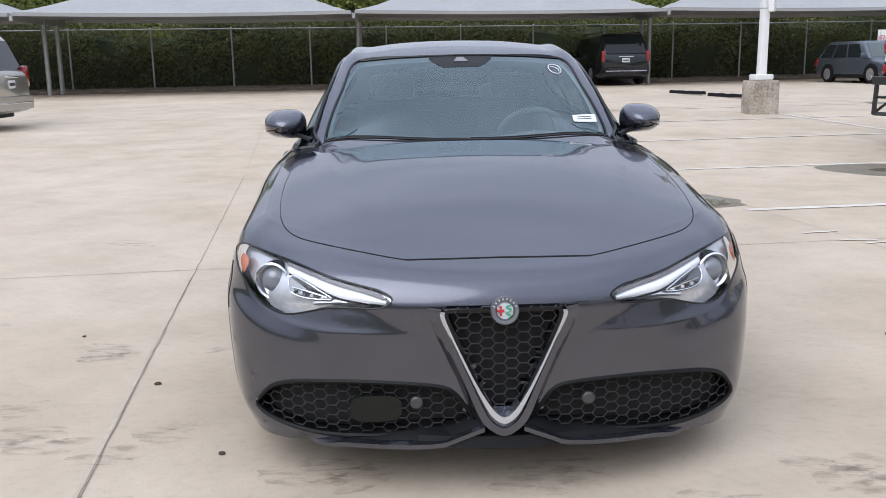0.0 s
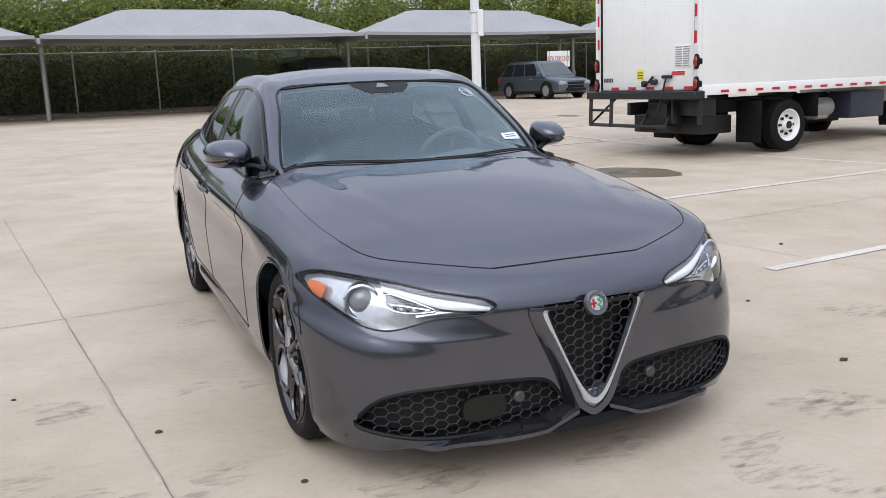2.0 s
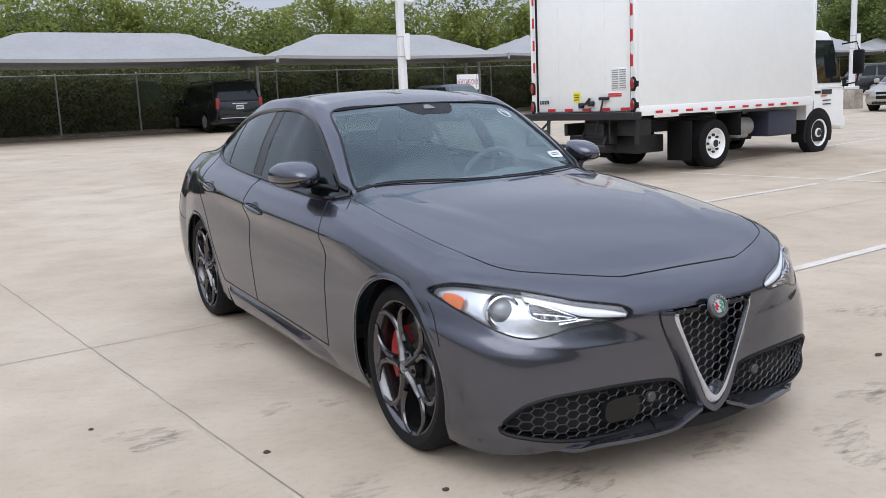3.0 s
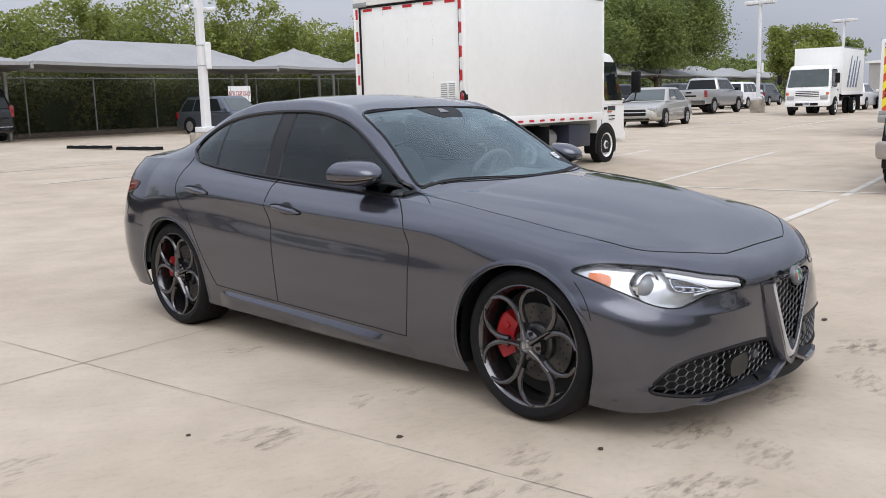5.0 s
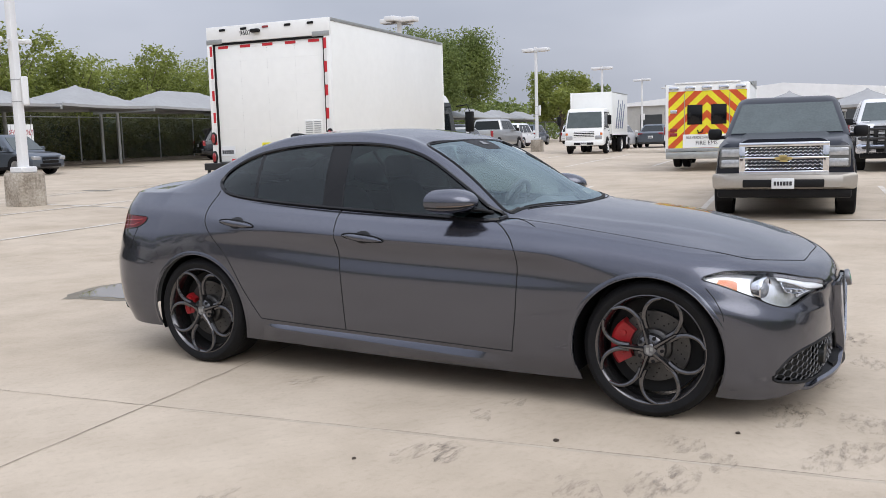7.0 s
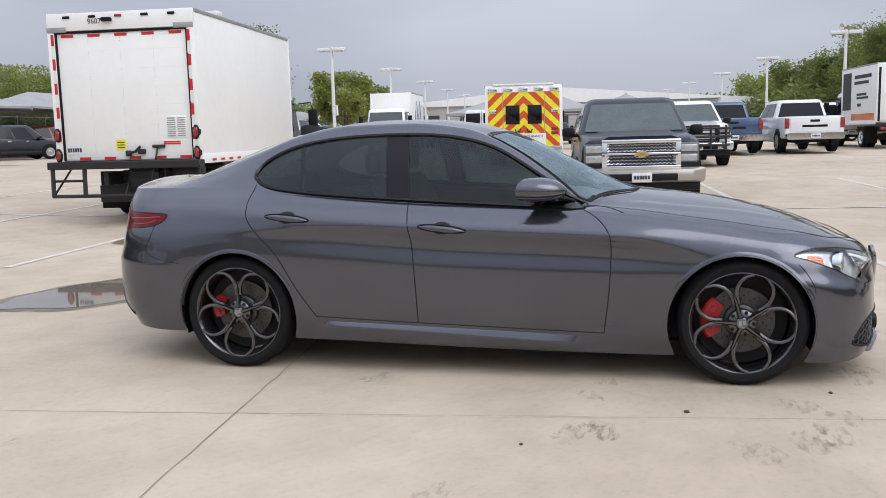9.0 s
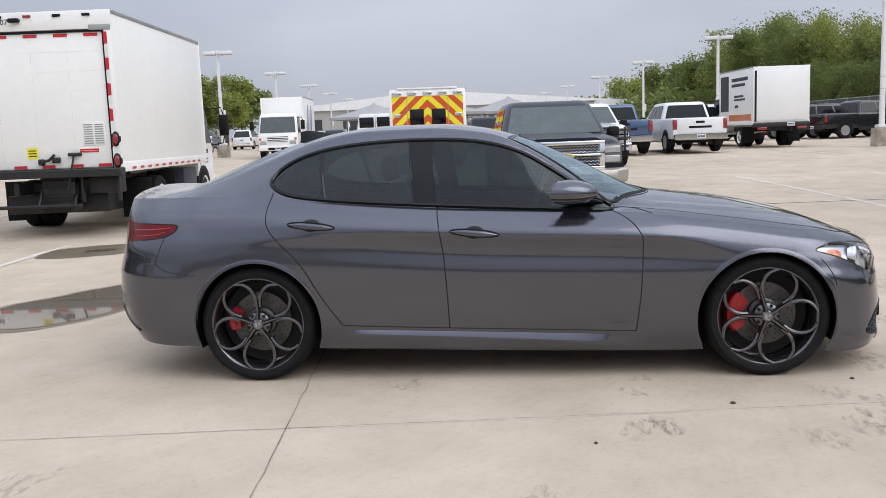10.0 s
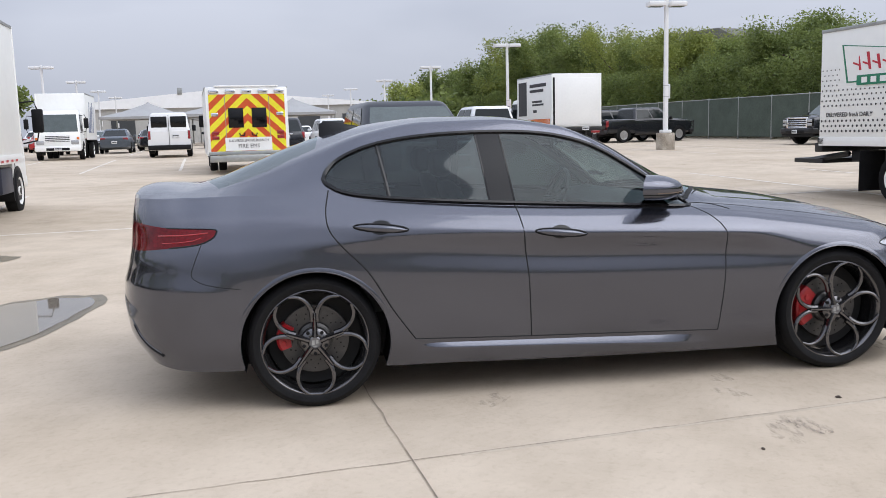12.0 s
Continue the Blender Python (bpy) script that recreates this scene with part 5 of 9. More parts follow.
# ---- the lot: concrete sheet, joints, painted lines, puddles, marks ----
def concrete_material():
    m = bpy.data.materials.new("lot_concrete")
    m.use_nodes = True
    n, l = m.node_tree.nodes, m.node_tree.links
    b = n["Principled BSDF"]
    tc = n.new("ShaderNodeTexCoord")

    def noise_node(scale, detail, rough=0.6, sx=1.0):
        t = n.new("ShaderNodeTexNoise")
        t.inputs["Scale"].default_value, t.inputs["Detail"].default_value, t.inputs["Roughness"].default_value = scale, detail, rough
        mp = n.new("ShaderNodeMapping")
        mp.inputs["Scale"].default_value = (sx, 1, 1)
        mp.inputs["Rotation"].default_value = (0, 0, 0.4)
        l.new(tc.outputs["Object"], mp.inputs["Vector"])
        l.new(mp.outputs["Vector"], t.inputs["Vector"])
        return t.outputs["Fac"]

    def ramp(src, p0, c0, p1, c1):
        r = n.new("ShaderNodeValToRGB")
        r.color_ramp.elements[0].position, r.color_ramp.elements[0].color = p0, (*c0, 1)
        r.color_ramp.elements[1].position, r.color_ramp.elements[1].color = p1, (*c1, 1)
        l.new(src, r.inputs["Fac"])
        return r.outputs["Color"]

    def mix(kind, fac, a, b_):
        x = n.new("ShaderNodeMixRGB")
        x.blend_type = kind
        x.inputs["Fac"].default_value = fac
        l.new(a, x.inputs["Color1"])
        l.new(b_, x.inputs["Color2"])
        return x.outputs["Color"]

    base = ramp(noise_node(0.35, 6), 0.35, (0.496, 0.411, 0.314), 0.65, (0.586, 0.496, 0.392))
    cloud = ramp(noise_node(1.6, 8, 0.65), 0.34, (0.80, 0.79, 0.77), 0.6, (1, 1, 1))
    stain = ramp(noise_node(0.9, 10, 0.72, 0.5), 0.27, (0.62, 0.59, 0.55), 0.42, (1, 1, 1))
    speck = ramp(noise_node(26, 6, 0.7), 0.30, (0.84, 0.83, 0.81), 0.5, (1, 1, 1))
    grain = ramp(noise_node(260, 3), 0.3, (0.90, 0.90, 0.90), 0.7, (1.04, 1.04, 1.04))
    c = mix("MULTIPLY", 0.8, base, cloud)
    c = mix("MULTIPLY", 0.6, c, stain)
    c = mix("MULTIPLY", 0.7, c, speck)
    c = mix("MULTIPLY", 0.8, c, grain)
    l.new(c, b.inputs["Base Color"])
    b.inputs["Roughness"].default_value = 0.82
    b.inputs["Specular IOR Level"].default_value = 0.3
    bp = n.new("ShaderNodeBump")
    bp.inputs["Strength"].default_value, bp.inputs["Distance"].default_value = 0.25, 0.006
    l.new(noise_node(90, 6), bp.inputs["Height"])
    l.new(bp.outputs["Normal"], b.inputs["Normal"])
    return m


CONCRETE = concrete_material()
xs = np.concatenate([[-900, -300, -120], np.arange(-60, 121, 1.5), [140, 180, 300, 900]])
ys = np.concatenate([[-900, -300, -120], np.arange(-60, 61, 1.5), [75, 100, 180, 300, 900]])
me = bpy.data.meshes.new("ground")
nx, ny = len(xs), len(ys)
me.from_pydata([(float(x), float(y), ground_z(x, y)) for x in xs for y in ys], [], [(i * ny + j, (i + 1) * ny + j, (i + 1) * ny + j + 1, i * ny + j + 1) for i in range(nx - 1) for j in range(ny - 1)])
me.materials.append(CONCRETE)
me.polygons.foreach_set("use_smooth", [True] * len(me.polygons))
ground = tagged(new("ground", me), "pale tan concrete car park with cracks and stains", "ground", kind="structure")


def strip(bm, p, q, w, lift=0.004, wobble=0.0, seed=0, step=0.75):
    """A flat ribbon along the ground from p to q."""
    p, q = Vector((*p, 0)), Vector((*q, 0))
    d = q - p
    k = max(2, int(d.length / step))
    side = Vector((-d.y, d.x, 0)).normalized()
    rows = []
    for i in range(k + 1):
        c = p + d * (i / k) + side * (wobble * noise.noise(Vector((i * 0.9, seed * 7.3, 0))))
        ww = w * (1 + (0.5 * noise.noise(Vector((i * 1.7, seed * 3.1, 5))) if wobble else 0))
        rows.append([Vector((c.x + side.x * ww * k_, c.y + side.y * ww * k_, ground_z(c.x, c.y) + lift)) for k_ in (-0.5, 0.5)])
    skin(bm, rows, False)


LINE_PAINT = material("worn_white_line", (0.70, 0.67, 0.62), 0.75, 0, 0.25, 5, 0.2, 60, color2=(0.53, 0.465, 0.385))
JOINT = material("joint_filler", (0.42, 0.35, 0.275), 0.9, 0, 0.5, 1.1, color2=(0.12, 0.10, 0.075))
FAINT_JOINT = material("faint_joint", (0.66, 0.58, 0.47), 0.9, 0, 0.4, 0.9, color2=(0.40, 0.33, 0.255))
bays = tagged(new("parking_lines"), "worn white painted parking bay lines", "parking line", kind="structure")
SLOPE = 0.105
for x0, x1, first, last in ((2.7, 15.2, -5, 5), (24.0, 36.5, -6, 6), (45.0, 57.5, -6, 6)):
    for k in range(first, last + 1):
        bm = bmesh.new()
        y0 = 0.99 + 3.05 * k
        strip(bm, (x0, y0 + SLOPE * x0), (x1, y0 + SLOPE * x1), 0.10, 0.005)
        part("bay_line", bm, LINE_PAINT, bays, smooth=False)
    bm = bmesh.new()
    xm = (x0 + x1) / 2
    strip(bm, (xm + 1.65, -15.5), (xm - 1.65, 16.5), 0.10, 0.0065)
    part("bay_line", bm, LINE_PAINT, bays, smooth=False)

joints = tagged(new("concrete_joints"), "thin dark sawn joints and cracks in the concrete", "joint", kind="structure")
# a regular grid of sawn joints, square to the parking bays
for k in range(-6, 18):
    x0 = -1.395 + 4.74 * k
    for y0, y1, mat in ((-15, 0.6, JOINT), (0.6, 30, JOINT)):
        bm = bmesh.new()
        strip(bm, (x0 - 0.12 * y0, y0), (x0 - 0.12 * y1, y1), 0.004 if -3 < k < 3 else 0.014, 0.003, 0.012, k, 0.15 if -2 < k < 2 else 0.4)
        part("joint", bm, mat, joints, smooth=False)
# added broken ridge west of the nearest joint, pale as its groove's lit wall
JOINT_RIDGE = material("pale_joint_ridge", (0.50, 0.43, 0.345), 0.9, 0, 0.3, 2.5, color2=(0.40, 0.335, 0.26))
# it hides the dark joint strip from the west
bm = bmesh.new()
rows = []
for i, y in enumerate(np.arange(-2.2, 2.25, 0.06)):
    n_ = noise.noise(Vector((y * 2.3, 4.0, 0)))
    x = -1.395 - 0.12 * y - 0.004 + 0.002 * n_
    h = 0.0030 + 0.0018 * noise.noise(Vector((y * 5.0, 9.0, 0)))
    rows.append([Vector((x, y, 0.0005)), Vector((x - 0.002, y, h)), Vector((x - 0.008 - 0.006 * abs(n_), y, h * 0.8)), Vector((x - 0.018, y, 0.0005))])
skin(bm, rows, False)
part("joint_lip", bm, JOINT_RIDGE, joints, smooth=False)
for k in range(-3, 8):
    bm = bmesh.new()
    y0 = 2.625 + 4.70 * k
    strip(bm, (-30, y0 - 3.15), (70, y0 + 7.35), 0.006 if -2 < k < 2 else 0.014, 0.0034, 0.012, k + 40, 0.15 if -1 < k < 1 else 0.4)
    part("joint", bm, FAINT_JOINT if k in (-1, 1, 2) else JOINT, joints, smooth=False)

def blob(bm, cx, cy, rx, ry, turn, lift, seed, rough=0.25, n=40):
    """An irregular flat patch lying on the ground."""
    c, s = math.cos(turn), math.sin(turn)
    centre = bm.verts.new((cx, cy, ground_z(cx, cy) + lift))
    ring = []
    for i in range(n):
        t = 2 * math.pi * i / n
        k = 1 + rough * noise.noise(Vector((math.cos(t) * 1.3, math.sin(t) * 1.3, seed * 3.7))) + rough * 0.4 * noise.noise(Vector((math.cos(t) * 4, math.sin(t) * 4, seed)))
        x, y = rx * k * math.cos(t), ry * k * math.sin(t)
        px, py = cx + c * x - s * y, cy + s * x + c * y
        ring.append(bm.verts.new((px, py, ground_z(px, py) + lift)))
    for i in range(n):
        bm.faces.new((centre, ring[i], ring[(i + 1) % n]))


WATER = material("standing_water", (0.20, 0.17, 0.135), 0.03, 0, 0.2, 1.5, spec=0.45)
WET = material("wet_concrete", (0.19, 0.155, 0.10), 0.42, 0, 0.35, 2.5, 0.1, 60)
puddles = []
for k, (cx, cy, rx, ry, turn) in enumerate(((1.62, 5.22, 1.12, 0.60, -0.30), (5.40, 6.90, 0.70, 0.58, 2.3))):
    bm = bmesh.new()
    blob(bm, cx, cy, rx * 1.12, ry * 1.14, turn, 0.003, k + 2)
    rim_ob = part("puddle", bm, WET, None, smooth=False)
    tagged(rim_ob, "shallow rainwater puddle with a damp edge on concrete", "puddle", "puddles on the lot", "structure")
    bm = bmesh.new()
    blob(bm, cx, cy, rx * (1.0 if k == 0 else 0.30), ry * (1.0 if k == 0 else 0.28), turn, 0.006, k + 2)
    part("water", bm, WATER, rim_ob, smooth=False)

for k, (cx, cy, rx, ry, turn) in enumerate(((22.8, 30.5, 1.7, 0.55, 1.74), (10.9, 17.5, 0.45, 0.22, 1.6), (26.0, 27.0, 1.0, 0.35, 1.7))):
    bm = bmesh.new()
    blob(bm, cx, cy, rx, ry, turn, 0.006, k + 12)
    tagged(part("damp_patch", bm, WET, None, smooth=False), "dark damp patch drying on the concrete", "stain", "damp patches on the lot", "structure")
# worn scraps of white paint beside the bays
for k, (x0, y0, x1, y1) in enumerate(((2.72, 3.22, 3.0, 3.27), (2.86, 2.93, 3.12, 2.90), (2.98, 2.80, 3.2, 2.84))):
    bm = bmesh.new()
    strip(bm, (x0, y0), (x1, y1), 0.035, 0.0055, 0.02, k + 90, 0.05)
    part("paint_scrap", bm, LINE_PAINT, bays, smooth=False)

# smudged tyre marks, leaf scraps and pebbles round the car
def smudge_material():
    """Patchy dark rubber dust: the concrete shows between the specks."""
    m = bpy.data.materials.new("rubber_smudge")
    m.use_nodes = True
    n, l = m.node_tree.nodes, m.node_tree.links
    b = n["Principled BSDF"]
    b.inputs["Base Color"].default_value = (0.18, 0.15, 0.125, 1)
    b.inputs["Roughness"].default_value = 0.9
    tc = n.new("ShaderNodeTexCoord")
    mp = n.new("ShaderNodeMapping")
    mp.inputs["Rotation"].default_value, mp.inputs["Scale"].default_value = (0, 0, 0.7), (1.0, 3.0, 1.0)
    l.new(tc.outputs["Object"], mp.inputs["Vector"])
    a = n.new("ShaderNodeTexNoise")
    a.inputs["Scale"].default_value, a.inputs["Detail"].default_value, a.inputs["Roughness"].default_value = 9, 7, 0.7
    l.new(mp.outputs["Vector"], a.inputs["Vector"])
    r = n.new("ShaderNodeMapRange")
    r.inputs["From Min"].default_value, r.inputs["From Max"].default_value = 0.47, 0.75
    r.inputs["To Min"].default_value, r.inputs["To Max"].default_value = 0.0, 0.45
    l.new(a.outputs["Fac"], r.inputs["Value"])
    t = n.new("ShaderNodeBsdfTransparent")
    mx = n.new("ShaderNodeMixShader")
    l.new(r.outputs[0], mx.inputs[0])
    l.new(t.outputs[0], mx.inputs[1])
    l.new(b.outputs[0], mx.inputs[2])
    l.new(mx.outputs[0], n["Material Output"].inputs["Surface"])
    return m


SCUFF = smudge_material()
marks = tagged(new("tyre_scuffs"), "faint dark tyre smudges on the concrete", "scuff", kind="structure")
rng = random.Random(5)
spots = [(-0.62, -0.58, 0.18), (-0.46, -0.62, 0.16), (0.17, -0.67, 0.22), (-1.14, 0.76, 0.10), (-1.68, 0.68, 0.15), (-0.58, -0.92, 0.18), (-0.99, -0.87, 0.16), (-1.66, -0.22, 0.16), (-1.71, 0.69, 0.12), (1.19, -0.68, 0.16), (0.56, -0.92, 0.18), (0.54, -1.15, 0.18), (0.64, -1.40, 0.17), (1.16, -0.74, 0.22), (-1.59, -0.31, 0.16), (-1.33, -0.42, 0.12), (-0.98, 1.94, 0.13), (-0.9, 0.68, 0.10), (-1.74, 0.80, 0.14), (-1.85, 0.03, 0.15), (-1.17, -0.23, 0.14), (-1.07, -0.87, 0.20), (-2.6, 1.2, 0.2), (-2.4, 3.4, 0.2), (1.9, -1.6, 0.3), (2.4, 0.2, 0.25), (-2.8, -1.2, 0.25), (-3.4, 0.5, 0.3)]
for k, (cx, cy, sz) in enumerate(spots):
    bm = bmesh.new()
    blob(bm, cx, cy, sz, sz * 0.55, rng.uniform(-0.7, 0.7), 0.0042 + 0.0001 * (k % 5), k + 70, 0.6, 28)
    part("smudge", bm, SCUFF, marks, smooth=False)
DEBRIS = material("dry_leaf", (0.07, 0.05, 0.035), 0.8, 0, 0.4, 40)
for k, (cx, cy, sz) in enumerate(((-1.345, 0.29, 0.016), (1.62, -0.35, 0.02), (-1.55, -0.95, 0.012), (-0.93, -0.42, 0.014), (2.0, 0.7, 0.014), (-2.6, 0.3, 0.010), (-3.1, 1.9, 0.010), (-1.9, 1.0, 0.012), (1.1, -1.6, 0.012), (3.4, 1.9, 0.018))):
    bm = bmesh.new()
    bmesh.ops.create_icosphere(bm, subdivisions=1, radius=sz)
    for v in bm.verts:
        v.co = Vector((v.co.x * rng.uniform(0.7, 1.5), v.co.y * rng.uniform(0.6, 1.1), v.co.z * 0.45))
    bm.transform(Matrix.Translation((cx, cy, sz * 0.3)))
    tagged(part("leaf_scrap", bm, DEBRIS, None), "small dark scrap of leaf on the concrete", "leaf", "scraps on the ground")


# ---- vehicles standing round the lot ----
def rounded(cx, cy, hx, hy, r, n=5):
    """Corner-rounded rectangle as (x, y) points, counter-clockwise."""
    r = min(r, hx * 0.95, hy * 0.95)
    out = []
    for sx, sy, a0 in ((1, 1, 0), (-1, 1, 90), (-1, -1, 180), (1, -1, 270)):
        for k in range(n):
            t = radians(a0 + 90 * k / (n - 1))
            out.append((cx + sx * (hx - r) + r * math.cos(t), cy + sy * (hy - r) + r * math.sin(t)))
    return out


def loft_y(bm, stations):
    """Body from cross sections: (y, z bottom, z top, half width bottom, half width top, radius)."""
    rings = []
    for y, z0, z1, w0, w1, r in stations:
        ring = []
        for x, z in rounded(0, (z0 + z1) / 2, 1.0, (z1 - z0) / 2, r):
            k = max(0.0, (z - z0) / max(1e-6, z1 - z0))
            w = w0 + (w1 - w0) * k ** 1.5
            edge = 1 - abs(x)
            ring.append(Vector((math.copysign(max(0, w - edge), x) if abs(x) > 0.02 else 0, y, z)))
        rings.append(ring)
    skin(bm, rings)


def simple_wheel(parent, x, y, r, w, rim_mat, spokes=6, dish=0.0):
    s = 1 if x > 0 else -1
    hw = w / 2
    bm = bmesh.new()
    lathe_x(bm, [(-hw, r * 0.62), (-hw, r * 0.9), (-hw * 0.8, r * 0.985), (0, r), (hw * 0.8, r * 0.985), (hw, r * 0.9), (hw, r * 0.64), (hw - 0.012, r * 0.60)], 28)
    bm.transform(Matrix.Translation((x, y, r)) @ (Matrix() if s > 0 else Matrix.Rotation(math.pi, 4, "Z")))
    wheel = part("wheel", bm, RUBBER, parent)
    bm = bmesh.new()
    lathe_x(bm, [(hw + 0.001, r * 0.63), (hw - 0.004, r * 0.59), (hw - 0.009 - dish, r * 0.50), (hw - 0.009 - dish, r * 0.25), (hw, r * 0.2), (hw + 0.002, 0.002)], 24)
    for k in range(spokes):
        t = 2 * math.pi * k / spokes
        box(bm, (hw - 0.020, -r * 0.07, r * 0.15), (hw + 0.003, r * 0.07, r * 0.58), m=Matrix.Rotation(t, 4, "X"))
    bm.transform(Matrix.Translation((x, y, r)) @ (Matrix() if s > 0 else Matrix.Rotation(math.pi, 4, "Z")))
    part("rim", bm, rim_mat, wheel)
    return wheel


def arch_disc(parent, x, y, r):
    bm = bmesh.new()
    s = 1 if x > 0 else -1
    pts = [(y + r * math.cos(t), r * 0.86 + r * math.sin(t)) for t in np.linspace(-0.35, math.pi + 0.35, 22)]
    prism(bm, pts, "x", min(x - s * 0.25, x + s * 0.006), max(x - s * 0.25, x + s * 0.006))
    part("wheel_arch", bm, BLACK_PLASTIC, parent, smooth=False)


def cabin_part(parent, base, roof, paint, glass_mat, splits, name="cab", front=True, rear=True):
    """A tapered greenhouse: base and roof are (y front, y rear, half width, z); splits cut the side glass."""
    bm = bmesh.new()
    rings = []
    for k in (0, 0.5, 0.86, 0.96, 1.0):
        f = k if k < 0.9 else 0.93 + (k - 0.93) * 0.5
        y0, y1, w, z = [base[i] + (roof[i] - base[i]) * f for i in range(4)]
        z = base[3] + (roof[3] - base[3]) * k
        inset = 0.10 if k == 1.0 else 0.03 if k > 0.9 else 0
        rings.append([Vector((x, y, z)) for x, y in rounded(0, (y0 + y1) / 2, w - inset, (y1 - y0) / 2 - inset, 0.12 + 0.05 * k)])
    skin(bm, rings)
    cab = part(name, bm, paint, parent)

    def at(u, k, side):
        y0, y1, w, z = [base[i] + (roof[i] - base[i]) * k for i in range(4)]
        return (w, y0, y1, z)

    def pane(corners, nm="window", mat=None):
        b = bmesh.new()
        c = [Vector(p) for p in corners]
        nrm = (c[1] - c[0]).cross(c[3] - c[0]).normalized()
        mid = sum(c, Vector()) / 4
        if nrm.dot(mid - Vector((0, (base[0] + base[1]) / 2, mid.z))) < 0:
            nrm = -nrm
        a = [b.verts.new(p + nrm * 0.012) for p in c]
        d = [b.verts.new(p - nrm * 0.02) for p in c]
        b.faces.new(a)
        b.faces.new(d[::-1])
        for i in range(4):
            b.faces.new((a[i], a[(i + 1) % 4], d[(i + 1) % 4], d[i]))
        part(nm, b, mat or glass_mat, cab, smooth=False)

    lo, hi = 0.08, 0.82
    wl_, y0l, y1l, zl = at(0, lo, 0)
    wh, y0h, y1h, zh = at(0, hi, 0)
    for s in (-1, 1):
        for a, b_ in splits:
            pane([(s * wl_, y0l + (y1l - y0l) * a, zl), (s * wl_, y0l + (y1l - y0l) * b_, zl), (s * wh, y0h + (y1h - y0h) * min(b_, 0.95), zh), (s * wh, y0h + (y1h - y0h) * max(a, 0.06), zh)])
    if front:
        pane([(-wl_ * 0.90, y0l, zl), (wl_ * 0.90, y0l, zl), (wh * 0.88, y0h, zh), (-wh * 0.88, y0h, zh)], "windscreen", SCREEN_SKY_TINT)
    if rear:
        pane([(-wl_ * 0.86, y1l, zl), (wl_ * 0.86, y1l, zl), (wh * 0.84, y1h, zh), (-wh * 0.84, y1h, zh)], "rear_window")
    return cab


HEADLAMP_MAT = material("headlamp_glass", (0.48, 0.49, 0.50), 0.08, 0.3, 0.3, 30, coat=1)
LAMP_HOUSING = material("lamp_housing_grey", (0.12, 0.12, 0.115), 0.3, 0, 0.2, 20)
# paler than the side glass: the sky's reflection is put into the base colour
SCREEN_SKY_TINT = material("windscreen_sky_tint", (0.085, 0.105, 0.105), 0.05, 0, 0.25, 3, spec=0.5)
TAIL_MAT = material("tail_lamp", (0.30, 0.01, 0.015), 0.15, 0, 0.3, 20, coat=1)
PLATE = material("number_plate", (0.72, 0.73, 0.74), 0.4, 0, 0.1, 20)
ALLOY = material("silver_alloy", (0.5, 0.5, 0.51), 0.3, 0.8, 0.15, 15)


def slab(name, lo, hi, mat, parent, bevel=0.0, label="", seg=2):
    bm = bmesh.new()
    box(bm, lo, hi, bevel, seg)
    return part(name, bm, mat, parent, label, smooth=bevel > 0)


def number_plate(parent, y, z, s=1, x=0.0):
    p = slab("number_plate", (x - 0.155, y - 0.008, z - 0.078), (x + 0.155, y + 0.008, z + 0.078), PLATE, parent, 0.01)
    d = y - 0.011 if s < 0 else y + 0.011
    for k, ww in enumerate((0.035, 0.03, 0.035, 0.035, 0.03, 0.035)):
        cx = x - 0.105 + 0.042 * k
        slab("plate_bar", (cx - ww / 2, min(d, y), z - 0.03), (cx + ww / 2, max(d, y), z + 0.03), INK, p)


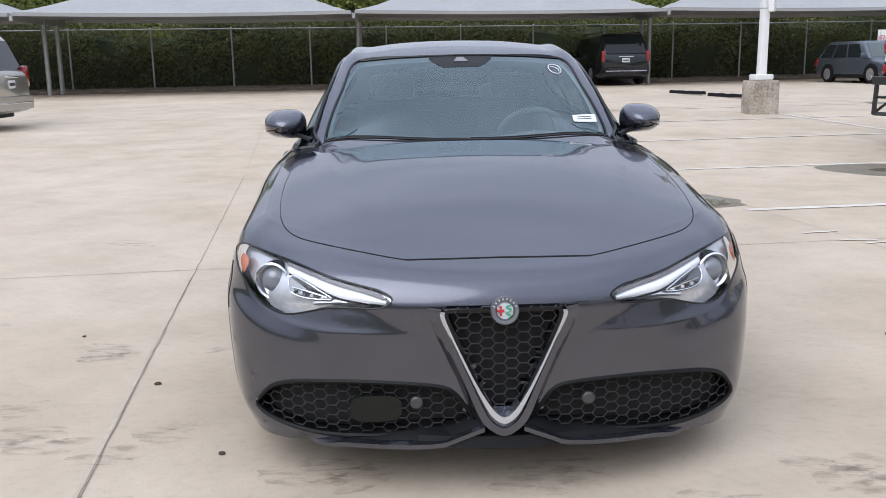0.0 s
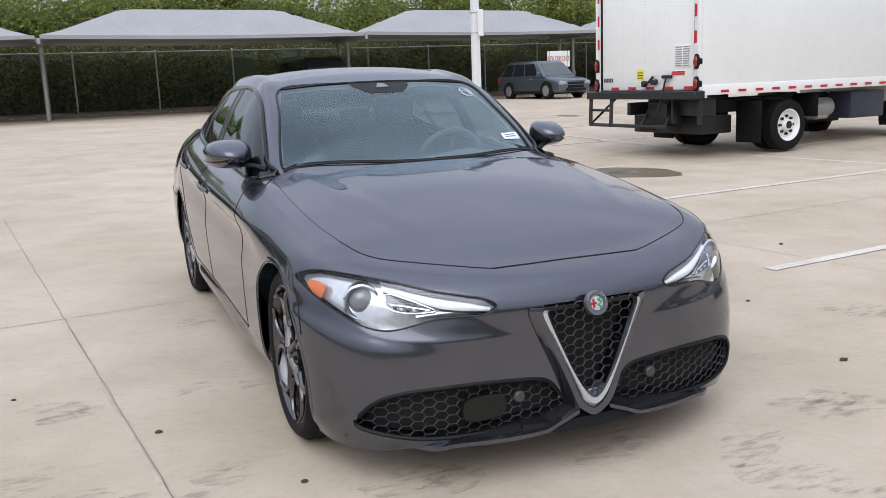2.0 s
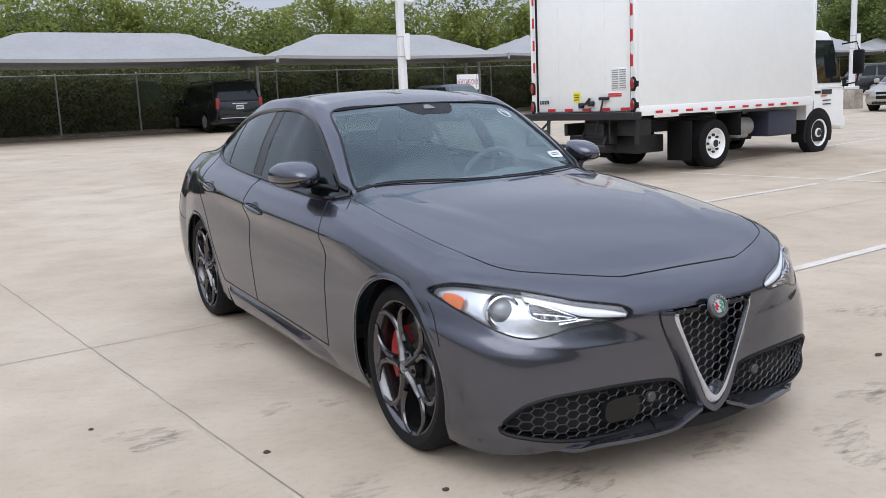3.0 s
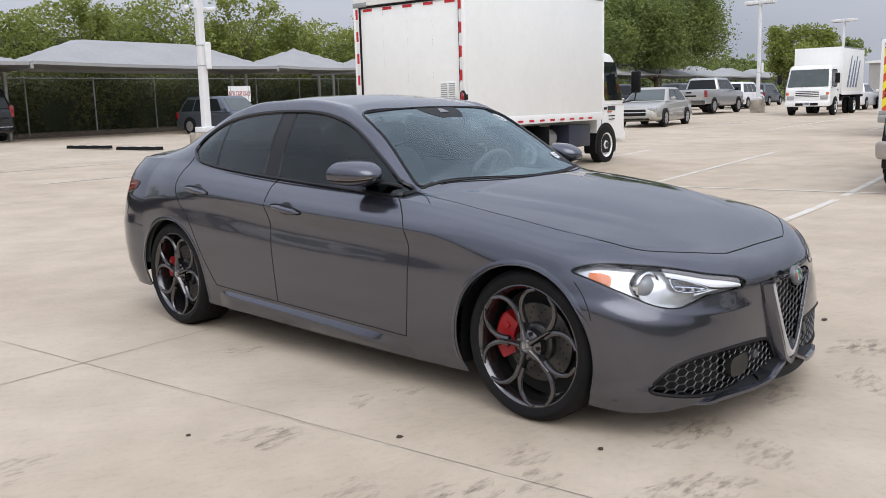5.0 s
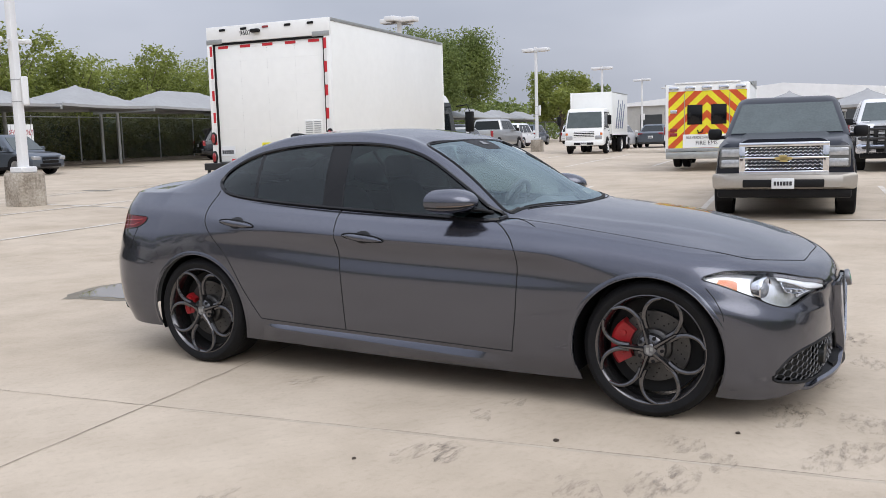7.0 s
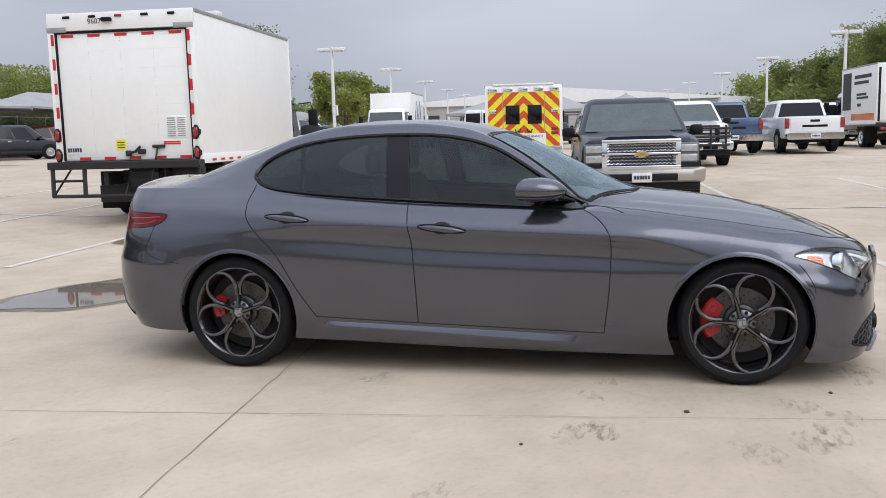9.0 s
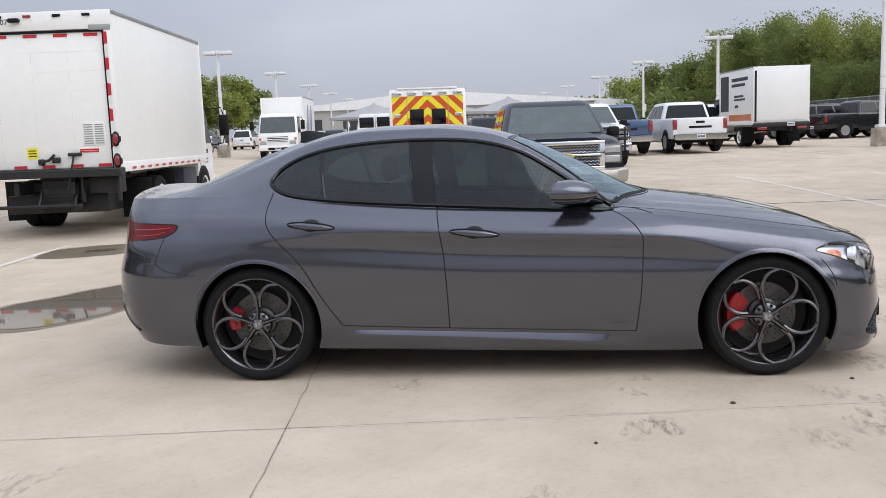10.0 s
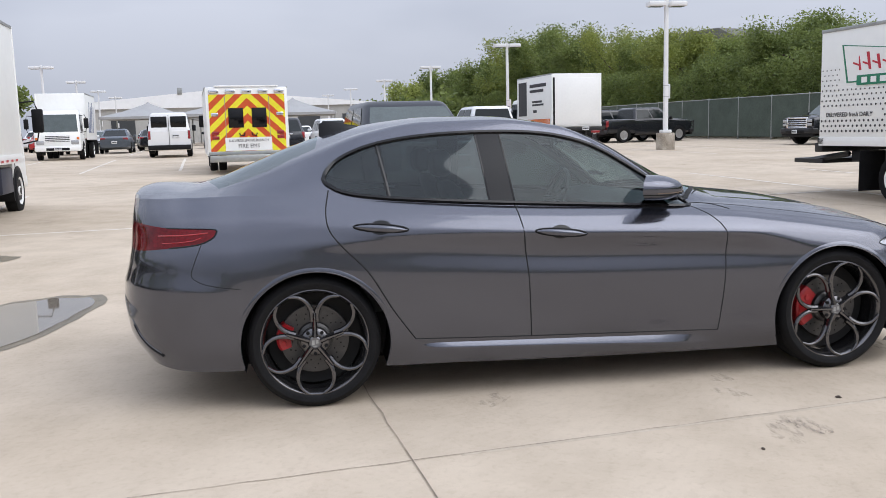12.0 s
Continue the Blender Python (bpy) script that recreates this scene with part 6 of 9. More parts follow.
def pickup(m, label, paint, bumper, rim, dark_roof=None, grille="bars", detail=1, group="pickups on the lot"):
    """A crew-cab pickup; its nose is at local y = 0 and points to -y."""
    v = thing("pickup_truck", m, label, "pickup truck", group)
    bm = bmesh.new()
    loft_y(bm, [(0.02, 0.62, 1.06, 0.86, 0.80, 0.12), (0.10, 0.52, 1.16, 0.96, 0.90, 0.14), (0.35, 0.46, 1.22, 0.995, 0.93, 0.14), (1.35, 0.42, 1.27, 1.0, 0.95, 0.12), (1.65, 0.40, 1.28, 1.0, 0.95, 0.10), (3.95, 0.40, 1.28, 1.0, 0.96, 0.10)])
    body_ = part("body", bm, paint, v)
    bm = bmesh.new()
    loft_y(bm, [(3.98, 0.50, 1.28, 1.0, 0.97, 0.06), (5.70, 0.52, 1.28, 1.0, 0.97, 0.06), (5.78, 0.56, 1.26, 0.98, 0.95, 0.08)])
    bed = part("cargo_bed", bm, paint, v)
    slab("bed_floor_liner", (-0.82, 4.06, 1.20), (0.82, 5.66, 1.292), BLACK_PLASTIC, bed, 0.02)
    cabin_part(v, (1.30, 4.0, 0.95, 1.24), (2.10, 3.86, 0.76, 1.90), paint, GLASS_VEH, ((0.13, 0.50), (0.54, 0.92)))
    bm = bmesh.new()
    loft_y(bm, [(0.12, 1.16, 1.215, 0.60, 0.50, 0.02), (0.5, 1.18, 1.262, 0.66, 0.56, 0.03), (1.30, 1.22, 1.305, 0.70, 0.60, 0.03)])
    part("bonnet_bulge", bm, paint, v)
    for s in (-1, 1):
        for y in (0.98, 4.72):
            arch_disc(v, s * 1.0, y, 0.47)
            simple_wheel(v, s * 0.885, y, 0.405, 0.275, rim)
        lamp = slab("headlamp", (s * 0.70 - 0.20, 0.0, 0.78), (s * 0.70 + 0.20, 0.14, 1.10), LAMP_HOUSING if grille == "double" else BLACK_GLOSS, v, 0.03)
        slab("lamp_upper", (s * 0.72 - 0.155, -0.015, 0.955), (s * 0.72 + 0.155, 0.05, 1.075), HEADLAMP_MAT, lamp, 0.02)
        slab("lamp_lower", (s * 0.72 - 0.155, -0.015, 0.80), (s * 0.72 + 0.155, 0.05, 0.92), HEADLAMP_MAT, lamp, 0.02)
        bm = bmesh.new()
        box(bm, (s * 1.12 - 0.11, 1.60, 1.20), (s * 1.12 + 0.11, 1.72, 1.39), 0.05, 2)
        box(bm, (min(s * 0.92, s * 1.05), 1.62, 1.21), (max(s * 0.92, s * 1.05), 1.68, 1.27), 0.015)
        part("door_mirror", bm, BLACK_PLASTIC, v)
        slab("tail_lamp", (s * 0.92 - 0.075, 5.70, 0.86), (s * 0.92 + 0.075, 5.80, 1.22), TAIL_MAT, v, 0.02)
        for y0 in (2.15, 3.20):
            slab("door_handle", (s * 1.0 - 0.02, y0, 1.12), (s * 1.0 + 0.02, y0 + 0.2, 1.15), paint, v, 0.008)
        slab("fog_lamp", (s * 0.78 - 0.11, -0.075, 0.555), (s * 0.78 + 0.11, 0.0, 0.625), HEADLAMP_MAT, v, 0.015)
    frame_mat = CHROME if grille != "guard" else BLACK_STEEL
    g = slab("grille", (-0.56, 0.03, 0.72), (0.56, 0.12, 1.14), BLACK_PLASTIC, v, 0.02)
    for z0, z1 in ((1.10, 1.165), (0.915, 0.955), (0.70, 0.745)):
        slab("grille_bar", (-0.62, -0.03, z0), (0.62, 0.08, z1), frame_mat, g, 0.015)
    for s in (-1, 1):
        slab("grille_side", (s * 0.575 - 0.045, -0.028, 0.72), (s * 0.575 + 0.045, 0.08, 1.15), frame_mat, g, 0.012)
    if grille == "double":
        for z0, z1 in ((0.96, 1.10), (0.75, 0.91)):
            for k in range(3):
                z = z0 + (z1 - z0) * (k + 0.5) / 3
                bm = bmesh.new()
                tube(bm, [(x, -0.005, z + 0.012 * (1 if i % 2 else -1)) for i, x in enumerate(np.linspace(-0.53, 0.53, 33))], 0.0062, 5)
                part("grille_mesh", bm, CHROME, g)
        bm = bmesh.new()
        for pts in ([(-0.13, 0.925), (-0.105, 0.948), (0.105, 0.948), (0.13, 0.925), (0.105, 0.902), (-0.105, 0.902)], [(-0.048, 0.875), (0.058, 0.875), (0.048, 0.975), (-0.058, 0.975)]):
            prism(bm, pts, "y", -0.055, -0.025)
        part("grille_emblem", bm, material("gold_emblem", (0.62, 0.48, 0.20), 0.3, 0.7), g, "plain gold emblem", smooth=False)
    else:
        for k in range(4):
            slab("grille_slat", (-0.53, 0.0, 0.76 + 0.085 * k), (0.53, 0.05, 0.785 + 0.085 * k), frame_mat, g, 0.008)
    bm = bmesh.new()
    loft_y(bm, [(-0.12, 0.50, 0.68, 0.80, 0.82, 0.06), (-0.04, 0.47, 0.71, 0.99, 1.0, 0.06), (0.22, 0.46, 0.70, 1.01, 1.01, 0.06)])
    b = part("front_bumper", bm, bumper, v)
    slab("bumper_slot", (-0.56, -0.135, 0.50), (0.56, -0.09, 0.62), BLACK_PLASTIC, b, 0.02)
    slab("air_dam", (-0.92, -0.03, 0.34), (0.92, 0.14, 0.48), BLACK_PLASTIC, b, 0.03)
    number_plate(b, -0.142, 0.56, -1)
    bm = bmesh.new()
    loft_y(bm, [(5.80, 0.50, 0.70, 0.98, 0.98, 0.05), (5.95, 0.48, 0.70, 0.96, 0.96, 0.06)])
    rb = part("rear_bumper", bm, bumper, v)
    number_plate(rb, 5.957, 0.60, 1)
    tg = slab("tailgate", (-0.82, 5.76, 0.74), (0.82, 5.805, 1.25), paint, v, 0.02)
    slab("tailgate_handle", (-0.16, 5.80, 1.08), (0.16, 5.82, 1.16), BLACK_PLASTIC, tg, 0.01)
    slab("tailgate_band", (-0.42, 5.80, 0.90), (0.42, 5.812, 0.98), BLACK_PLASTIC if detail else CHROME, tg, 0.004)
    bm = bmesh.new()
    box(bm, (-0.62, 0.3, 0.36), (0.62, 5.4, 0.52), 0.04)
    part("underbody", bm, BLACK_PLASTIC, v)
    if grille == "guard":
        bm = bmesh.new()
        for z in (0.62, 0.85, 1.08):
            tube(bm, [(-0.95, 0.05, z), (-0.75, -0.22, z), (0.75, -0.22, z), (0.95, 0.05, z)], 0.035, 8)
        for x in (-0.75, -0.35, 0.35, 0.75):
            tube(bm, [(x, -0.22, 0.5), (x, -0.22, 1.16)], 0.035, 8)
        part("brush_guard", bm, BLACK_STEEL, v)
    slab("sun_sticker", (0.35, 1.55, 1.36), (0.45, 1.57, 1.40), STICKER, v)
    return v


def suv(m, label, paint, size=(4.77, 0.92, 1.70), boxy=False, group="vehicles on the lot", category="suv", name="suv", rim=None):
    """A wagon-bodied car; nose at local y = 0 and points to -y."""
    L, hw, H = size
    v = thing(name, m, label, category, group)
    belt = H * 0.60
    nose = H * 0.50 if not boxy else H * 0.60
    bm = bmesh.new()
    loft_y(bm, [(0.0, 0.34, nose * 0.92, hw * 0.78, hw * 0.70, 0.14), (0.10, 0.28, nose, hw * 0.92, hw * 0.84, 0.14), (0.4, 0.26, nose + 0.07, hw * 0.985, hw * 0.90, 0.14), (L * 0.24, 0.26, belt - 0.02, hw, hw * 0.93, 0.12), (L * 0.5, 0.26, belt, hw, hw * 0.94, 0.10), (L * 0.94, 0.28, belt + 0.03, hw, hw * 0.93, 0.12), (L - 0.06, 0.34, belt + 0.02, hw * 0.93, hw * 0.88, 0.14), (L, 0.40, belt - 0.06, hw * 0.86, hw * 0.80, 0.14)])
    part("body", bm, paint, v)
    slope = 0.16 if not boxy else 0.13
    cabin_part(v, (L * 0.22, L * 0.985, hw * 0.94, belt - 0.03), (L * (0.22 + slope), L * (0.93 if boxy else 0.88), hw * (0.80 if boxy else 0.72), H), paint, GLASS_VEH, ((0.14, 0.40), (0.43, 0.68), (0.71, 0.93)))
    r = 0.36 if not boxy else 0.40
    for s in (-1, 1):
        for y in (L * 0.19, L * 0.785):
            arch_disc(v, s * hw, y, r * 1.15)
            simple_wheel(v, s * (hw - 0.10), y, r, 0.235, rim or ALLOY, 5)
        slab("headlamp", (s * hw * 0.70 - 0.17, -0.01, nose * 0.72), (s * hw * 0.70 + 0.17, 0.22, nose * 0.93), HEADLAMP_MAT, v, 0.05)
        slab("tail_lamp", (s * hw * 0.86 - 0.08, L - 0.16, belt - 0.30), (s * hw * 0.86 + 0.08, L - 0.005, belt + (0.12 if boxy else 0.0)), TAIL_MAT, v, 0.03)
        slab("door_mirror", (s * hw * 1.06 - 0.10, L * 0.275, belt), (s * hw * 1.06 + 0.10, L * 0.275 + 0.12, belt + 0.17), paint, v, 0.04)
        slab("side_sill", (s * hw * 0.99 - 0.03, L * 0.28, 0.25), (s * hw * 0.99 + 0.03, L * 0.70, 0.36), BLACK_PLASTIC, v, 0.015)
        for y0 in (0.40, 0.58):
            slab("door_handle", (s * hw - 0.02, L * y0, belt - 0.13), (s * hw + 0.018, L * y0 + 0.19, belt - 0.10), CHROME, v, 0.008)
        if boxy:
            bm = bmesh.new()
            tube(bm, [(s * hw * 0.74, L * 0.42, H + 0.0), (s * hw * 0.74, L * 0.45, H + 0.05), (s * hw * 0.74, L * 0.86, H + 0.05), (s * hw * 0.74, L * 0.89, H)], 0.018, 6)
            part("roof_rail", bm, BLACK_GLOSS, v)
    g = slab("grille", (-hw * 0.46, -0.03, nose * 0.56), (hw * 0.46, 0.06, nose * 0.86), BLACK_PLASTIC, v, 0.03)
    slab("grille_bar", (-hw * 0.46, -0.05, nose * 0.70), (hw * 0.46, 0.0, nose * 0.74), paint, g, 0.01)
    slab("lower_grille", (-hw * 0.6, -0.02, 0.33), (hw * 0.6, 0.08, 0.45), BLACK_PLASTIC, v, 0.03)
    bm = bmesh.new()
    loft_y(bm, [(L - 0.10, 0.36, 0.66, hw * 0.93, hw * 0.92, 0.06), (L + 0.06, 0.38, 0.64, hw * 0.86, hw * 0.86, 0.08)])
    rb = part("rear_bumper", bm, paint, v)
    slab("bumper_strip", (-hw * 0.8, L + 0.02, 0.50), (hw * 0.8, L + 0.068, 0.53), CHROME if boxy else BLACK_PLASTIC, rb, 0.008)
    number_plate(v, L + 0.005, belt - 0.24, 1)
    slab("tailgate_handle", (-0.30, L - 0.005, belt - 0.12), (0.30, L + 0.02, belt - 0.08), CHROME, v, 0.01)
    slab("underbody", (-hw * 0.75, 0.3, 0.22), (hw * 0.75, L - 0.3, 0.36), BLACK_PLASTIC, v, 0.03)
    return v


def sedan(m, label, paint, group="vehicles on the lot"):
    """A four-door saloon; nose at local y = 0 and points to -y."""
    v = thing("sedan", m, label, "car", group)
    L, hw = 4.6, 0.90
    bm = bmesh.new()
    loft_y(bm, [(0.0, 0.32, 0.66, 0.66, 0.58, 0.12), (0.10, 0.26, 0.74, 0.80, 0.72, 0.14), (0.4, 0.22, 0.82, 0.88, 0.80, 0.14), (1.15, 0.20, 0.95, 0.90, 0.83, 0.12), (2.4, 0.20, 0.98, 0.90, 0.84, 0.10), (3.8, 0.22, 1.02, 0.90, 0.82, 0.12), (4.45, 0.28, 1.0, 0.86, 0.76, 0.14), (4.6, 0.36, 0.90, 0.78, 0.70, 0.12)])
    part("body", bm, paint, v)
    cabin_part(v, (1.10, 4.0, 0.83, 0.93), (1.92, 3.25, 0.60, 1.46), paint, GLASS_VEH, ((0.14, 0.46), (0.50, 0.88)))
    for s in (-1, 1):
        for y in (0.86, 3.58):
            arch_disc(v, s * hw, y, 0.37)
            simple_wheel(v, s * (hw - 0.09), y, 0.325, 0.21, ALLOY, 7)
        slab("headlamp", (s * 0.62 - 0.16, 0.0, 0.58), (s * 0.62 + 0.16, 0.25, 0.73), HEADLAMP_MAT, v, 0.05)
        slab("tail_lamp", (s * 0.62 - 0.16, 4.42, 0.78), (s * 0.62 + 0.16, 4.60, 0.94), TAIL_MAT, v, 0.04)
        slab("door_mirror", (s * 0.98 - 0.09, 1.36, 0.95), (s * 0.98 + 0.09, 1.48, 1.09), paint, v, 0.04)
    slab("grille", (-0.42, -0.02, 0.42), (0.42, 0.06, 0.66), BLACK_PLASTIC, v, 0.03)
    slab("grille_bar", (-0.42, -0.035, 0.53), (0.42, 0.0, 0.57), CHROME, v, 0.01)
    slab("lower_grille", (-0.55, 0.0, 0.27), (0.55, 0.09, 0.37), BLACK_PLASTIC, v, 0.02)
    number_plate(v, 4.605, 0.66, 1)
    return v


CHASSIS = BLACK_STEEL


def truck_wheel(parent, x, y, r=0.40, dual=False):
    s = 1 if x > 0 else -1
    for k in range(2 if dual else 1):
        simple_wheel(parent, x - s * 0.27 * k, y, r, 0.22, WHITE_PAINT if k == 0 else BLACK_STEEL, 0, 0.06)
    bm = bmesh.new()
    cyl(bm, (x + s * 0.04, y, r), (x + s * 0.12, y, r), 0.075, 0.06, 12)
    hub = part("wheel_hub", bm, BLACK_STEEL, parent)
    for i in range(8):
        t = 2 * math.pi * i / 8
        c = Vector((x + s * 0.03, y + 0.14 * math.sin(t), r + 0.14 * math.cos(t)))
        bm = bmesh.new()
        cyl(bm, c, c + Vector((s * 0.05, 0, 0)), 0.022, n=6)
        part("wheel_nut", bm, BLACK_STEEL, hub)


def cab_over(v, hw=1.0, z0=0.42, H=2.28, depth=1.62, stripe=False):
    """A flat-nosed truck cab; its nose is at local y = 0."""
    bm = bmesh.new()
    loft_y(bm, [(0.0, z0 + 0.10, 1.20, hw * 0.93, hw * 0.93, 0.08), (0.06, z0, 1.27, hw * 0.985, hw * 0.98, 0.08), (depth, z0 + 0.15, 1.27, hw, hw, 0.06)])
    part("cab_body", bm, WHITE_PAINT, v)
    cabin_part(v, (0.03, depth, hw, 1.22), (0.40, depth - 0.02, hw * 0.93, H), WHITE_PAINT, GLASS_VEH, ((0.10, 0.72),), "cab_top", rear=False)
    g = slab("grille", (-0.52, -0.02, 0.86), (0.52, 0.05, 1.12), BLACK_PLASTIC, v, 0.02)
    for k in range(3):
        slab("grille_bar", (-0.54, -0.035, 0.88 + 0.085 * k), (0.54, 0.0, 0.92 + 0.085 * k), WHITE_PAINT, g, 0.008)
    for s in (-1, 1):
        slab("headlamp", (s * 0.74 - 0.17, -0.02, 0.72), (s * 0.74 + 0.17, 0.12, 0.92), HEADLAMP_MAT, v, 0.03)
        slab("indicator", (s * 0.88 - 0.06, -0.02, 0.94), (s * 0.88 + 0.06, 0.10, 1.06), AMBER, v, 0.02)
        bm = bmesh.new()
        box(bm, (s * 1.27 - 0.10, 0.02, 1.45), (s * 1.27 + 0.10, 0.12, 1.90), 0.03, 2)
        tube(bm, [(s * 0.98, 0.16, 2.02), (s * 1.22, 0.07, 2.05), (s * 1.27, 0.07, 1.9)], 0.016, 6)
        tube(bm, [(s * 0.98, 0.14, 1.25), (s * 1.24, 0.07, 1.30), (s * 1.27, 0.07, 1.45)], 0.016, 6)
        part("mirror", bm, BLACK_PLASTIC, v)
        slab("door_gap", (s * hw - 0.006, depth - 0.22, 0.66), (s * hw + 0.004, depth - 0.21, 1.26), SEAM, v)
        slab("door_handle", (s * hw - 0.01, depth - 0.44, 1.12), (s * hw + 0.015, depth - 0.26, 1.17), BLACK_PLASTIC, v, 0.006)
    b = slab("front_bumper", (-hw * 0.98, -0.06, 0.42), (hw * 0.98, 0.12, 0.66), WHITE_PAINT, v, 0.04)
    slab("bumper_slot", (-0.5, -0.075, 0.46), (0.5, -0.04, 0.58), BLACK_PLASTIC, b, 0.02)
    number_plate(b, -0.085, 0.54, -1)
    for s in (-1, 1):
        arch_disc(v, s * hw, 0.92, 0.46)


def cargo_box(v, y0, y1, hw, z0, z1, mat=None, name="cargo_box", corner=True):
    bm = bmesh.new()
    box(bm, (-hw, y0, z0), (hw, y1, z1), 0.03, 2)
    b = part(name, bm, mat or WHITE_PANEL, v)
    for s in (-1, 1):
        slab("bottom_rail", (min(s * (hw - 0.02), s * (hw + 0.010)), y0 + 0.01, z0 - 0.07), (max(s * (hw - 0.02), s * (hw + 0.010)), y1 - 0.01, z0 + 0.08), WHITE_PAINT, b, 0.006)
        slab("roof_rail", (min(s * (hw - 0.03), s * (hw + 0.012)), y0 + 0.01, z1 - 0.045), (max(s * (hw - 0.03), s * (hw + 0.012)), y1 - 0.01, z1 + 0.012), STEEL_GALV, b, 0.008)
        slab("corner_post", (s * (hw - 0.02) - 0.035, y0 - 0.012, z0), (s * (hw - 0.02) + 0.035, y0 + 0.03, z1), WHITE_PAINT, b, 0.01)
    return b


def tape_run(v, p0, p1, n, w, normal, mats, parent=None):
    """Alternating reflective tape along a line."""
    p0, p1 = Vector(p0), Vector(p1)
    d = (p1 - p0) / n
    up = Vector(normal).cross(d).normalized()
    for k in range(n):
        m_ = mats[k % len(mats)]
        if m_ is None:
            continue
        a, b_ = p0 + d * (k + 0.04), p0 + d * (k + 0.96)
        bm = bmesh.new()
        nn = Vector(normal) * 0.004
        vs = [bm.verts.new(q) for q in (a - up * w / 2 + nn, b_ - up * w / 2 + nn, b_ + up * w / 2 + nn, a + up * w / 2 + nn)]
        bm.faces.new(vs)
        part("reflective_tape", bm, m_, parent or v, smooth=False, normals=False)


def chassis(v, y0, y1, tank_side=-1):
    bm = bmesh.new()
    for s in (-1, 1):
        box(bm, (s * 0.42 - 0.04, y0, 0.62), (s * 0.42 + 0.04, y1, 0.82), 0.01)
    for y in np.arange(y0 + 0.4, y1, 0.9):
        box(bm, (-0.42, y - 0.03, 0.66), (0.42, y + 0.03, 0.78))
    part("chassis_frame", bm, CHASSIS, v)


def rear_door_truck():
    """The white box truck with a roll-up rear door and a folded tail lift."""
    v = thing("box_truck", pose(12.83, 8.99, ground_z(10, 8), 0, 0, 95.2), "white box truck with roll-up rear door and black tail lift", "truck", "trucks on the lot")
    hw, z0, z1 = 1.20, 1.00, 3.28
    yb0, yb1 = 1.40, 5.98
    cab_over(v, depth=1.30)
    b = cargo_box(v, yb0, yb1, hw, z0, z1)
    chassis(v, 0.6, 5.98)
    # rear frame, door, lights
    f = slab("rear_frame", (-hw, yb1 - 0.01, z1 - 0.26), (hw, yb1 + 0.05, z1 + 0.01), WHITE_PAINT, v, 0.012)
    for s in (-1, 1):
        slab("frame_post", (s * (hw - 0.055) - 0.055, yb1 - 0.01, z0), (s * (hw - 0.055) + 0.055, yb1 + 0.05, z1 - 0.25), WHITE_PAINT, f, 0.01)
        slab("door_seal", (s * (hw - 0.125) - 0.018, yb1 + 0.0, z0 + 0.02), (s * (hw - 0.125) + 0.018, yb1 + 0.03, z1 - 0.27), BLACK_PLASTIC, f, 0.004)
        slab("corner_plate", (s * (hw - 0.16) - 0.16, yb1 + 0.048, z1 - 0.28), (s * (hw - 0.16) + 0.16, yb1 + 0.056, z1 - 0.20), STEEL_GALV, f, 0.004)
        for zz, mat_ in ((z0 + 0.42, TAIL_MAT), (z0 + 0.10, TAIL_MAT)):
            bm = bmesh.new()
            rows = [ring_pts(Vector((s * (hw - 0.05), yb1 + d_, zz)), Vector((1, 0, 0)), Vector((0, 0, 1)), rx, 20, rx * 2.0) for d_, rx in ((0.0, 0.055), (0.075, 0.055), (0.085, 0.045))]
            skin(bm, rows)
            part("lamp_housing", bm, BLACK_PLASTIC, f)
            bm = bmesh.new()
            rows = [ring_pts(Vector((s * (hw - 0.05), yb1 + d_, zz)), Vector((1, 0, 0)), Vector((0, 0, 1)), rx, 20, rx * 2.0) for d_, rx in ((0.085, 0.040), (0.095, 0.030))]
            skin(bm, rows)
            part("tail_lamp", bm, mat_, f)
    slab("door_header_seal", (-hw + 0.11, yb1, z1 - 0.30), (hw - 0.11, yb1 + 0.032, z1 - 0.265), BLACK_PLASTIC, f, 0.004)
    d = slab("roll_up_door", (-hw + 0.14, yb1 - 0.02, z0 + 0.02), (hw - 0.14, yb1 + 0.012, z1 - 0.29), WHITE_PANEL, v, 0.006, "white ribbed roll-up door")
    for k in range(1, 7):
        zz = z0 + 0.02 + (z1 - z0 - 0.31) * k / 7
        slab("door_slat_joint", (-hw + 0.15, yb1 + 0.010, zz - 0.002), (hw - 0.15, yb1 + 0.0132, zz + 0.002), WHITE_PAINT, d)
    for x in (-0.52, 0.02, 0.55):
        bm = bmesh.new()
        for k in range(7):
            for j in range(4):
                zz = z0 + 0.14 + 0.285 * k + 0.042 * j
                box(bm, (x - 0.004, yb1 + 0.011, zz - 0.005), (x + 0.004, yb1 + 0.0145, zz + 0.005))
        tagged(part("rivet_row", bm, STEEL_GALV, d, smooth=False), kind="stuff")
    for k in range(5):
        x = -0.86 + 0.43 * k
        slab("marker_lamp", (x - 0.06, yb1 + 0.05, z1 - 0.075), (x + 0.06, yb1 + 0.07, z1 - 0.035), BLACK_PLASTIC if k != 2 else TAIL_MAT, f, 0.01)
    bm = bmesh.new()
    box(bm, (0.10, yb1 + 0.05, z1 - 0.14), (0.26, yb1 + 0.13, z1 - 0.08), 0.015)
    part("reversing_camera", bm, BLACK_PLASTIC, f)
    text_part("fleet_number", "9607", 0.115, INK, f, Matrix.Translation((0.40, yb1 + 0.054, z1 - 0.13)) @ Matrix.Rotation(math.pi, 4, "Z") @ Matrix.Rotation(math.pi / 2, 4, "X"))
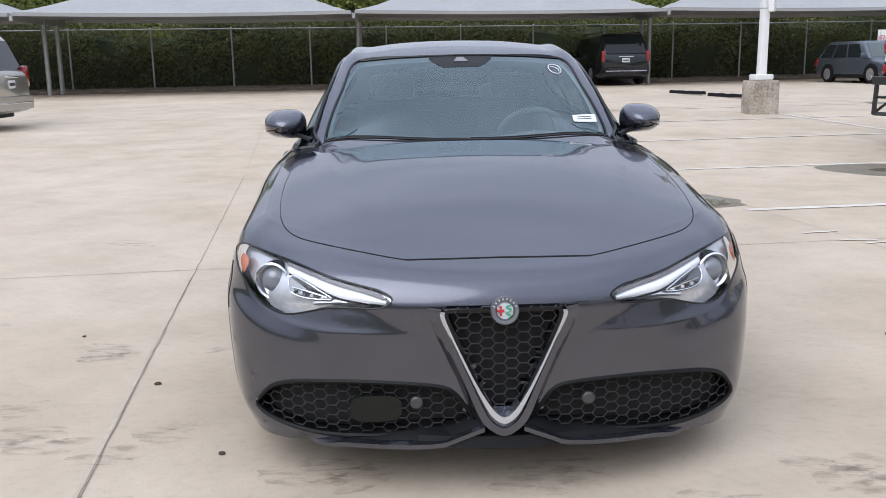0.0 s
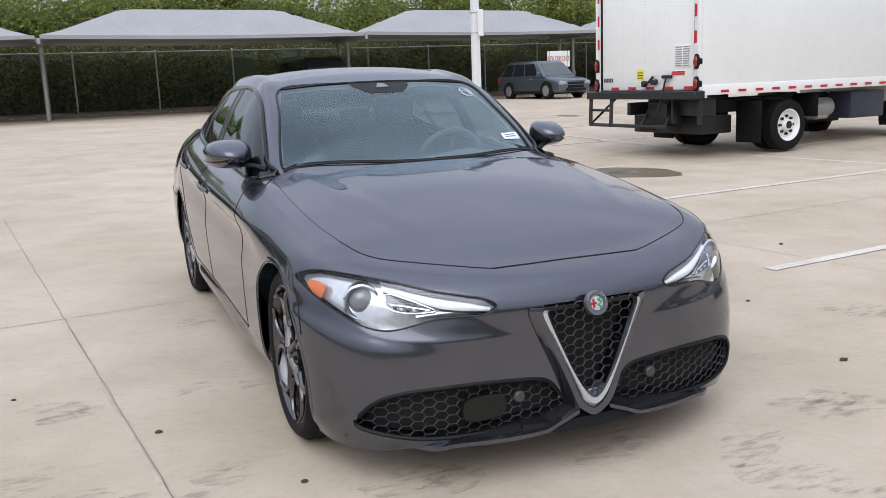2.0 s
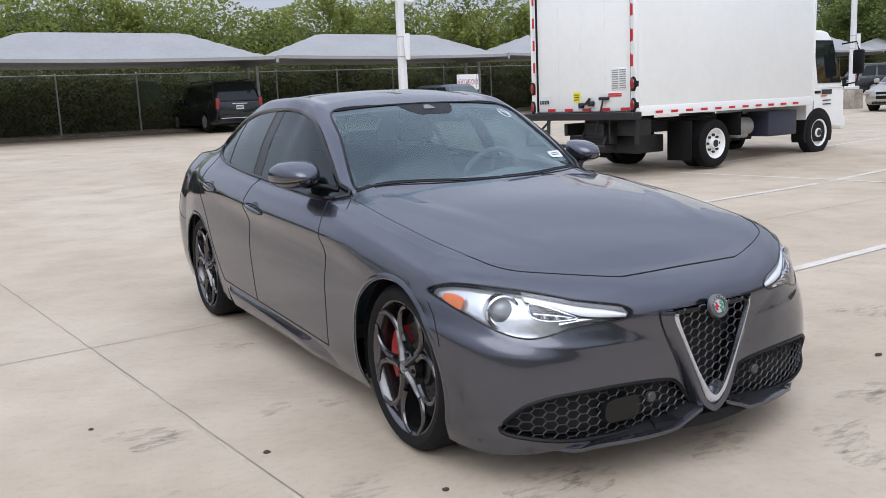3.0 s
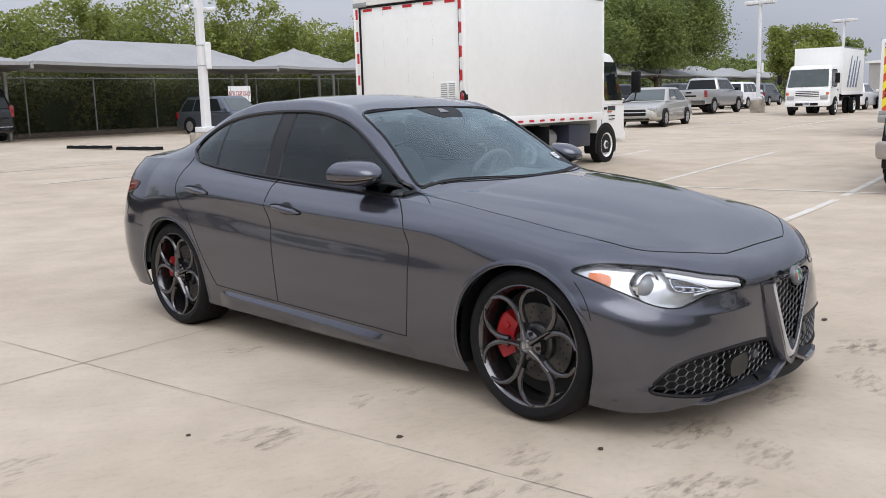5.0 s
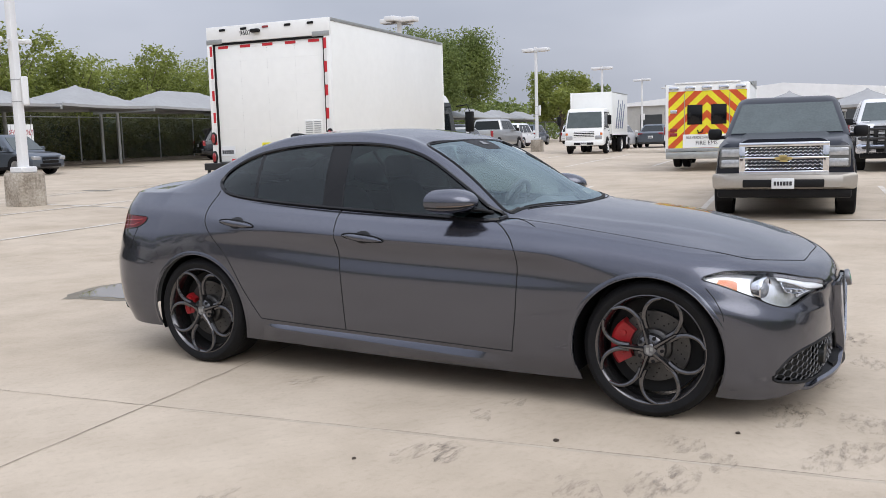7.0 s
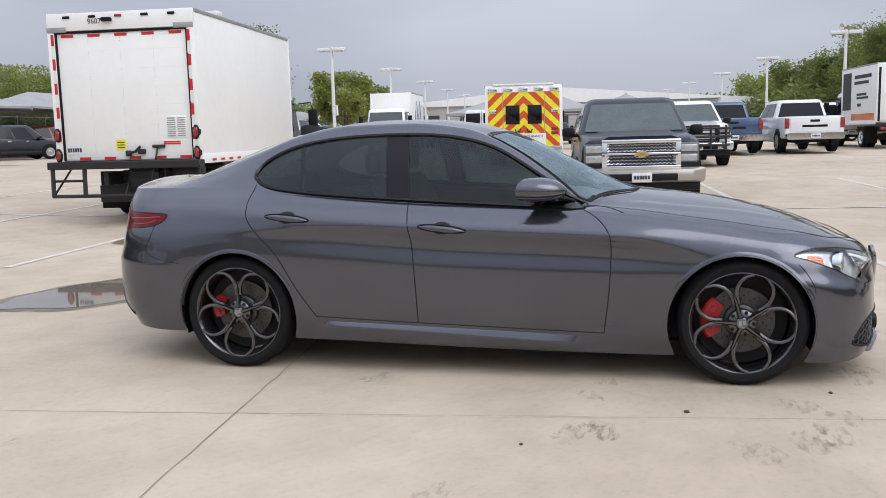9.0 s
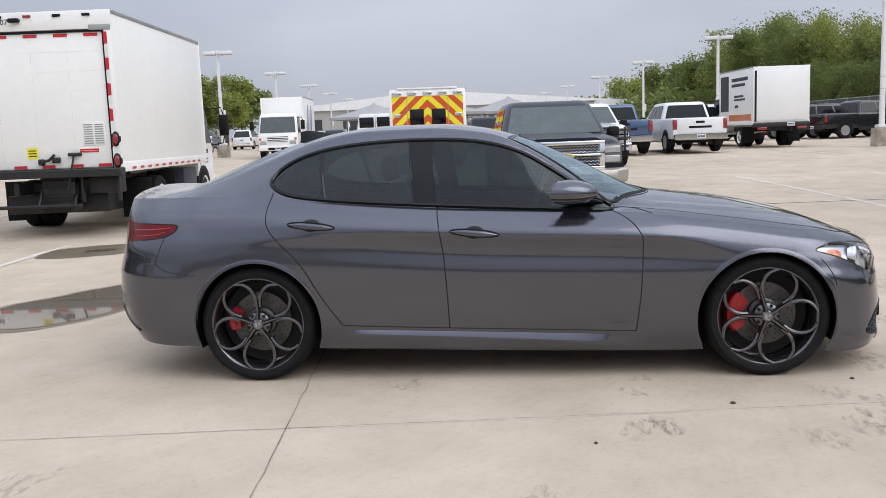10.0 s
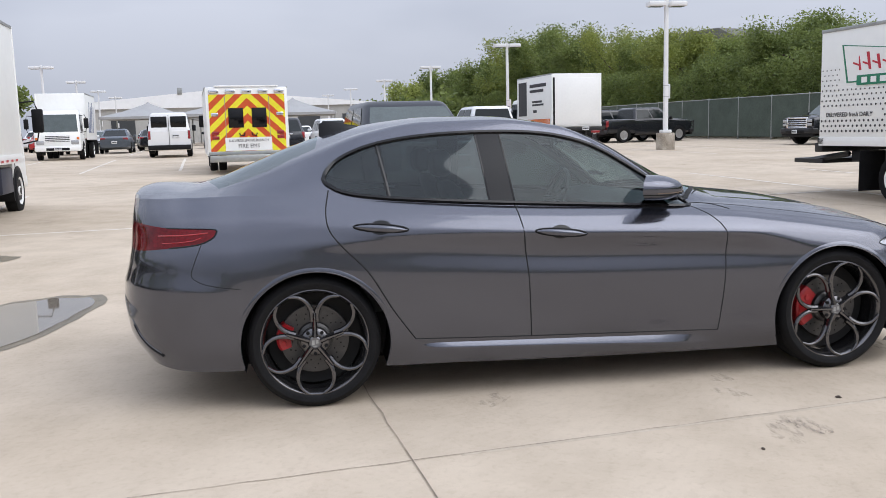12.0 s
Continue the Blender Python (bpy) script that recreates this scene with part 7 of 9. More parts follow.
    tape_run(v, (-hw + 0.2, yb1 + 0.014, z1 - 0.335), (hw - 0.2, yb1 + 0.014, z1 - 0.335), 9, 0.045, (0, 1, 0), (RED_TAPE, None), d)
    tape_run(v, (-hw + 0.15, yb1 + 0.014, z0 + 0.045), (hw - 0.15, yb1 + 0.014, z0 + 0.045), 10, 0.045, (0, 1, 0), (RED_TAPE, None), d)
    for s in (-1, 1):
        tape_run(v, (s * (hw - 0.085), yb1 + 0.052, z0 + 0.12), (s * (hw - 0.085), yb1 + 0.052, z1 - 0.30), 10, 0.05, (0, 1, 0), (WHITE_TAPE, RED_TAPE), f)
        tape_run(v, (s * (hw + 0.0145), yb0 + 0.3, z0 - 0.02), (s * (hw + 0.0145), yb1 - 0.35, z0 - 0.02), 22, 0.036, (s, 0, 0), (RED_TAPE, None, WHITE_TAPE, None) if s > 0 else (None, RED_TAPE, None, RED_TAPE), b)
    vent = slab("door_vent", (-0.98, yb1 + 0.012, z0 + 0.34), (-0.66, yb1 + 0.022, z0 + 0.68), WHITE_PAINT, d, 0.004, "white louvred vent plate")
    for k in range(9):
        for x in (-0.90, -0.74):
            slab("louvre", (x - 0.065, yb1 + 0.020, z0 + 0.365 + 0.034 * k), (x + 0.065, yb1 + 0.030, z0 + 0.380 + 0.034 * k), STEEL_GALV, vent, 0.003)
    sign_y = slab("yellow_notice", (0.04, yb1 + 0.012, z0 + 0.17), (0.20, yb1 + 0.018, z0 + 0.33), YELLOW_TAPE, d, 0, "small yellow notice with dark bars")
    for k in range(3):
        slab("notice_bar", (0.06, yb1 + 0.017, z0 + 0.20 + 0.04 * k), (0.18, yb1 + 0.021, z0 + 0.215 + 0.04 * k), INK, sign_y)
    red_n = slab("red_notice", (-0.88, yb1 + 0.012, z0 + 0.23), (-0.58, yb1 + 0.018, z0 + 0.30), WHITE_PAINT, d)
    for k in range(2):
        slab("notice_bar", (-0.87, yb1 + 0.017, z0 + 0.238 + 0.03 * k), (-0.59, yb1 + 0.021, z0 + 0.262 + 0.03 * k), RED_TAPE, red_n)
    num = slab("number_plate", (0.76, yb1 + 0.012, z0 + 0.12), (1.04, yb1 + 0.02, z0 + 0.28), PLATE, d)
    for k in range(6):
        slab("plate_bar", (0.79 + 0.04 * k, yb1 + 0.02, z0 + 0.15), (0.82 + 0.04 * k, yb1 + 0.023, z0 + 0.215), INK, num)
    bm = bmesh.new()
    box(bm, (-0.06, yb1 + 0.02, z0 + 0.07), (0.02, yb1 + 0.10, z0 + 0.16), 0.015)
    tube(bm, [(-0.03, yb1 + 0.06, z0 + 0.12), (-0.14, yb1 + 0.07, z0 + 0.14), (-0.22, yb1 + 0.06, z0 + 0.22)], 0.022, 6)
    box(bm, (-0.30, yb1 + 0.02, z0 + 0.10), (-0.18, yb1 + 0.09, z0 + 0.18), 0.015)
    box(bm, (-0.62, yb1 + 0.02, z0 + 0.19), (-0.42, yb1 + 0.08, z0 + 0.24), 0.012)
    tube(bm, [(-0.50, yb1 + 0.05, z0 + 0.2), (-0.46, yb1 + 0.09, z0 - 0.05), (-0.40, yb1 + 0.12, z0 - 0.30)], 0.014, 6)
    part("door_latch", bm, BLACK_STEEL, d)
    # tail lift and bumper
    bm = bmesh.new()
    box(bm, (-hw - 0.02, yb1 - 0.05, 0.88), (hw + 0.12, yb1 + 0.16, 1.0), 0.012)
    lift = part("tail_lift", bm, BLACK_STEEL, v, "black steel tail lift and step bumper")
    # folded platform, its lifting arms, rams and pump box
    slab("platform", (-0.42, yb1 - 0.16, 0.42), (0.08, yb1 - 0.11, 0.88), BLACK_STEEL, lift, 0.008)
    slab("folded_ramp", (-0.78, yb1 - 1.05, 0.32), (0.78, yb1 - 0.42, 0.60), BLACK_STEEL, lift, 0.02)
    for k in range(4):
        slab("platform_rib", (-0.40, yb1 - 0.115, 0.47 + 0.11 * k), (0.06, yb1 - 0.085, 0.50 + 0.11 * k), BLACK_STEEL, lift, 0.005)
    for x in (-0.44, 0.10):
        slab("lift_arm", (x - 0.03, yb1 - 0.30, 0.38), (x + 0.03, yb1 + 0.05, 0.48), BLACK_STEEL, lift, 0.008)
        slab("lift_column", (x - 0.03, yb1 - 0.30, 0.48), (x + 0.03, yb1 - 0.20, 0.90), BLACK_STEEL, lift, 0.008)
        bm = bmesh.new()
        tube(bm, [(x, yb1 - 0.25, 0.86), (x, yb1 + 0.02, 0.44)], 0.026, 8)
        part("ram", bm, BLACK_STEEL, lift)
    slab("pump_box", (-hw + 0.12, yb1 - 0.42, 0.62), (-0.62, yb1 - 0.12, 0.88), BLACK_STEEL, lift, 0.02)
    for x in (-hw + 0.10, -0.56):
        slab("bracket", (x - 0.02, yb1 - 0.10, 0.50), (x + 0.02, yb1 - 0.02, 0.90), BLACK_STEEL, lift, 0.006)
    bm = bmesh.new()
    for x in (hw + 0.06, 0.72):
        tube(bm, [(x, yb1 + 0.10, 0.92), (x, yb1 + 0.12, 0.45)], 0.04, 4)
    tube(bm, [(hw + 0.08, yb1 + 0.12, 0.46), (-0.6, yb1 + 0.12, 0.46)], 0.028, 4)
    tube(bm, [(hw + 0.06, yb1 + 0.11, 0.70), (0.72, yb1 + 0.11, 0.70)], 0.02, 4)
    tube(bm, [(hw + 0.06, yb1 - 0.5, 0.92), (hw + 0.06, yb1 + 0.12, 0.46)], 0.022, 4)
    part("step_frame", bm, BLACK_STEEL, v)
    for s in (-1, 1):
        truck_wheel(v, s * 1.02, 4.06, 0.40, True)
        truck_wheel(v, s * 0.92, 0.92, 0.40)
        slab("mudflap", (s * 0.95 - 0.25, 4.74, 0.16), (s * 0.95 + 0.25, 4.76, 0.80), RUBBER, v, 0.008)
        slab("mudflap", (s * 0.95 - 0.25, 3.48, 0.50), (s * 0.95 + 0.25, 3.50, 0.86), RUBBER, v, 0.008)
    slab("side_box", (-1.08, 1.70, 0.42), (-0.62, 2.55, 0.86), material("navy_steel", (0.03, 0.035, 0.06), 0.45, 0, 0.2, 5), v, 0.03)
    bm = bmesh.new()
    cyl(bm, (-0.75, 2.73, 0.62), (-0.75, 3.23, 0.62), 0.16, n=18)
    cyl(bm, (-0.62, 1.7, 0.55), (-0.62, 3.28, 0.55), 0.06, n=10)
    box(bm, (-0.85, 2.78, 0.42), (-0.6, 3.08, 0.55), 0.03)
    part("exhaust_and_pipes", bm, STEEL_GALV, v)
    slab("battery_box", (0.62, 1.8, 0.42), (1.05, 2.4, 0.84), BLACK_STEEL, v, 0.03)
    dec = slab("door_decal", (-1.008, 0.50, 1.10), (-1.0, 0.82, 1.19), INK, v, 0, "dark decal bars on the door")
    slab("decal_bar", (-1.008, 0.66, 1.06), (-1.0, 0.84, 1.085), AMBER, dec)
    for k in range(2):
        slab("decal_bar", (-1.006, 0.52, 0.98 - 0.07 * k), (-1.0, 0.78, 1.0 - 0.07 * k), INK, dec)
    # roof reefer cap seen over the rear edge
    slab("roof_unit", (-0.62, yb0 + 0.4, z1), (0.2, yb0 + 1.6, z1 + 0.12), WHITE_PAINT, v, 0.04)
    return v


rear_door_truck()

SILVER = car_paint("silver_paint", (0.46, 0.46, 0.45), 0.7, 0.3, 0.1)
BLACK_PAINT = car_paint("black_paint", (0.012, 0.013, 0.016), 0.2, 0.25, 0.1)
NAVY_PAINT = car_paint("dark_navy_paint", (0.012, 0.014, 0.021), 0.1, 0.3, 0.1, 0.22)
BLUE_PAINT = car_paint("blue_paint", (0.06, 0.10, 0.19), 0.4, 0.28, 0.1)
WHITE_CAR = car_paint("white_car_paint", (0.75, 0.75, 0.75), 0.0, 0.3, 0.03)
GREY_BLUE = car_paint("grey_blue_paint", (0.115, 0.132, 0.155), 0.6, 0.3, 0.1, 0.6)
RED_PAINT = car_paint("red_paint", (0.38, 0.02, 0.02), 0.1, 0.3, 0.1)
MAROON = car_paint("maroon_paint", (0.14, 0.02, 0.025), 0.3, 0.3, 0.1)
TAN_SILVER = car_paint("champagne_paint", (0.48, 0.46, 0.41), 0.65, 0.3, 0.1)


def at(x, y, rz, scale=1.0):
    return pose(x, y, ground_z(x, y), 0, 0, rz) @ Matrix.Scale(scale, 4)


# nearest pickup: two-tone, chrome grille
pickup(at(8.85, 0.62, -84, 1.05) @ Matrix.Diagonal((0.95, 1, 0.94, 1)), "dark navy pickup truck with chrome grille and tan lower body", NAVY_PAINT, material("pewter_lower_paint", (0.40, 0.37, 0.33), 0.3, 0.4, 0.1, 3), CHROME, grille="double")
pickup(at(20.0, -0.75, -84), "white pickup truck with black brush guard", WHITE_CAR, SATIN_SILVER, BLACK_STEEL, grille="guard")
pickup(at(33.0, -1.75, 96), "blue pickup truck seen from its tailgate", BLUE_PAINT, CHROME, ALLOY)
pickup(at(33.2, -4.45, 96), "white pickup truck with dark tailgate band and chrome bumper", WHITE_CAR, CHROME, ALLOY, detail=1)
pickup(at(41.0, -7.2, 96), "white pickup truck parked behind another", WHITE_CAR, CHROME, ALLOY)
pickup(at(43.5, -19.3, 14), "black pickup truck parked along the screened fence", BLACK_PAINT, BLACK_STEEL, ALLOY, grille="guard")
pickup(at(45.0, 21.0, 96), "silver pickup truck with chrome bumper", SILVER, CHROME, ALLOY)
pickup(at(29.8, -18.3, 190), "dark grey pickup truck beside the fence", BLACK_PAINT, BLACK_STEEL, BLACK_STEEL)
suv(at(45.45, -18.14, 8), "dark grey full-size suv parked behind a black pickup", BLACK_PAINT, (5.2, 0.95, 1.84), True, rim=ALLOY)
sedan(at(24.5, 14.75, -78), "champagne silver sedan with dark grille", TAN_SILVER)
suv(at(16.9, 26.9, 8, 0.92), "grey-blue crossover under the shade canopy", GREY_BLUE, (4.6, 0.92, 1.64), rim=ALLOY)
suv(at(7.5, 35.8, 186), "black full-size suv with chrome trim, tail outwards", BLACK_PAINT, (5.2, 1.02, 1.92), True)
suv(at(-13.2, 14.35, -88), "champagne silver full-size suv with dark windows", TAN_SILVER, (5.2, 1.02, 1.86), True)


def ambulance():
    v = thing("ambulance", at(27.3, 4.92, 96.5), "white ambulance with red and yellow chevron rear", "ambulance", "trucks on the lot")
    hw, z0, z1 = 1.16, 0.55, 2.42
    y0, y1 = 2.0, 6.3
    b = cargo_box(v, y0, y1, hw, z0, z1, WHITE_PAINT, "module_body")
    bm = bmesh.new()
    loft_y(bm, [(0.0, 0.6, 1.1, 0.85, 0.80, 0.12), (0.12, 0.5, 1.2, 0.98, 0.9, 0.12), (0.9, 0.45, 1.3, 1.0, 0.94, 0.12), (2.1, 0.45, 1.35, 1.0, 0.95, 0.1)])
    part("cab_body", bm, WHITE_PAINT, v)
    cabin_part(v, (0.85, 2.1, 0.95, 1.28), (1.35, 2.1, 0.8, 2.1), WHITE_PAINT, GLASS_VEH, ((0.2, 0.8),), rear=False)
    for s in (-1, 1):
        truck_wheel(v, s * 0.95, 0.95, 0.39)
        truck_wheel(v, s * 0.98, 4.7, 0.39, True)
        slab("mirror", (s * 1.2 - 0.11, 1.15, 1.35), (s * 1.2 + 0.11, 1.25, 1.75), BLACK_PLASTIC, v, 0.03)
    # chevrons: slanted bands, clipped to each half of the rear face, pointing up to the middle
    half = hw - 0.09
    zc0, zc1 = 0.60, z1 - 0.20
    band = 0.30
    n = 0
    for s in (-1, 1):
        for k in range(-4, 14):
            z_at_mid = zc0 + band * 0.72 * k
            poly = [(0, z_at_mid), (0, z_at_mid + band * 0.72), (half, z_at_mid + band * 0.72 - half * 0.95), (half, z_at_mid - half * 0.95)]
            out = poly
            for lim, keep in ((zc0, 1), (zc1, -1)):
                res = []
                for i in range(len(out)):
                    p, q = out[i], out[(i + 1) % len(out)]
                    pin, qin = keep * (p[1] - lim) >= 0, keep * (q[1] - lim) >= 0
                    if pin:
                        res.append(p)
                    if pin != qin:
                        t = (lim - p[1]) / (q[1] - p[1])
                        res.append((p[0] + (q[0] - p[0]) * t, lim))
                out = res
                if len(out) < 3:
                    break
            if len(out) < 3:
                continue
            bm = bmesh.new()
            prism(bm, [(s * x, z) for x, z in out], "y", y1 + 0.002, y1 + 0.008)
            part("chevron_stripe", bm, YELLOW_TAPE if k % 2 else ORANGE_TAPE, b, smooth=False)
    for s in (-1, 1):
        w = slab("door_window", (s * 0.33 - 0.21, y1 + 0.006, 1.27), (s * 0.33 + 0.21, y1 + 0.022, 1.83), BLACK_GLOSS, v, 0.05, "dark rear door window")
        slab("door_edge", (s * 0.62 - 0.008, y1 + 0.006, 0.60), (s * 0.62 + 0.008, y1 + 0.014, 2.16), STEEL_GALV, v)
        for zz in (0.99, 1.65, 1.12):
            slab("rear_lamp", (s * 0.92 - 0.10, y1 + 0.006, zz - 0.05), (s * 0.92 + 0.10, y1 + 0.03, zz + 0.05), TAIL_MAT if zz != 1.65 else CHROME, v, 0.02)
        bm = bmesh.new()
        tube(bm, [(s * 0.10, y1 + 0.01, 1.12), (s * 0.12, y1 + 0.06, 1.05), (s * 0.22, y1 + 0.06, 1.03), (s * 0.25, y1 + 0.01, 1.11)], 0.018, 6)
        part("door_handle", bm, BLACK_PLASTIC, v)
    for x in (-0.92, -0.46, 0.0, 0.46, 0.92):
        slab("warning_lamp", (x - 0.14, y1 + 0.004, z1 - 0.17), (x + 0.14, y1 + 0.05, z1 - 0.06), CHROME, v, 0.03)
    slab("roof_edge_lamp_bar", (-0.9, y1 - 0.05, z1 + 0.005), (0.9, y1 + 0.03, z1 + 0.05), WHITE_PAINT, v, 0.01)
    pnl = slab("name_panel", (-0.66, y1 + 0.010, 0.61), (0.66, y1 + 0.016, 0.99), WHITE_PAINT, v, 0, "white panel with dark lettering")
    turn = Matrix.Rotation(math.pi, 4, "Z") @ Matrix.Rotation(math.pi / 2, 4, "X")
    text_part("lettering", "BULVERDE SPRING BRANCH", 0.105, INK, pnl, Matrix.Translation((0, y1 + 0.019, 0.895)) @ turn, squeeze=0.85)
    text_part("lettering", "FIRE EMS", 0.16, INK, pnl, Matrix.Translation((0, y1 + 0.019, 0.74)) @ turn)
    slab("rear_kick_panel", (-hw + 0.02, y1 - 0.01, 0.50), (hw - 0.02, y1 + 0.012, 0.59), STEEL_GALV, v, 0.01)
    slab("rear_bumper", (-hw + 0.05, y1, 0.30), (hw - 0.05, y1 + 0.30, 0.49), STEEL_GALV, v, 0.03)
    chassis(v, 0.6, 6.2)
    return v


ambulance()


def flat_truck(m, label, box_len, hw, z1, graphics="", open_rear=False):
    """A smaller white box truck."""
    v = thing("box_truck", m, label, "truck", "trucks on the lot")
    cab_over(v)
    b = cargo_box(v, 1.72, 1.72 + box_len, hw, 0.98, z1)
    chassis(v, 0.6, 1.7 + box_len)
    y1 = 1.72 + box_len
    for s in (-1, 1):
        truck_wheel(v, s * 0.92, 0.92, 0.40)
        truck_wheel(v, s * 0.98, y1 - 1.75, 0.40, True)
        slab("mudflap", (s * 0.95 - 0.25, y1 - 1.08, 0.18), (s * 0.95 + 0.25, y1 - 1.06, 0.84), RUBBER, v, 0.008)
    slab("tail_beam", (-hw, y1 - 0.1, 0.80), (hw, y1 + 0.10, 0.96), BLACK_STEEL, v, 0.02)
    return v, b, y1


# white cab-over truck facing the lot
v, b, y1 = flat_truck(at(37.6, 13.6, -84), "white cab-over box truck with blue-grey side graphics", 4.3, 1.08, 3.12)
GRAPH = material("blue_grey_graphic", (0.14, 0.17, 0.28), 0.4, 0, 0.3, 3)
for s in (-1, 1):
    for k in range(4):
        bm = bmesh.new()
        yk = 2.6 + 0.55 * k
        prism(bm, [(yk, 1.25), (yk + 0.30, 1.25), (yk + 0.95, 2.75 - 0.2 * (k % 2)), (yk + 0.80, 2.75 - 0.2 * (k % 2))], "x", min(s * 1.08, s * 1.09), max(s * 1.08, s * 1.09))
        part("side_graphic", bm, GRAPH, b, smooth=False)

# white box truck seen from its rear quarter, printed side
v, b, y1 = flat_truck(at(36.8, -8.3, 96), "white box truck with dark printed side panel", 4.1, 1.14, 3.2)
slab("rear_door", (-1.0, y1 - 0.01, 1.06), (1.0, y1 + 0.02, 3.02), WHITE_PAINT, v, 0.01)
slab("shut_door_shadow_gap", (1.0, y1 - 0.01, 1.02), (1.08, y1 + 0.012, 3.04), SEAM, v)
for s in (1,):
    for y0_, y1_, za, zb, mat_ in ((1.9, 2.9, 1.5, 3.0, INK), (3.3, 5.2, 2.72, 2.86, INK), (3.3, 4.9, 2.50, 2.62, INK), (3.6, 4.7, 2.05, 2.14, INK), (3.6, 4.9, 1.92, 2.0, INK), (3.7, 4.1, 1.62, 1.74, INK), (3.0, 5.6, 1.08, 1.34, AMBER)):
        slab("print_bar", (s * 1.14 - 0.01, y0_, za), (s * 1.14 + 0.012, y1_, zb), mat_, b)
for x in (-0.8, 0.8):
    slab("tail_lamp", (x - 0.2, y1 + 0.08, 0.70), (x + 0.2, y1 + 0.12, 0.80), TAIL_MAT, v, 0.02)
number_plate(v, y1 + 0.12, 0.90, 1, -0.35)

# delivery truck with printed dots
v, b, y1 = flat_truck(at(2.72, -8.0, -83.5), "white delivery truck with bow-shaped logo panel and dotted side", 4.75, 1.14, 2.86)
GREEN_PRINT = material("green_print", (0.02, 0.20, 0.11), 0.4, 0, 0.1, 8)
RED_PRINT = material("red_print", (0.50, 0.03, 0.05), 0.4, 0, 0.1, 8)
for s in (-1, 1):
    x0, x1 = (s * 1.14 + s * 0.004, s * 1.14 + s * 0.010)
    lo, hi = min(x0, x1), max(x0, x1)
    yc = 4.6
    logo = bmesh.new()
    bow = [(yc - 1.35, 2.58), (yc, 2.42), (yc + 1.35, 2.58), (yc + 1.22, 1.95), (yc, 1.95), (yc - 1.22, 1.95)]
    prism(logo, bow, "x", lo, hi)
    logo = part("logo_panel", logo, GREEN_PRINT, b, "plain bow-shaped panel in green, white and red", smooth=False)
    bm = bmesh.new()
    prism(bm, [(yc + (y - yc) * 0.965, 2.28 + (z - 2.28) * 0.93) for y, z in bow], "x", lo + s * 0.004, hi + s * 0.004)
    part("logo_field", bm, WHITE_PAINT, logo, smooth=False)
    for k in range(10):
        bm = bmesh.new()
        ya = yc - 1.05 + 0.215 * k
        prism(bm, [(ya, 2.14), (ya + 0.05, 2.14), (ya + 0.11 * (1 if k % 3 else 0.6), 2.42 - 0.05 * (k % 2)), (ya + 0.05, 2.42 - 0.05 * (k % 2))], "x", lo + s * 0.008, hi + s * 0.008)
        prism(bm, [(ya + 0.03, 2.20), (ya + 0.19, 2.25), (ya + 0.19, 2.28), (ya + 0.03, 2.23)], "x", lo + s * 0.009, hi + s * 0.009)
        part("logo_stroke", bm, RED_PRINT, logo, smooth=False)
    bm = bmesh.new()
    prism(bm, [(yc - 0.98, 1.90), (yc + 0.98, 1.90), (yc + 0.98, 2.06), (yc - 0.98, 2.06)], "x", lo + s * 0.010, hi + s * 0.010)
    bar = part("logo_bar", bm, GREEN_PRINT, logo, smooth=False)
    for k in range(9):
        slab("logo_bar_mark", (lo + s * 0.016 - 0.003, yc - 0.86 + 0.2 * k, 1.935), (lo + s * 0.016 + 0.003, yc - 0.74 + 0.2 * k, 2.025), WHITE_PAINT, bar)
    bm = bmesh.new()
    for i in range(46):
        for j in range(13):
            yy, zz = 6.40 - 0.10 * i - 0.05 * (j % 2), 2.18 - 0.085 * j
            if (abs(yy - yc) < 1.40 and zz > 1.86) or (abs(yy - 5.75) < 0.72 and 1.34 < zz < 1.52):
                continue
            r = 0.013 + 0.010 * j / 13
            c = Vector((s * 1.147, yy, zz))
            vs = [bm.verts.new(c + Vector((0, r * math.cos(t), r * math.sin(t)))) for t in np.linspace(0, 2 * math.pi, 8, endpoint=False)]
            bm.faces.new(vs)
    tagged(part("printed_dots", bm, INK, b, smooth=False), kind="stuff")
    m_ = Matrix.Translation((s * 1.15, 5.75, 1.43)) @ Matrix.Rotation(s * math.pi / 2, 4, "Z") @ Matrix.Rotation(math.pi / 2, 4, "X")
    text_part("lettering", "DELIVERED fresh DAILY", 0.105, INK, b, m_)
slab("corner_guard", (-1.15, y1 - 0.14, 0.93), (-1.0, y1 + 0.02, 1.05), BLACK_STEEL, v, 0.01)
slab("side_marker", (1.13, y1 - 1.0, 0.86), (1.155, y1 - 0.7, 0.93), RED_TAPE, v, 0.005)
bm = bmesh.new()
box(bm, (-1.05, y1 + 0.0, 0.60), (1.10, y1 + 0.75, 0.68), 0.01)
tube(bm, [(1.0, y1 - 0.6, 0.78), (1.0, y1 + 0.4, 0.64)], 0.05, 4)
tube(bm, [(-1.0, y1 - 0.6, 0.78), (-1.0, y1 + 0.4, 0.64)], 0.05, 4)
part("tail_lift_platform", bm, BLACK_STEEL, v)

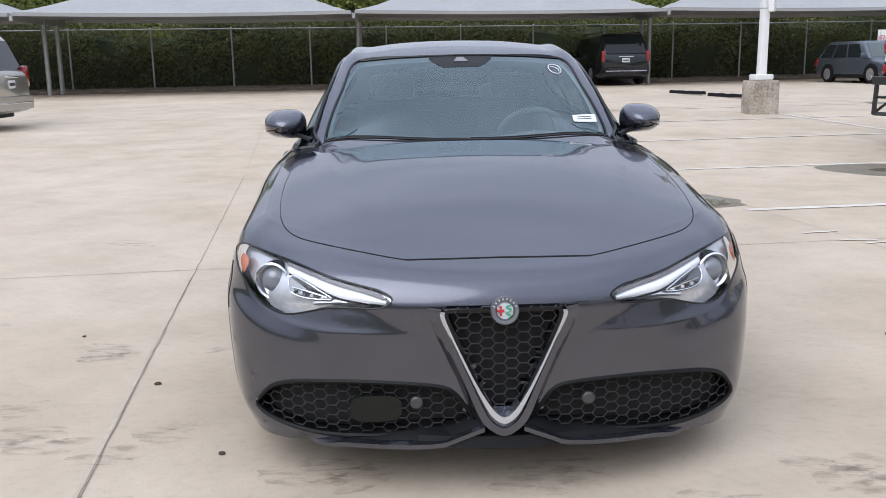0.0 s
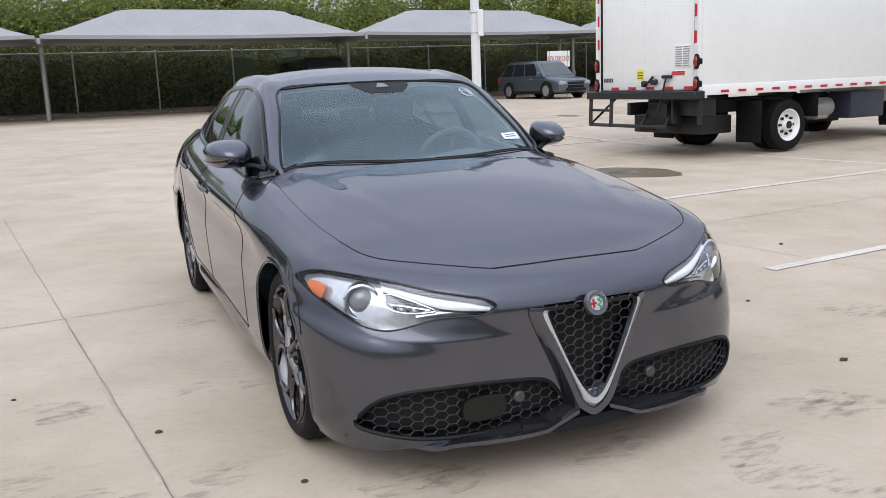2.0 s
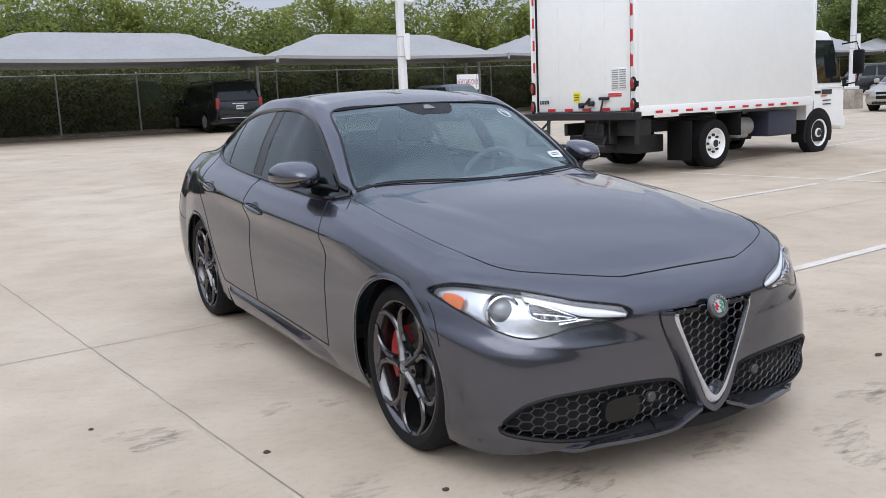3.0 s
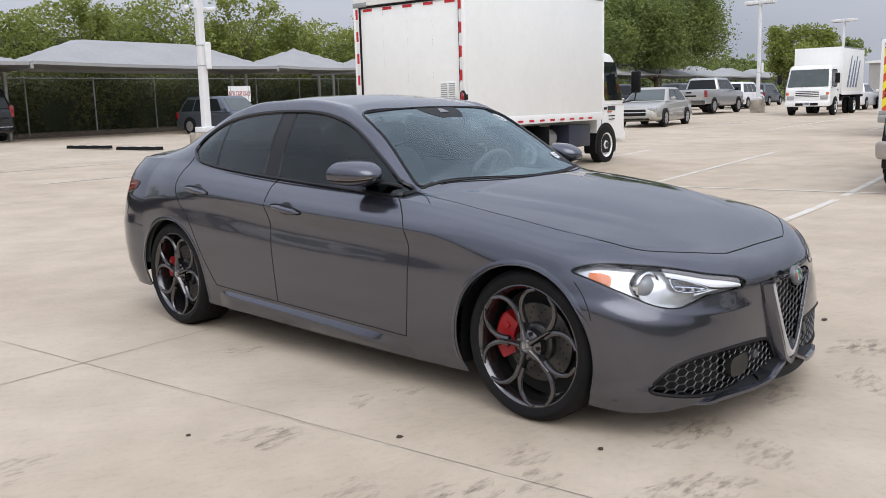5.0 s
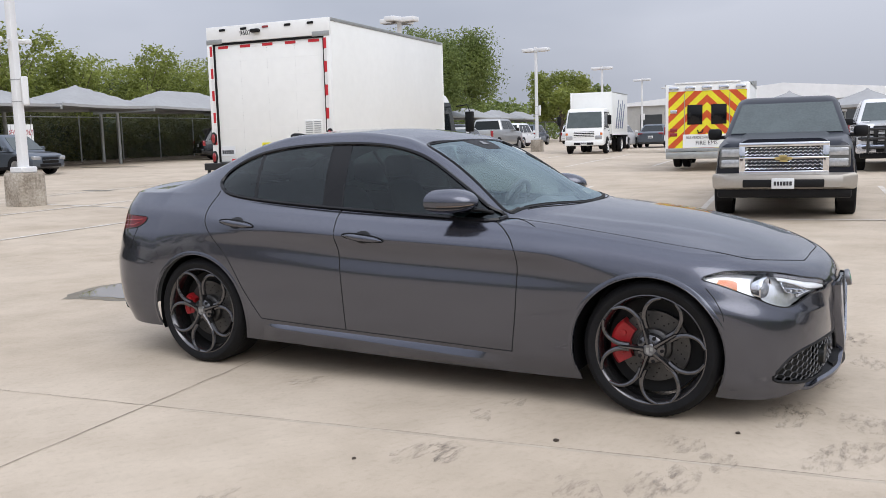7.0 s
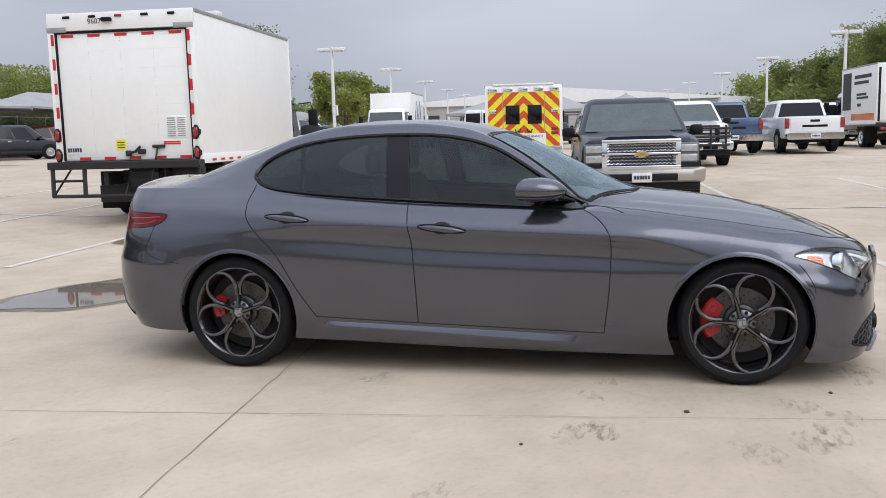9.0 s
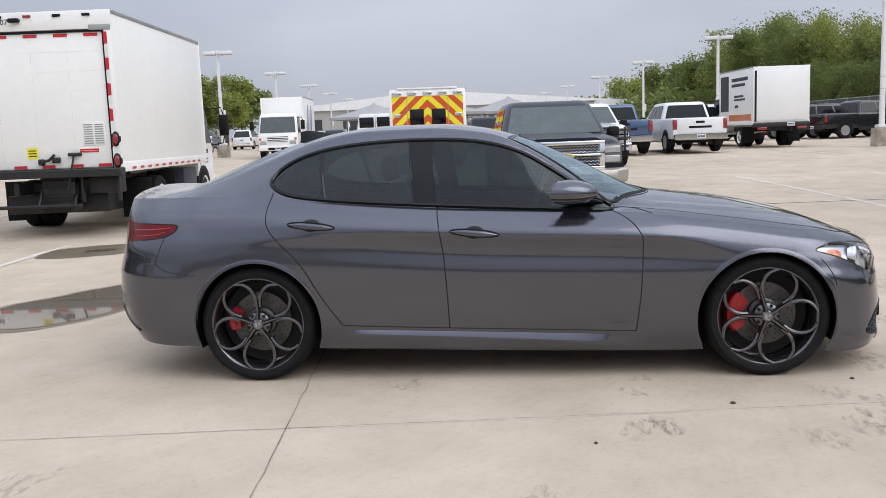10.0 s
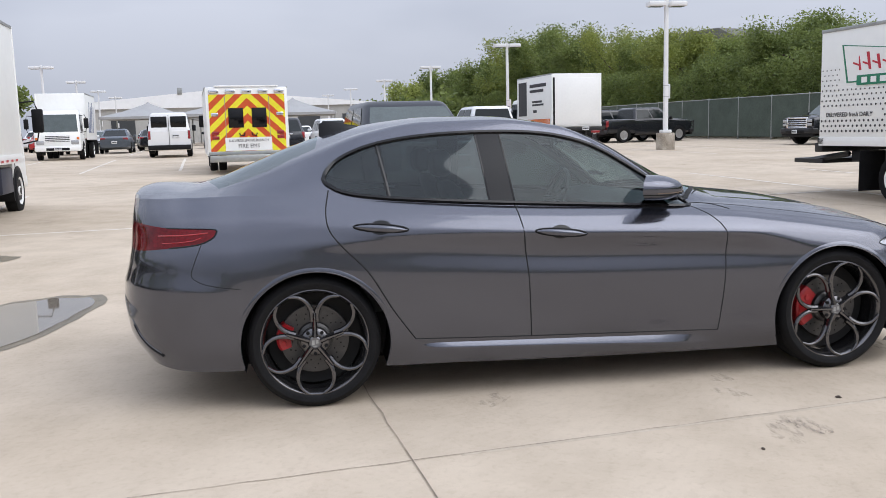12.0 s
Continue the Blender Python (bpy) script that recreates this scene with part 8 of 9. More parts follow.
# passenger van, tail towards the lot
def van(m, label, paint):
    v = thing("van", m, label, "van", "vehicles on the lot")
    bm = bmesh.new()
    loft_y(bm, [(0.0, 0.45, 0.95, 0.80, 0.74, 0.12), (0.12, 0.36, 1.06, 0.94, 0.88, 0.14), (1.0, 0.32, 1.22, 0.99, 0.94, 0.12), (5.5, 0.34, 1.25, 1.0, 0.97, 0.10), (5.68, 0.40, 1.22, 0.97, 0.94, 0.10)])
    part("body", bm, paint, v)
    cabin_part(v, (0.95, 5.66, 0.97, 1.2), (1.6, 5.55, 0.82, 2.10), paint, GLASS_VEH, ((0.1, 0.27), (0.30, 0.52), (0.55, 0.74), (0.77, 0.96)), rear=False)
    for s in (-1, 1):
        slab("rear_window", (s * 0.44 - 0.36, 5.60, 1.36), (s * 0.44 + 0.36, 5.635, 1.92), BLACK_GLOSS, v, 0.06)
        slab("tail_lamp", (s * 0.90 - 0.06, 5.58, 0.85), (s * 0.90 + 0.06, 5.70, 1.25), TAIL_MAT, v, 0.02)
        slab("door_mirror", (s * 1.12 - 0.10, 1.25, 1.25), (s * 1.12 + 0.10, 1.35, 1.55), BLACK_PLASTIC, v, 0.03)
        for y in (0.95, 4.35):
            arch_disc(v, s * 0.995, y, 0.42)
            simple_wheel(v, s * 0.88, y, 0.36, 0.24, ALLOY)
    slab("door_gap", (-0.008, 5.66, 0.5), (0.008, 5.70, 2.0), SEAM, v)
    slab("rear_bumper", (-0.98, 5.60, 0.36), (0.98, 5.82, 0.58), BLACK_PLASTIC, v, 0.04)
    number_plate(v, 5.70, 1.02, 1, -0.3)
    return v


van(at(43.9, 9.35, 96), "white passenger van with dark rear windows", WHITE_CAR)

# the far rows
FAR = [
    (sedan, 51.5, 15.6, 96, "white sedan parked at the end of a row", WHITE_CAR),
    (sedan, 54.5, 14.0, 96, "grey sedan in a distant row", GREY_BLUE),
    (sedan, 57.0, 19.5, -84, "red sedan in a distant row", RED_PAINT),
    (sedan, 64.0, 17.5, -84, "silver sedan in a distant row", SILVER),
    (sedan, 62.0, 13.0, 96, "dark sedan in a distant row", BLACK_PAINT),
    (sedan, 66.0, 21.6, 96, "white sedan in a distant row", WHITE_CAR),
    (sedan, 72.0, 14.8, 96, "silver sedan far down the lot", SILVER),
    (sedan, 58.5, 7.0, 96, "dark blue sedan in a distant row", NAVY_PAINT),
    (sedan, 61.0, 2.8, 96, "white sedan far down the lot", WHITE_CAR),
]
for fn, x, y, rz, lab, pnt in FAR:
    fn(at(x, y, rz), lab, pnt, group="far vehicles")
FAR_SUV = [
    (56.5, 24.6, 96, "white suv under a distant canopy", WHITE_CAR), (53.5, 27.4, 96, "dark suv under a distant canopy", BLACK_PAINT), (61.5, 27.2, 96, "silver suv under a distant canopy", SILVER),
    (47.0, 27.0, 60, "black suv under a canopy", BLACK_PAINT), (46.0, 33.6, 40, "dark suv under a canopy beside the fence", NAVY_PAINT), (40.6, 32.0, 40, "maroon suv under a canopy beside the fence", MAROON), (35.5, 31.0, 60, "black crossover under a canopy beside the fence", BLACK_PAINT),
    (69.0, 28.5, 96, "grey suv far under a canopy", GREY_BLUE), (76.0, 27.0, 96, "white suv far under a canopy", WHITE_CAR), (50.0, 1.2, 96, "white suv behind the ambulance", WHITE_CAR), (44.0, 3.8, 96, "black suv behind the ambulance", BLACK_PAINT), (52.5, -3.0, 96, "grey suv behind the pickups", GREY_BLUE), (46.5, -13.2, 14, "red pickup-bodied suv beside the fence", RED_PAINT),
    (66.0, 9.0, 96, "dark suv far down the lot", NAVY_PAINT), (70.0, 5.0, 96, "silver suv far down the lot", SILVER),
]
for x, y, rz, lab, pnt in FAR_SUV:
    suv(at(x, y, rz), lab, pnt, (4.8, 0.94, 1.75), group="far vehicles")


# ---- lamp poles ----
POLE_WHITE = material("white_pole_paint", (0.76, 0.76, 0.76), 0.4, 0, 0.08, 3)


def lamp_pole(x, y, cams=False, heads=2, turn=math.pi / 2):
    p = thing("lamp_pole", pose(x, y, ground_z(x, y)) @ Matrix.Diagonal((1, 1, 0.96, 1)), "white square lamp pole on a stained concrete base", "street lamp", "lamp poles")
    bm = bmesh.new()
    rings = [[Vector((px, py, z)) for px, py in rounded(0, 0, w, w, 0.12)] for z, w in ((-0.05, 0.315), (0.05, 0.315), (0.67, 0.31), (0.71, 0.295))]
    skin(bm, rings)
    part("concrete_base", bm, CONCRETE_BASE, p)
    bm = bmesh.new()
    box(bm, (-0.19, -0.19, 0.71), (0.19, 0.19, 0.84), 0.02)
    part("base_cover", bm, POLE_WHITE, p)
    bm = bmesh.new()
    skin(bm, [[Vector((px, py, z)) for px, py in rounded(0, 0, w, w, 0.02, 3)] for z, w in ((0.81, 0.085), (6.2, 0.07))])
    part("pole", bm, POLE_WHITE, p)
    for k in range(heads):
        a = turn + 2 * math.pi * k / heads
        h = bmesh.new()
        box(h, (0.10, -0.24, 5.93), (0.80, 0.24, 6.13), 0.04, 2, Matrix.Rotation(a, 4, "Z"))
        box(h, (0.0, -0.05, 6.02), (0.14, 0.05, 6.09), 0.01, 1, Matrix.Rotation(a, 4, "Z"))
        head = part("lamp_head", h, POLE_WHITE, p)
        h = bmesh.new()
        box(h, (0.18, -0.18, 5.915), (0.72, 0.18, 5.932), 0.0, 1, Matrix.Rotation(a, 4, "Z"))
        part("lens", h, HEADLAMP_MAT, head, smooth=False)
    bm = bmesh.new()
    box(bm, (0.07, -0.16, 2.15), (0.20, 0.06, 2.75), 0.015, 1, Matrix.Rotation(-0.5, 4, "Z"))
    part("junction_box", bm, POLE_WHITE, p)
    bm = bmesh.new()
    for z in (2.22, 2.68):
        box(bm, (-0.088, -0.088, z), (0.088, 0.088, z + 0.015))
    part("strap", bm, STEEL_GALV, p, smooth=False)
    if cams:
        for s in (-1, 1):
            bm = bmesh.new()
            tube(bm, [(0, 0, 3.35), (s * 0.12, -0.05, 3.52), (s * 0.22, -0.08, 3.50)], 0.018, 6)
            box(bm, (s * 0.24 - 0.05, -0.28, 3.46), (s * 0.24 + 0.05, 0.02, 3.56), 0.02, 1, Matrix.Rotation(s * 0.6, 4, "Z"))
            part("security_camera", bm, POLE_WHITE, p)
    return p


lamp_pole(7.12, 15.2, True)
lamp_pole(26.6, 17.6, heads=4)
for x, y in ((43.0, 18.3), (60.4, 20.0), (78.0, 21.8), (95.5, 23.6), (112.0, 25.0), (29.0, -12.0), (46.6, -9.7), (64.2, -7.8), (81.8, -5.9), (98.0, -3.6), (114.0, -1.6)):
    lamp_pole(x, y)

# ---- canopies along the fence ----
FABRIC = material("grey_shade_fabric", (0.36, 0.36, 0.36), 0.85, 0, 0.12, 0.7, 0.1, 30)


def row_y(x, y0):
    return y0 + 0.115 * x


def canopy(x0, x1, ridge=True, y_front=28.6, y_back=33.2, eave=2.80, peak=3.80):
    """A hipped shade canopy on steel posts."""
    gx = ground_z((x0 + x1) / 2, row_y(x0, 31))
    c = thing("shade_canopy", pose(0, 0, 0), "grey fabric hip-roofed shade canopy on steel posts", "canopy", "shade canopies")
    run = (x1 - x0)
    inset = min(run * 0.5, 2.7 if ridge else run * 0.5)
    nu, nv_ = 22, 12
    rows = []
    for i in range(nu + 1):
        u = i / nu
        x = x0 + run * u
        row = []
        for j in range(nv_ + 1):
            v_ = j / nv_
            y = row_y(x, y_front + (y_back - y_front) * v_)
            du = min(u, 1 - u) * run / inset
            dv = min(v_, 1 - v_) * 2
            k = min(1.0, du, dv)
            h = eave + (peak - eave) * (k ** 1.08)
            sag = -0.10 * math.sin(math.pi * u) * (1 - min(1, dv * 2)) + (0.28 * (1 - min(1, du * 2.0)) * math.sin(math.pi * v_) * -0.5)
            row.append(Vector((x, y, gx + h + sag * 0.6)))
        rows.append(row)
    bm = bmesh.new()
    skin(bm, rows, False)
    for edge in ([r[0] for r in rows], [r[-1] for r in rows], rows[0], rows[-1]):
        a = [bm.verts.new(p) for p in edge]
        b_ = [bm.verts.new(p - Vector((0, 0, 0.12))) for p in edge]
        for i in range(len(edge) - 1):
            bm.faces.new((a[i], a[i + 1], b_[i + 1], b_[i]))
    part("fabric_roof", bm, FABRIC, c)
    for x in (x0 - 0.05,):
        for yy in (y_front + 2.6, y_front + 3.8):
            y = row_y(x, yy)
            bm = bmesh.new()
            z0_ = ground_z(x, y)
            cyl(bm, (x, y, z0_ - 0.05), (x, y, gx + eave - 0.03), 0.085, n=12)
            part("post", bm, STEEL_GALV, c)
        bm = bmesh.new()
        box(bm, (x - 0.06, row_y(x, y_front), gx + eave - 0.28), (x + 0.06, row_y(x, y_back), gx + eave - 0.10), 0.01)
        part("beam", bm, STEEL_GALV, c)
    return c


edges = [-36.2, -24.7, -13.2, -2.05, 9.4, 20.9, 26.9]
for i in range(len(edges) - 1):
    canopy(edges[i], edges[i + 1] - 0.15, ridge=edges[i + 1] - edges[i] > 7)
x = 27.1
while x < 112:
    canopy(x, x + 9.0, y_front=28.9, peak=3.75)
    x += 9.2

# sign under the canopy
SIGN_RED = material("sign_red", (0.42, 0.03, 0.05), 0.5, 0, 0.15, 20)
sx, sy = 17.55, 29.3
sz = ground_z(sx, sy)
sign = thing("hanging_sign", pose(sx, sy, sz + 1.56, 0, 0, -8) @ Matrix.Diagonal((0.80, 1, 1.2, 1)), "white sign with red lettering reading new cars only", "sign")
slab("sign_board", (-0.62, -0.012, -0.27), (0.62, 0.012, 0.27), WHITE_PAINT, sign)
text_part("lettering", "NEW CARS ONLY", 0.27, SIGN_RED, sign, Matrix.Translation((0, -0.016, -0.0)) @ Matrix.Rotation(math.pi / 2, 4, "X"), squeeze=0.55)
for s in (-1, 1):
    bm = bmesh.new()
    cyl(bm, (s * 0.5, 0, -1.28), (s * 0.5, 0, 0.27), 0.02, n=6)
    part("sign_post", bm, STEEL_GALV, sign)

# rubber wheel stops on the ground
for (x0, y0), (x1, y1) in (((7.85, 24.0), (8.25, 22.15)), ((8.32, 21.85), (8.70, 20.1))):
    st = thing("wheel_stop", pose((x0 + x1) / 2, (y0 + y1) / 2, ground_z(x0, y0), 0, 0, math.degrees(math.atan2(y1 - y0, x1 - x0))), "black rubber wheel stop with pale marks", "wheel stop", "wheel stops")
    L = math.hypot(x1 - x0, y1 - y0) / 2
    bm = bmesh.new()
    prism(bm, [(-0.075, 0), (0.075, 0), (0.055, 0.09), (-0.055, 0.09)], "x", -L, L)
    part("rubber_block", bm, RUBBER, st, smooth=False)
    for k in range(3):
        slab("pale_mark", (-L * 0.7 + k * L * 0.62, -0.056, 0.0895), (-L * 0.7 + k * L * 0.62 + 0.18, 0.056, 0.094), WHITE_TAPE, st)

# ---- fences ----
def fence_line(name, x0, x1, y0, h, label, screen=None, spacing=3.03, wires=True, slope=0.115):
    f = thing(name, Matrix(), label, "fence", kind="structure")
    n = int((x1 - x0) / spacing)
    for i in range(n + 1):
        x = x0 + i * spacing
        y = y0 + slope * x
        z = ground_z(x, y) + 0.12
        bm = bmesh.new()
        cyl(bm, (x, y, z - 0.3), (x, y, z + h), 0.034, n=8)
        cyl(bm, (x, y, z + h), (x, y, z + h + 0.05), 0.042, 0.01, n=8)
        part("post", bm, STEEL_GALV, f)
    bm = bmesh.new()
    for hh in (h - 0.03,):
        tube(bm, [(x, y0 + slope * x, ground_z(x, y0 + slope * x) + 0.12 + hh) for x in np.arange(x0, x1 + 0.1, spacing)], 0.026, 6)
    part("top_rail", bm, STEEL_GALV, f)
    if wires:
        pitch = 0.17
        V, F = [], []
        for sgn in (-1, 1):
            for x in np.arange(x0, x1, pitch):
                y = y0 + slope * x
                z = ground_z(x, y) + 0.12
                x2 = x + sgn * h * 0.9
                a, b_ = (x, y, z + 0.02), (x2, y0 + slope * x2, z + h)
                k = len(V)
                for p in (a, b_):
                    V += [(p[0] - 0.0012, p[1], p[2]), (p[0] + 0.0012, p[1], p[2]), (p[0], p[1] - 0.002, p[2])]
                F += [(k, k + 1, k + 4, k + 3), (k + 1, k + 2, k + 5, k + 4), (k + 2, k, k + 3, k + 5)]
        me = bpy.data.meshes.new("chain_link")
        me.from_pydata(V, [], F)
        me.materials.append(STEEL_GALV)
        w = new("chain_link", me)
        w.parent = f
        tagged(w, kind="stuff")
    if screen:
        rows = []
        for x in np.arange(x0, x1 + 0.1, 0.6):
            y = y0 + slope * x + 0.02 * math.sin(x * 5)
            z = ground_z(x, y) + 0.12
            rows.append([Vector((x, y, z + 0.03)), Vector((x, y + 0.015, z + h * 0.5)), Vector((x, y, z + h - 0.04))])
        bm = bmesh.new()
        skin(bm, rows, False)
        part("privacy_screen", bm, screen, f)
    return f


SCREEN = material("dark_green_screen", (0.075, 0.098, 0.078), 0.85, 0, 0.3, 1.2, 0.1, 60)
fence_line("fence_north", -34.43, 112, 33.4, 2.3, "galvanised chain-link fence with vines growing through")
fence_line("fence_south", 18, 112, -26.6, 2.25, "dark green screened fence with galvanised posts", SCREEN, wires=False, slope=0.105)

# gravel verge and kerb below the north fence
GRAVEL = material("dry_gravel_soil", (0.23, 0.18, 0.13), 0.95, 0, 0.5, 3, 0.8, 25, color2=(0.12, 0.085, 0.06))
bm = bmesh.new()
rows = []
for x in np.arange(-38, 113, 0.75):
    z = ground_z(x, row_y(x, 33))
    w = 0.12 * noise.noise(Vector((x * 0.8, 0, 0)))
    rows.append([Vector((x, row_y(x, 32.35) + w, z + 0.005)), Vector((x, row_y(x, 32.7), z + 0.10 + 0.05 * noise.noise(Vector((x, 3, 0))))), Vector((x, row_y(x, 33.4), z + 0.15)), Vector((x, row_y(x, 36), z + 0.22)), Vector((x, row_y(x, 60), z + 0.3))])
skin(bm, rows, False)
tagged(part("verge_north", bm, GRAVEL, None), "dry soil and gravel verge below the fence", "verge", kind="structure")
V, F = [], []
rg = random.Random(8)
for k in range(1400):
    x = rg.uniform(-36, 60)
    y = row_y(x, rg.uniform(32.4, 33.3))
    z = ground_z(x, y) + 0.06 + 0.07 * (y - row_y(x, 32.4))
    s = rg.uniform(0.02, 0.07)
    b0 = len(V)
    for dx, dy, dz in ((1, 0, 0), (-1, 0, 0), (0, 1, 0), (0, -1, 0), (0, 0, 1), (0, 0, -1)):
        V.append((x + dx * s * rg.uniform(0.6, 1.2), y + dy * s * rg.uniform(0.6, 1.2), z + dz * s * 0.7))
    F += [(b0, b0 + 2, b0 + 4), (b0 + 2, b0 + 1, b0 + 4), (b0 + 1, b0 + 3, b0 + 4), (b0 + 3, b0, b0 + 4), (b0 + 2, b0, b0 + 5), (b0 + 1, b0 + 2, b0 + 5), (b0 + 3, b0 + 1, b0 + 5), (b0, b0 + 3, b0 + 5)]
me = bpy.data.meshes.new("verge_stones")
me.from_pydata(V, [], F)
me.materials.append(material("verge_stone", (0.36, 0.31, 0.25), 0.9, 0, 0.4, 5))
tagged(new("verge_stones", me), "loose pale stones on the soil verge", "stones", kind="stuff")


# ---- plants ----
def leaf_material(name, a, b_):
    m = bpy.data.materials.new(name)
    m.use_nodes = True
    n, l = m.node_tree.nodes, m.node_tree.links
    bs = n["Principled BSDF"]
    geo = n.new("ShaderNodeNewGeometry")
    tc = n.new("ShaderNodeTexCoord")
    nz = n.new("ShaderNodeTexNoise")
    nz.inputs["Scale"].default_value, nz.inputs["Detail"].default_value = 0.55, 5
    l.new(tc.outputs["Object"], nz.inputs["Vector"])
    mx = n.new("ShaderNodeMath")
    mx.operation = "MULTIPLY_ADD"
    mx.inputs[1].default_value = 0.24
    l.new(geo.outputs["Random Per Island"], mx.inputs[0])
    hf = n.new("ShaderNodeMath")
    hf.operation = "MULTIPLY"
    hf.inputs[1].default_value = 0.80
    l.new(nz.outputs["Fac"], hf.inputs[0])
    l.new(hf.outputs[0], mx.inputs[2])
    rp = n.new("ShaderNodeValToRGB")
    rp.color_ramp.elements[0].position, rp.color_ramp.elements[0].color = 0.22, (*a, 1)
    rp.color_ramp.elements[1].position, rp.color_ramp.elements[1].color = 0.78, (*b_, 1)
    l.new(mx.outputs[0], rp.inputs["Fac"])
    l.new(rp.outputs["Color"], bs.inputs["Base Color"])
    bs.inputs["Roughness"].default_value = 0.6
    tr = n.new("ShaderNodeBsdfTranslucent")
    l.new(rp.outputs["Color"], tr.inputs["Color"])
    ms = n.new("ShaderNodeMixShader")
    ms.inputs[0].default_value = 0.38
    out = n["Material Output"]
    l.new(bs.outputs[0], ms.inputs[1])
    l.new(tr.outputs[0], ms.inputs[2])
    l.new(ms.outputs[0], out.inputs["Surface"])
    return m


LEAF_DARK = leaf_material("dark_vine_leaves", (0.038, 0.042, 0.016), (0.17, 0.18, 0.06))
LEAF_MID = leaf_material("brush_leaves", (0.11, 0.140, 0.032), (0.37, 0.41, 0.095))
LEAF_OAK = leaf_material("oak_leaves", (0.066, 0.100, 0.028), (0.29, 0.35, 0.098))
BARK = material("grey_bark", (0.13, 0.10, 0.075), 0.95, 0, 0.4, 4, 0.8, 20)
# dark colour stands for the shade deep inside the brush
SHADE_MASS = material("foliage_shade_sheet", (0.040, 0.055, 0.022), 0.95, 0, 0.4, 2)
TWIG = material("vine_stems", (0.085, 0.065, 0.045), 0.95, 0, 0.4, 6)


def leaves_mesh(name, centres_, sizes, mat, seed=1, flat=0.35):
    """Folded leaf sprays (two triangles pairs each) at the given centres."""
    r = np.random.RandomState(seed)
    n = len(centres_)
    c = np.asarray(centres_, float)
    s = np.asarray(sizes, float)[:, None]
    d = r.normal(size=(n, 3))
    d[:, 2] *= 0.7
    d /= np.linalg.norm(d, axis=1, keepdims=True)
    e = r.normal(size=(n, 3))
    e -= d * (e * d).sum(1, keepdims=True)
    e /= np.linalg.norm(e, axis=1, keepdims=True)
    nn = np.cross(d, e)
    pts = np.stack([c - d * s, c - d * s * 0.1 + e * s * 0.55 + nn * s * flat * 0.5, c + d * s, c - d * s * 0.1 - e * s * 0.55 + nn * s * flat * 0.5], 1).reshape(-1, 3)
    idx = np.arange(n) * 4
    faces = np.concatenate([np.stack([idx, idx + 1, idx + 2], 1), np.stack([idx, idx + 2, idx + 3], 1)])
    me = bpy.data.meshes.new(name)
    me.from_pydata(pts.tolist(), [], faces.tolist())
    me.materials.append(mat)
    return new(name, me)


def lump(p, k, seed):
    return noise.fractal(Vector((p[0] * k, p[1] * k, p[2] * k + seed)), 0.8, 2.0, 4)


def thicket(name, label, x0, x1, line, slope, depth, top, n, size, mat, seed, ragged=0.9, back=True):
    """Brush along a line: dense sprays of leaves with an uneven top, over stems."""
    r = np.random.RandomState(seed)
    cs, ss = [], []
    while len(cs) < n:
        x = r.uniform(x0, x1)
        t = r.rand() ** 1.4
        h = top + ragged * 1.6 * noise.fractal(Vector((x * 0.22, seed, 0)), 0.9, 2.0, 4)
        z = h * (r.rand() ** 0.8)
        bulge = 0.5 * noise.noise(Vector((x * 0.7, z * 0.8, seed)))
        y = line + slope * x + np.sign(depth) * (0.15 + bulge) + depth * t
        if lump((x, y * 0.3, z), 0.8, seed) < -0.42:
            continue
        cs.append((x, y, ground_z(x, y) + 0.15 + z))
        ss.append(size * r.uniform(0.6, 1.35))
    ob = leaves_mesh(name, cs, ss, mat, seed)
    tagged(ob, label, "brush", kind="stuff")
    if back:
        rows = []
        # added dark sheet: paints the shade behind the leaves and blocks the sky
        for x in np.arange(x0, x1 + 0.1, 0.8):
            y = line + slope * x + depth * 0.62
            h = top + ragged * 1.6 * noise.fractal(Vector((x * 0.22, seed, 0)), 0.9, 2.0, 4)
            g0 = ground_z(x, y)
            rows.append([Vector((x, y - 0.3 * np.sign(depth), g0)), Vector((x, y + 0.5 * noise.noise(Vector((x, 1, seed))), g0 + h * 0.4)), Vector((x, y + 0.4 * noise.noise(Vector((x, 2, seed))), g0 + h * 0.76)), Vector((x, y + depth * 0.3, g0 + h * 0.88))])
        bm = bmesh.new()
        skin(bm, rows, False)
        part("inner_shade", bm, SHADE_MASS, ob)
        V, F = [], []
        for k in range(int((x1 - x0) * 3.5)):
            x = r.uniform(x0, x1)
            y = line + slope * x + np.sign(depth) * r.uniform(0.05, 0.5)
            g0 = ground_z(x, y)
            hh = r.uniform(1.0, top * 0.9)
            lean = r.normal(0, 0.25)
            b0 = len(V)
            w = r.uniform(0.008, 0.02)
            V += [(x - w, y, g0), (x + w, y, g0), (x + lean * 0.5 + w * 0.8, y + 0.05, g0 + hh * 0.5), (x + lean * 0.5 - w * 0.8, y + 0.05, g0 + hh * 0.5), (x + lean, y, g0 + hh)]
            F += [(b0, b0 + 1, b0 + 2, b0 + 3), (b0 + 3, b0 + 2, b0 + 4)]
        me = bpy.data.meshes.new("stems")
        me.from_pydata(V, [], F)
        me.materials.append(TWIG)
        st = new("stems", me)
        st.parent = ob
    return ob


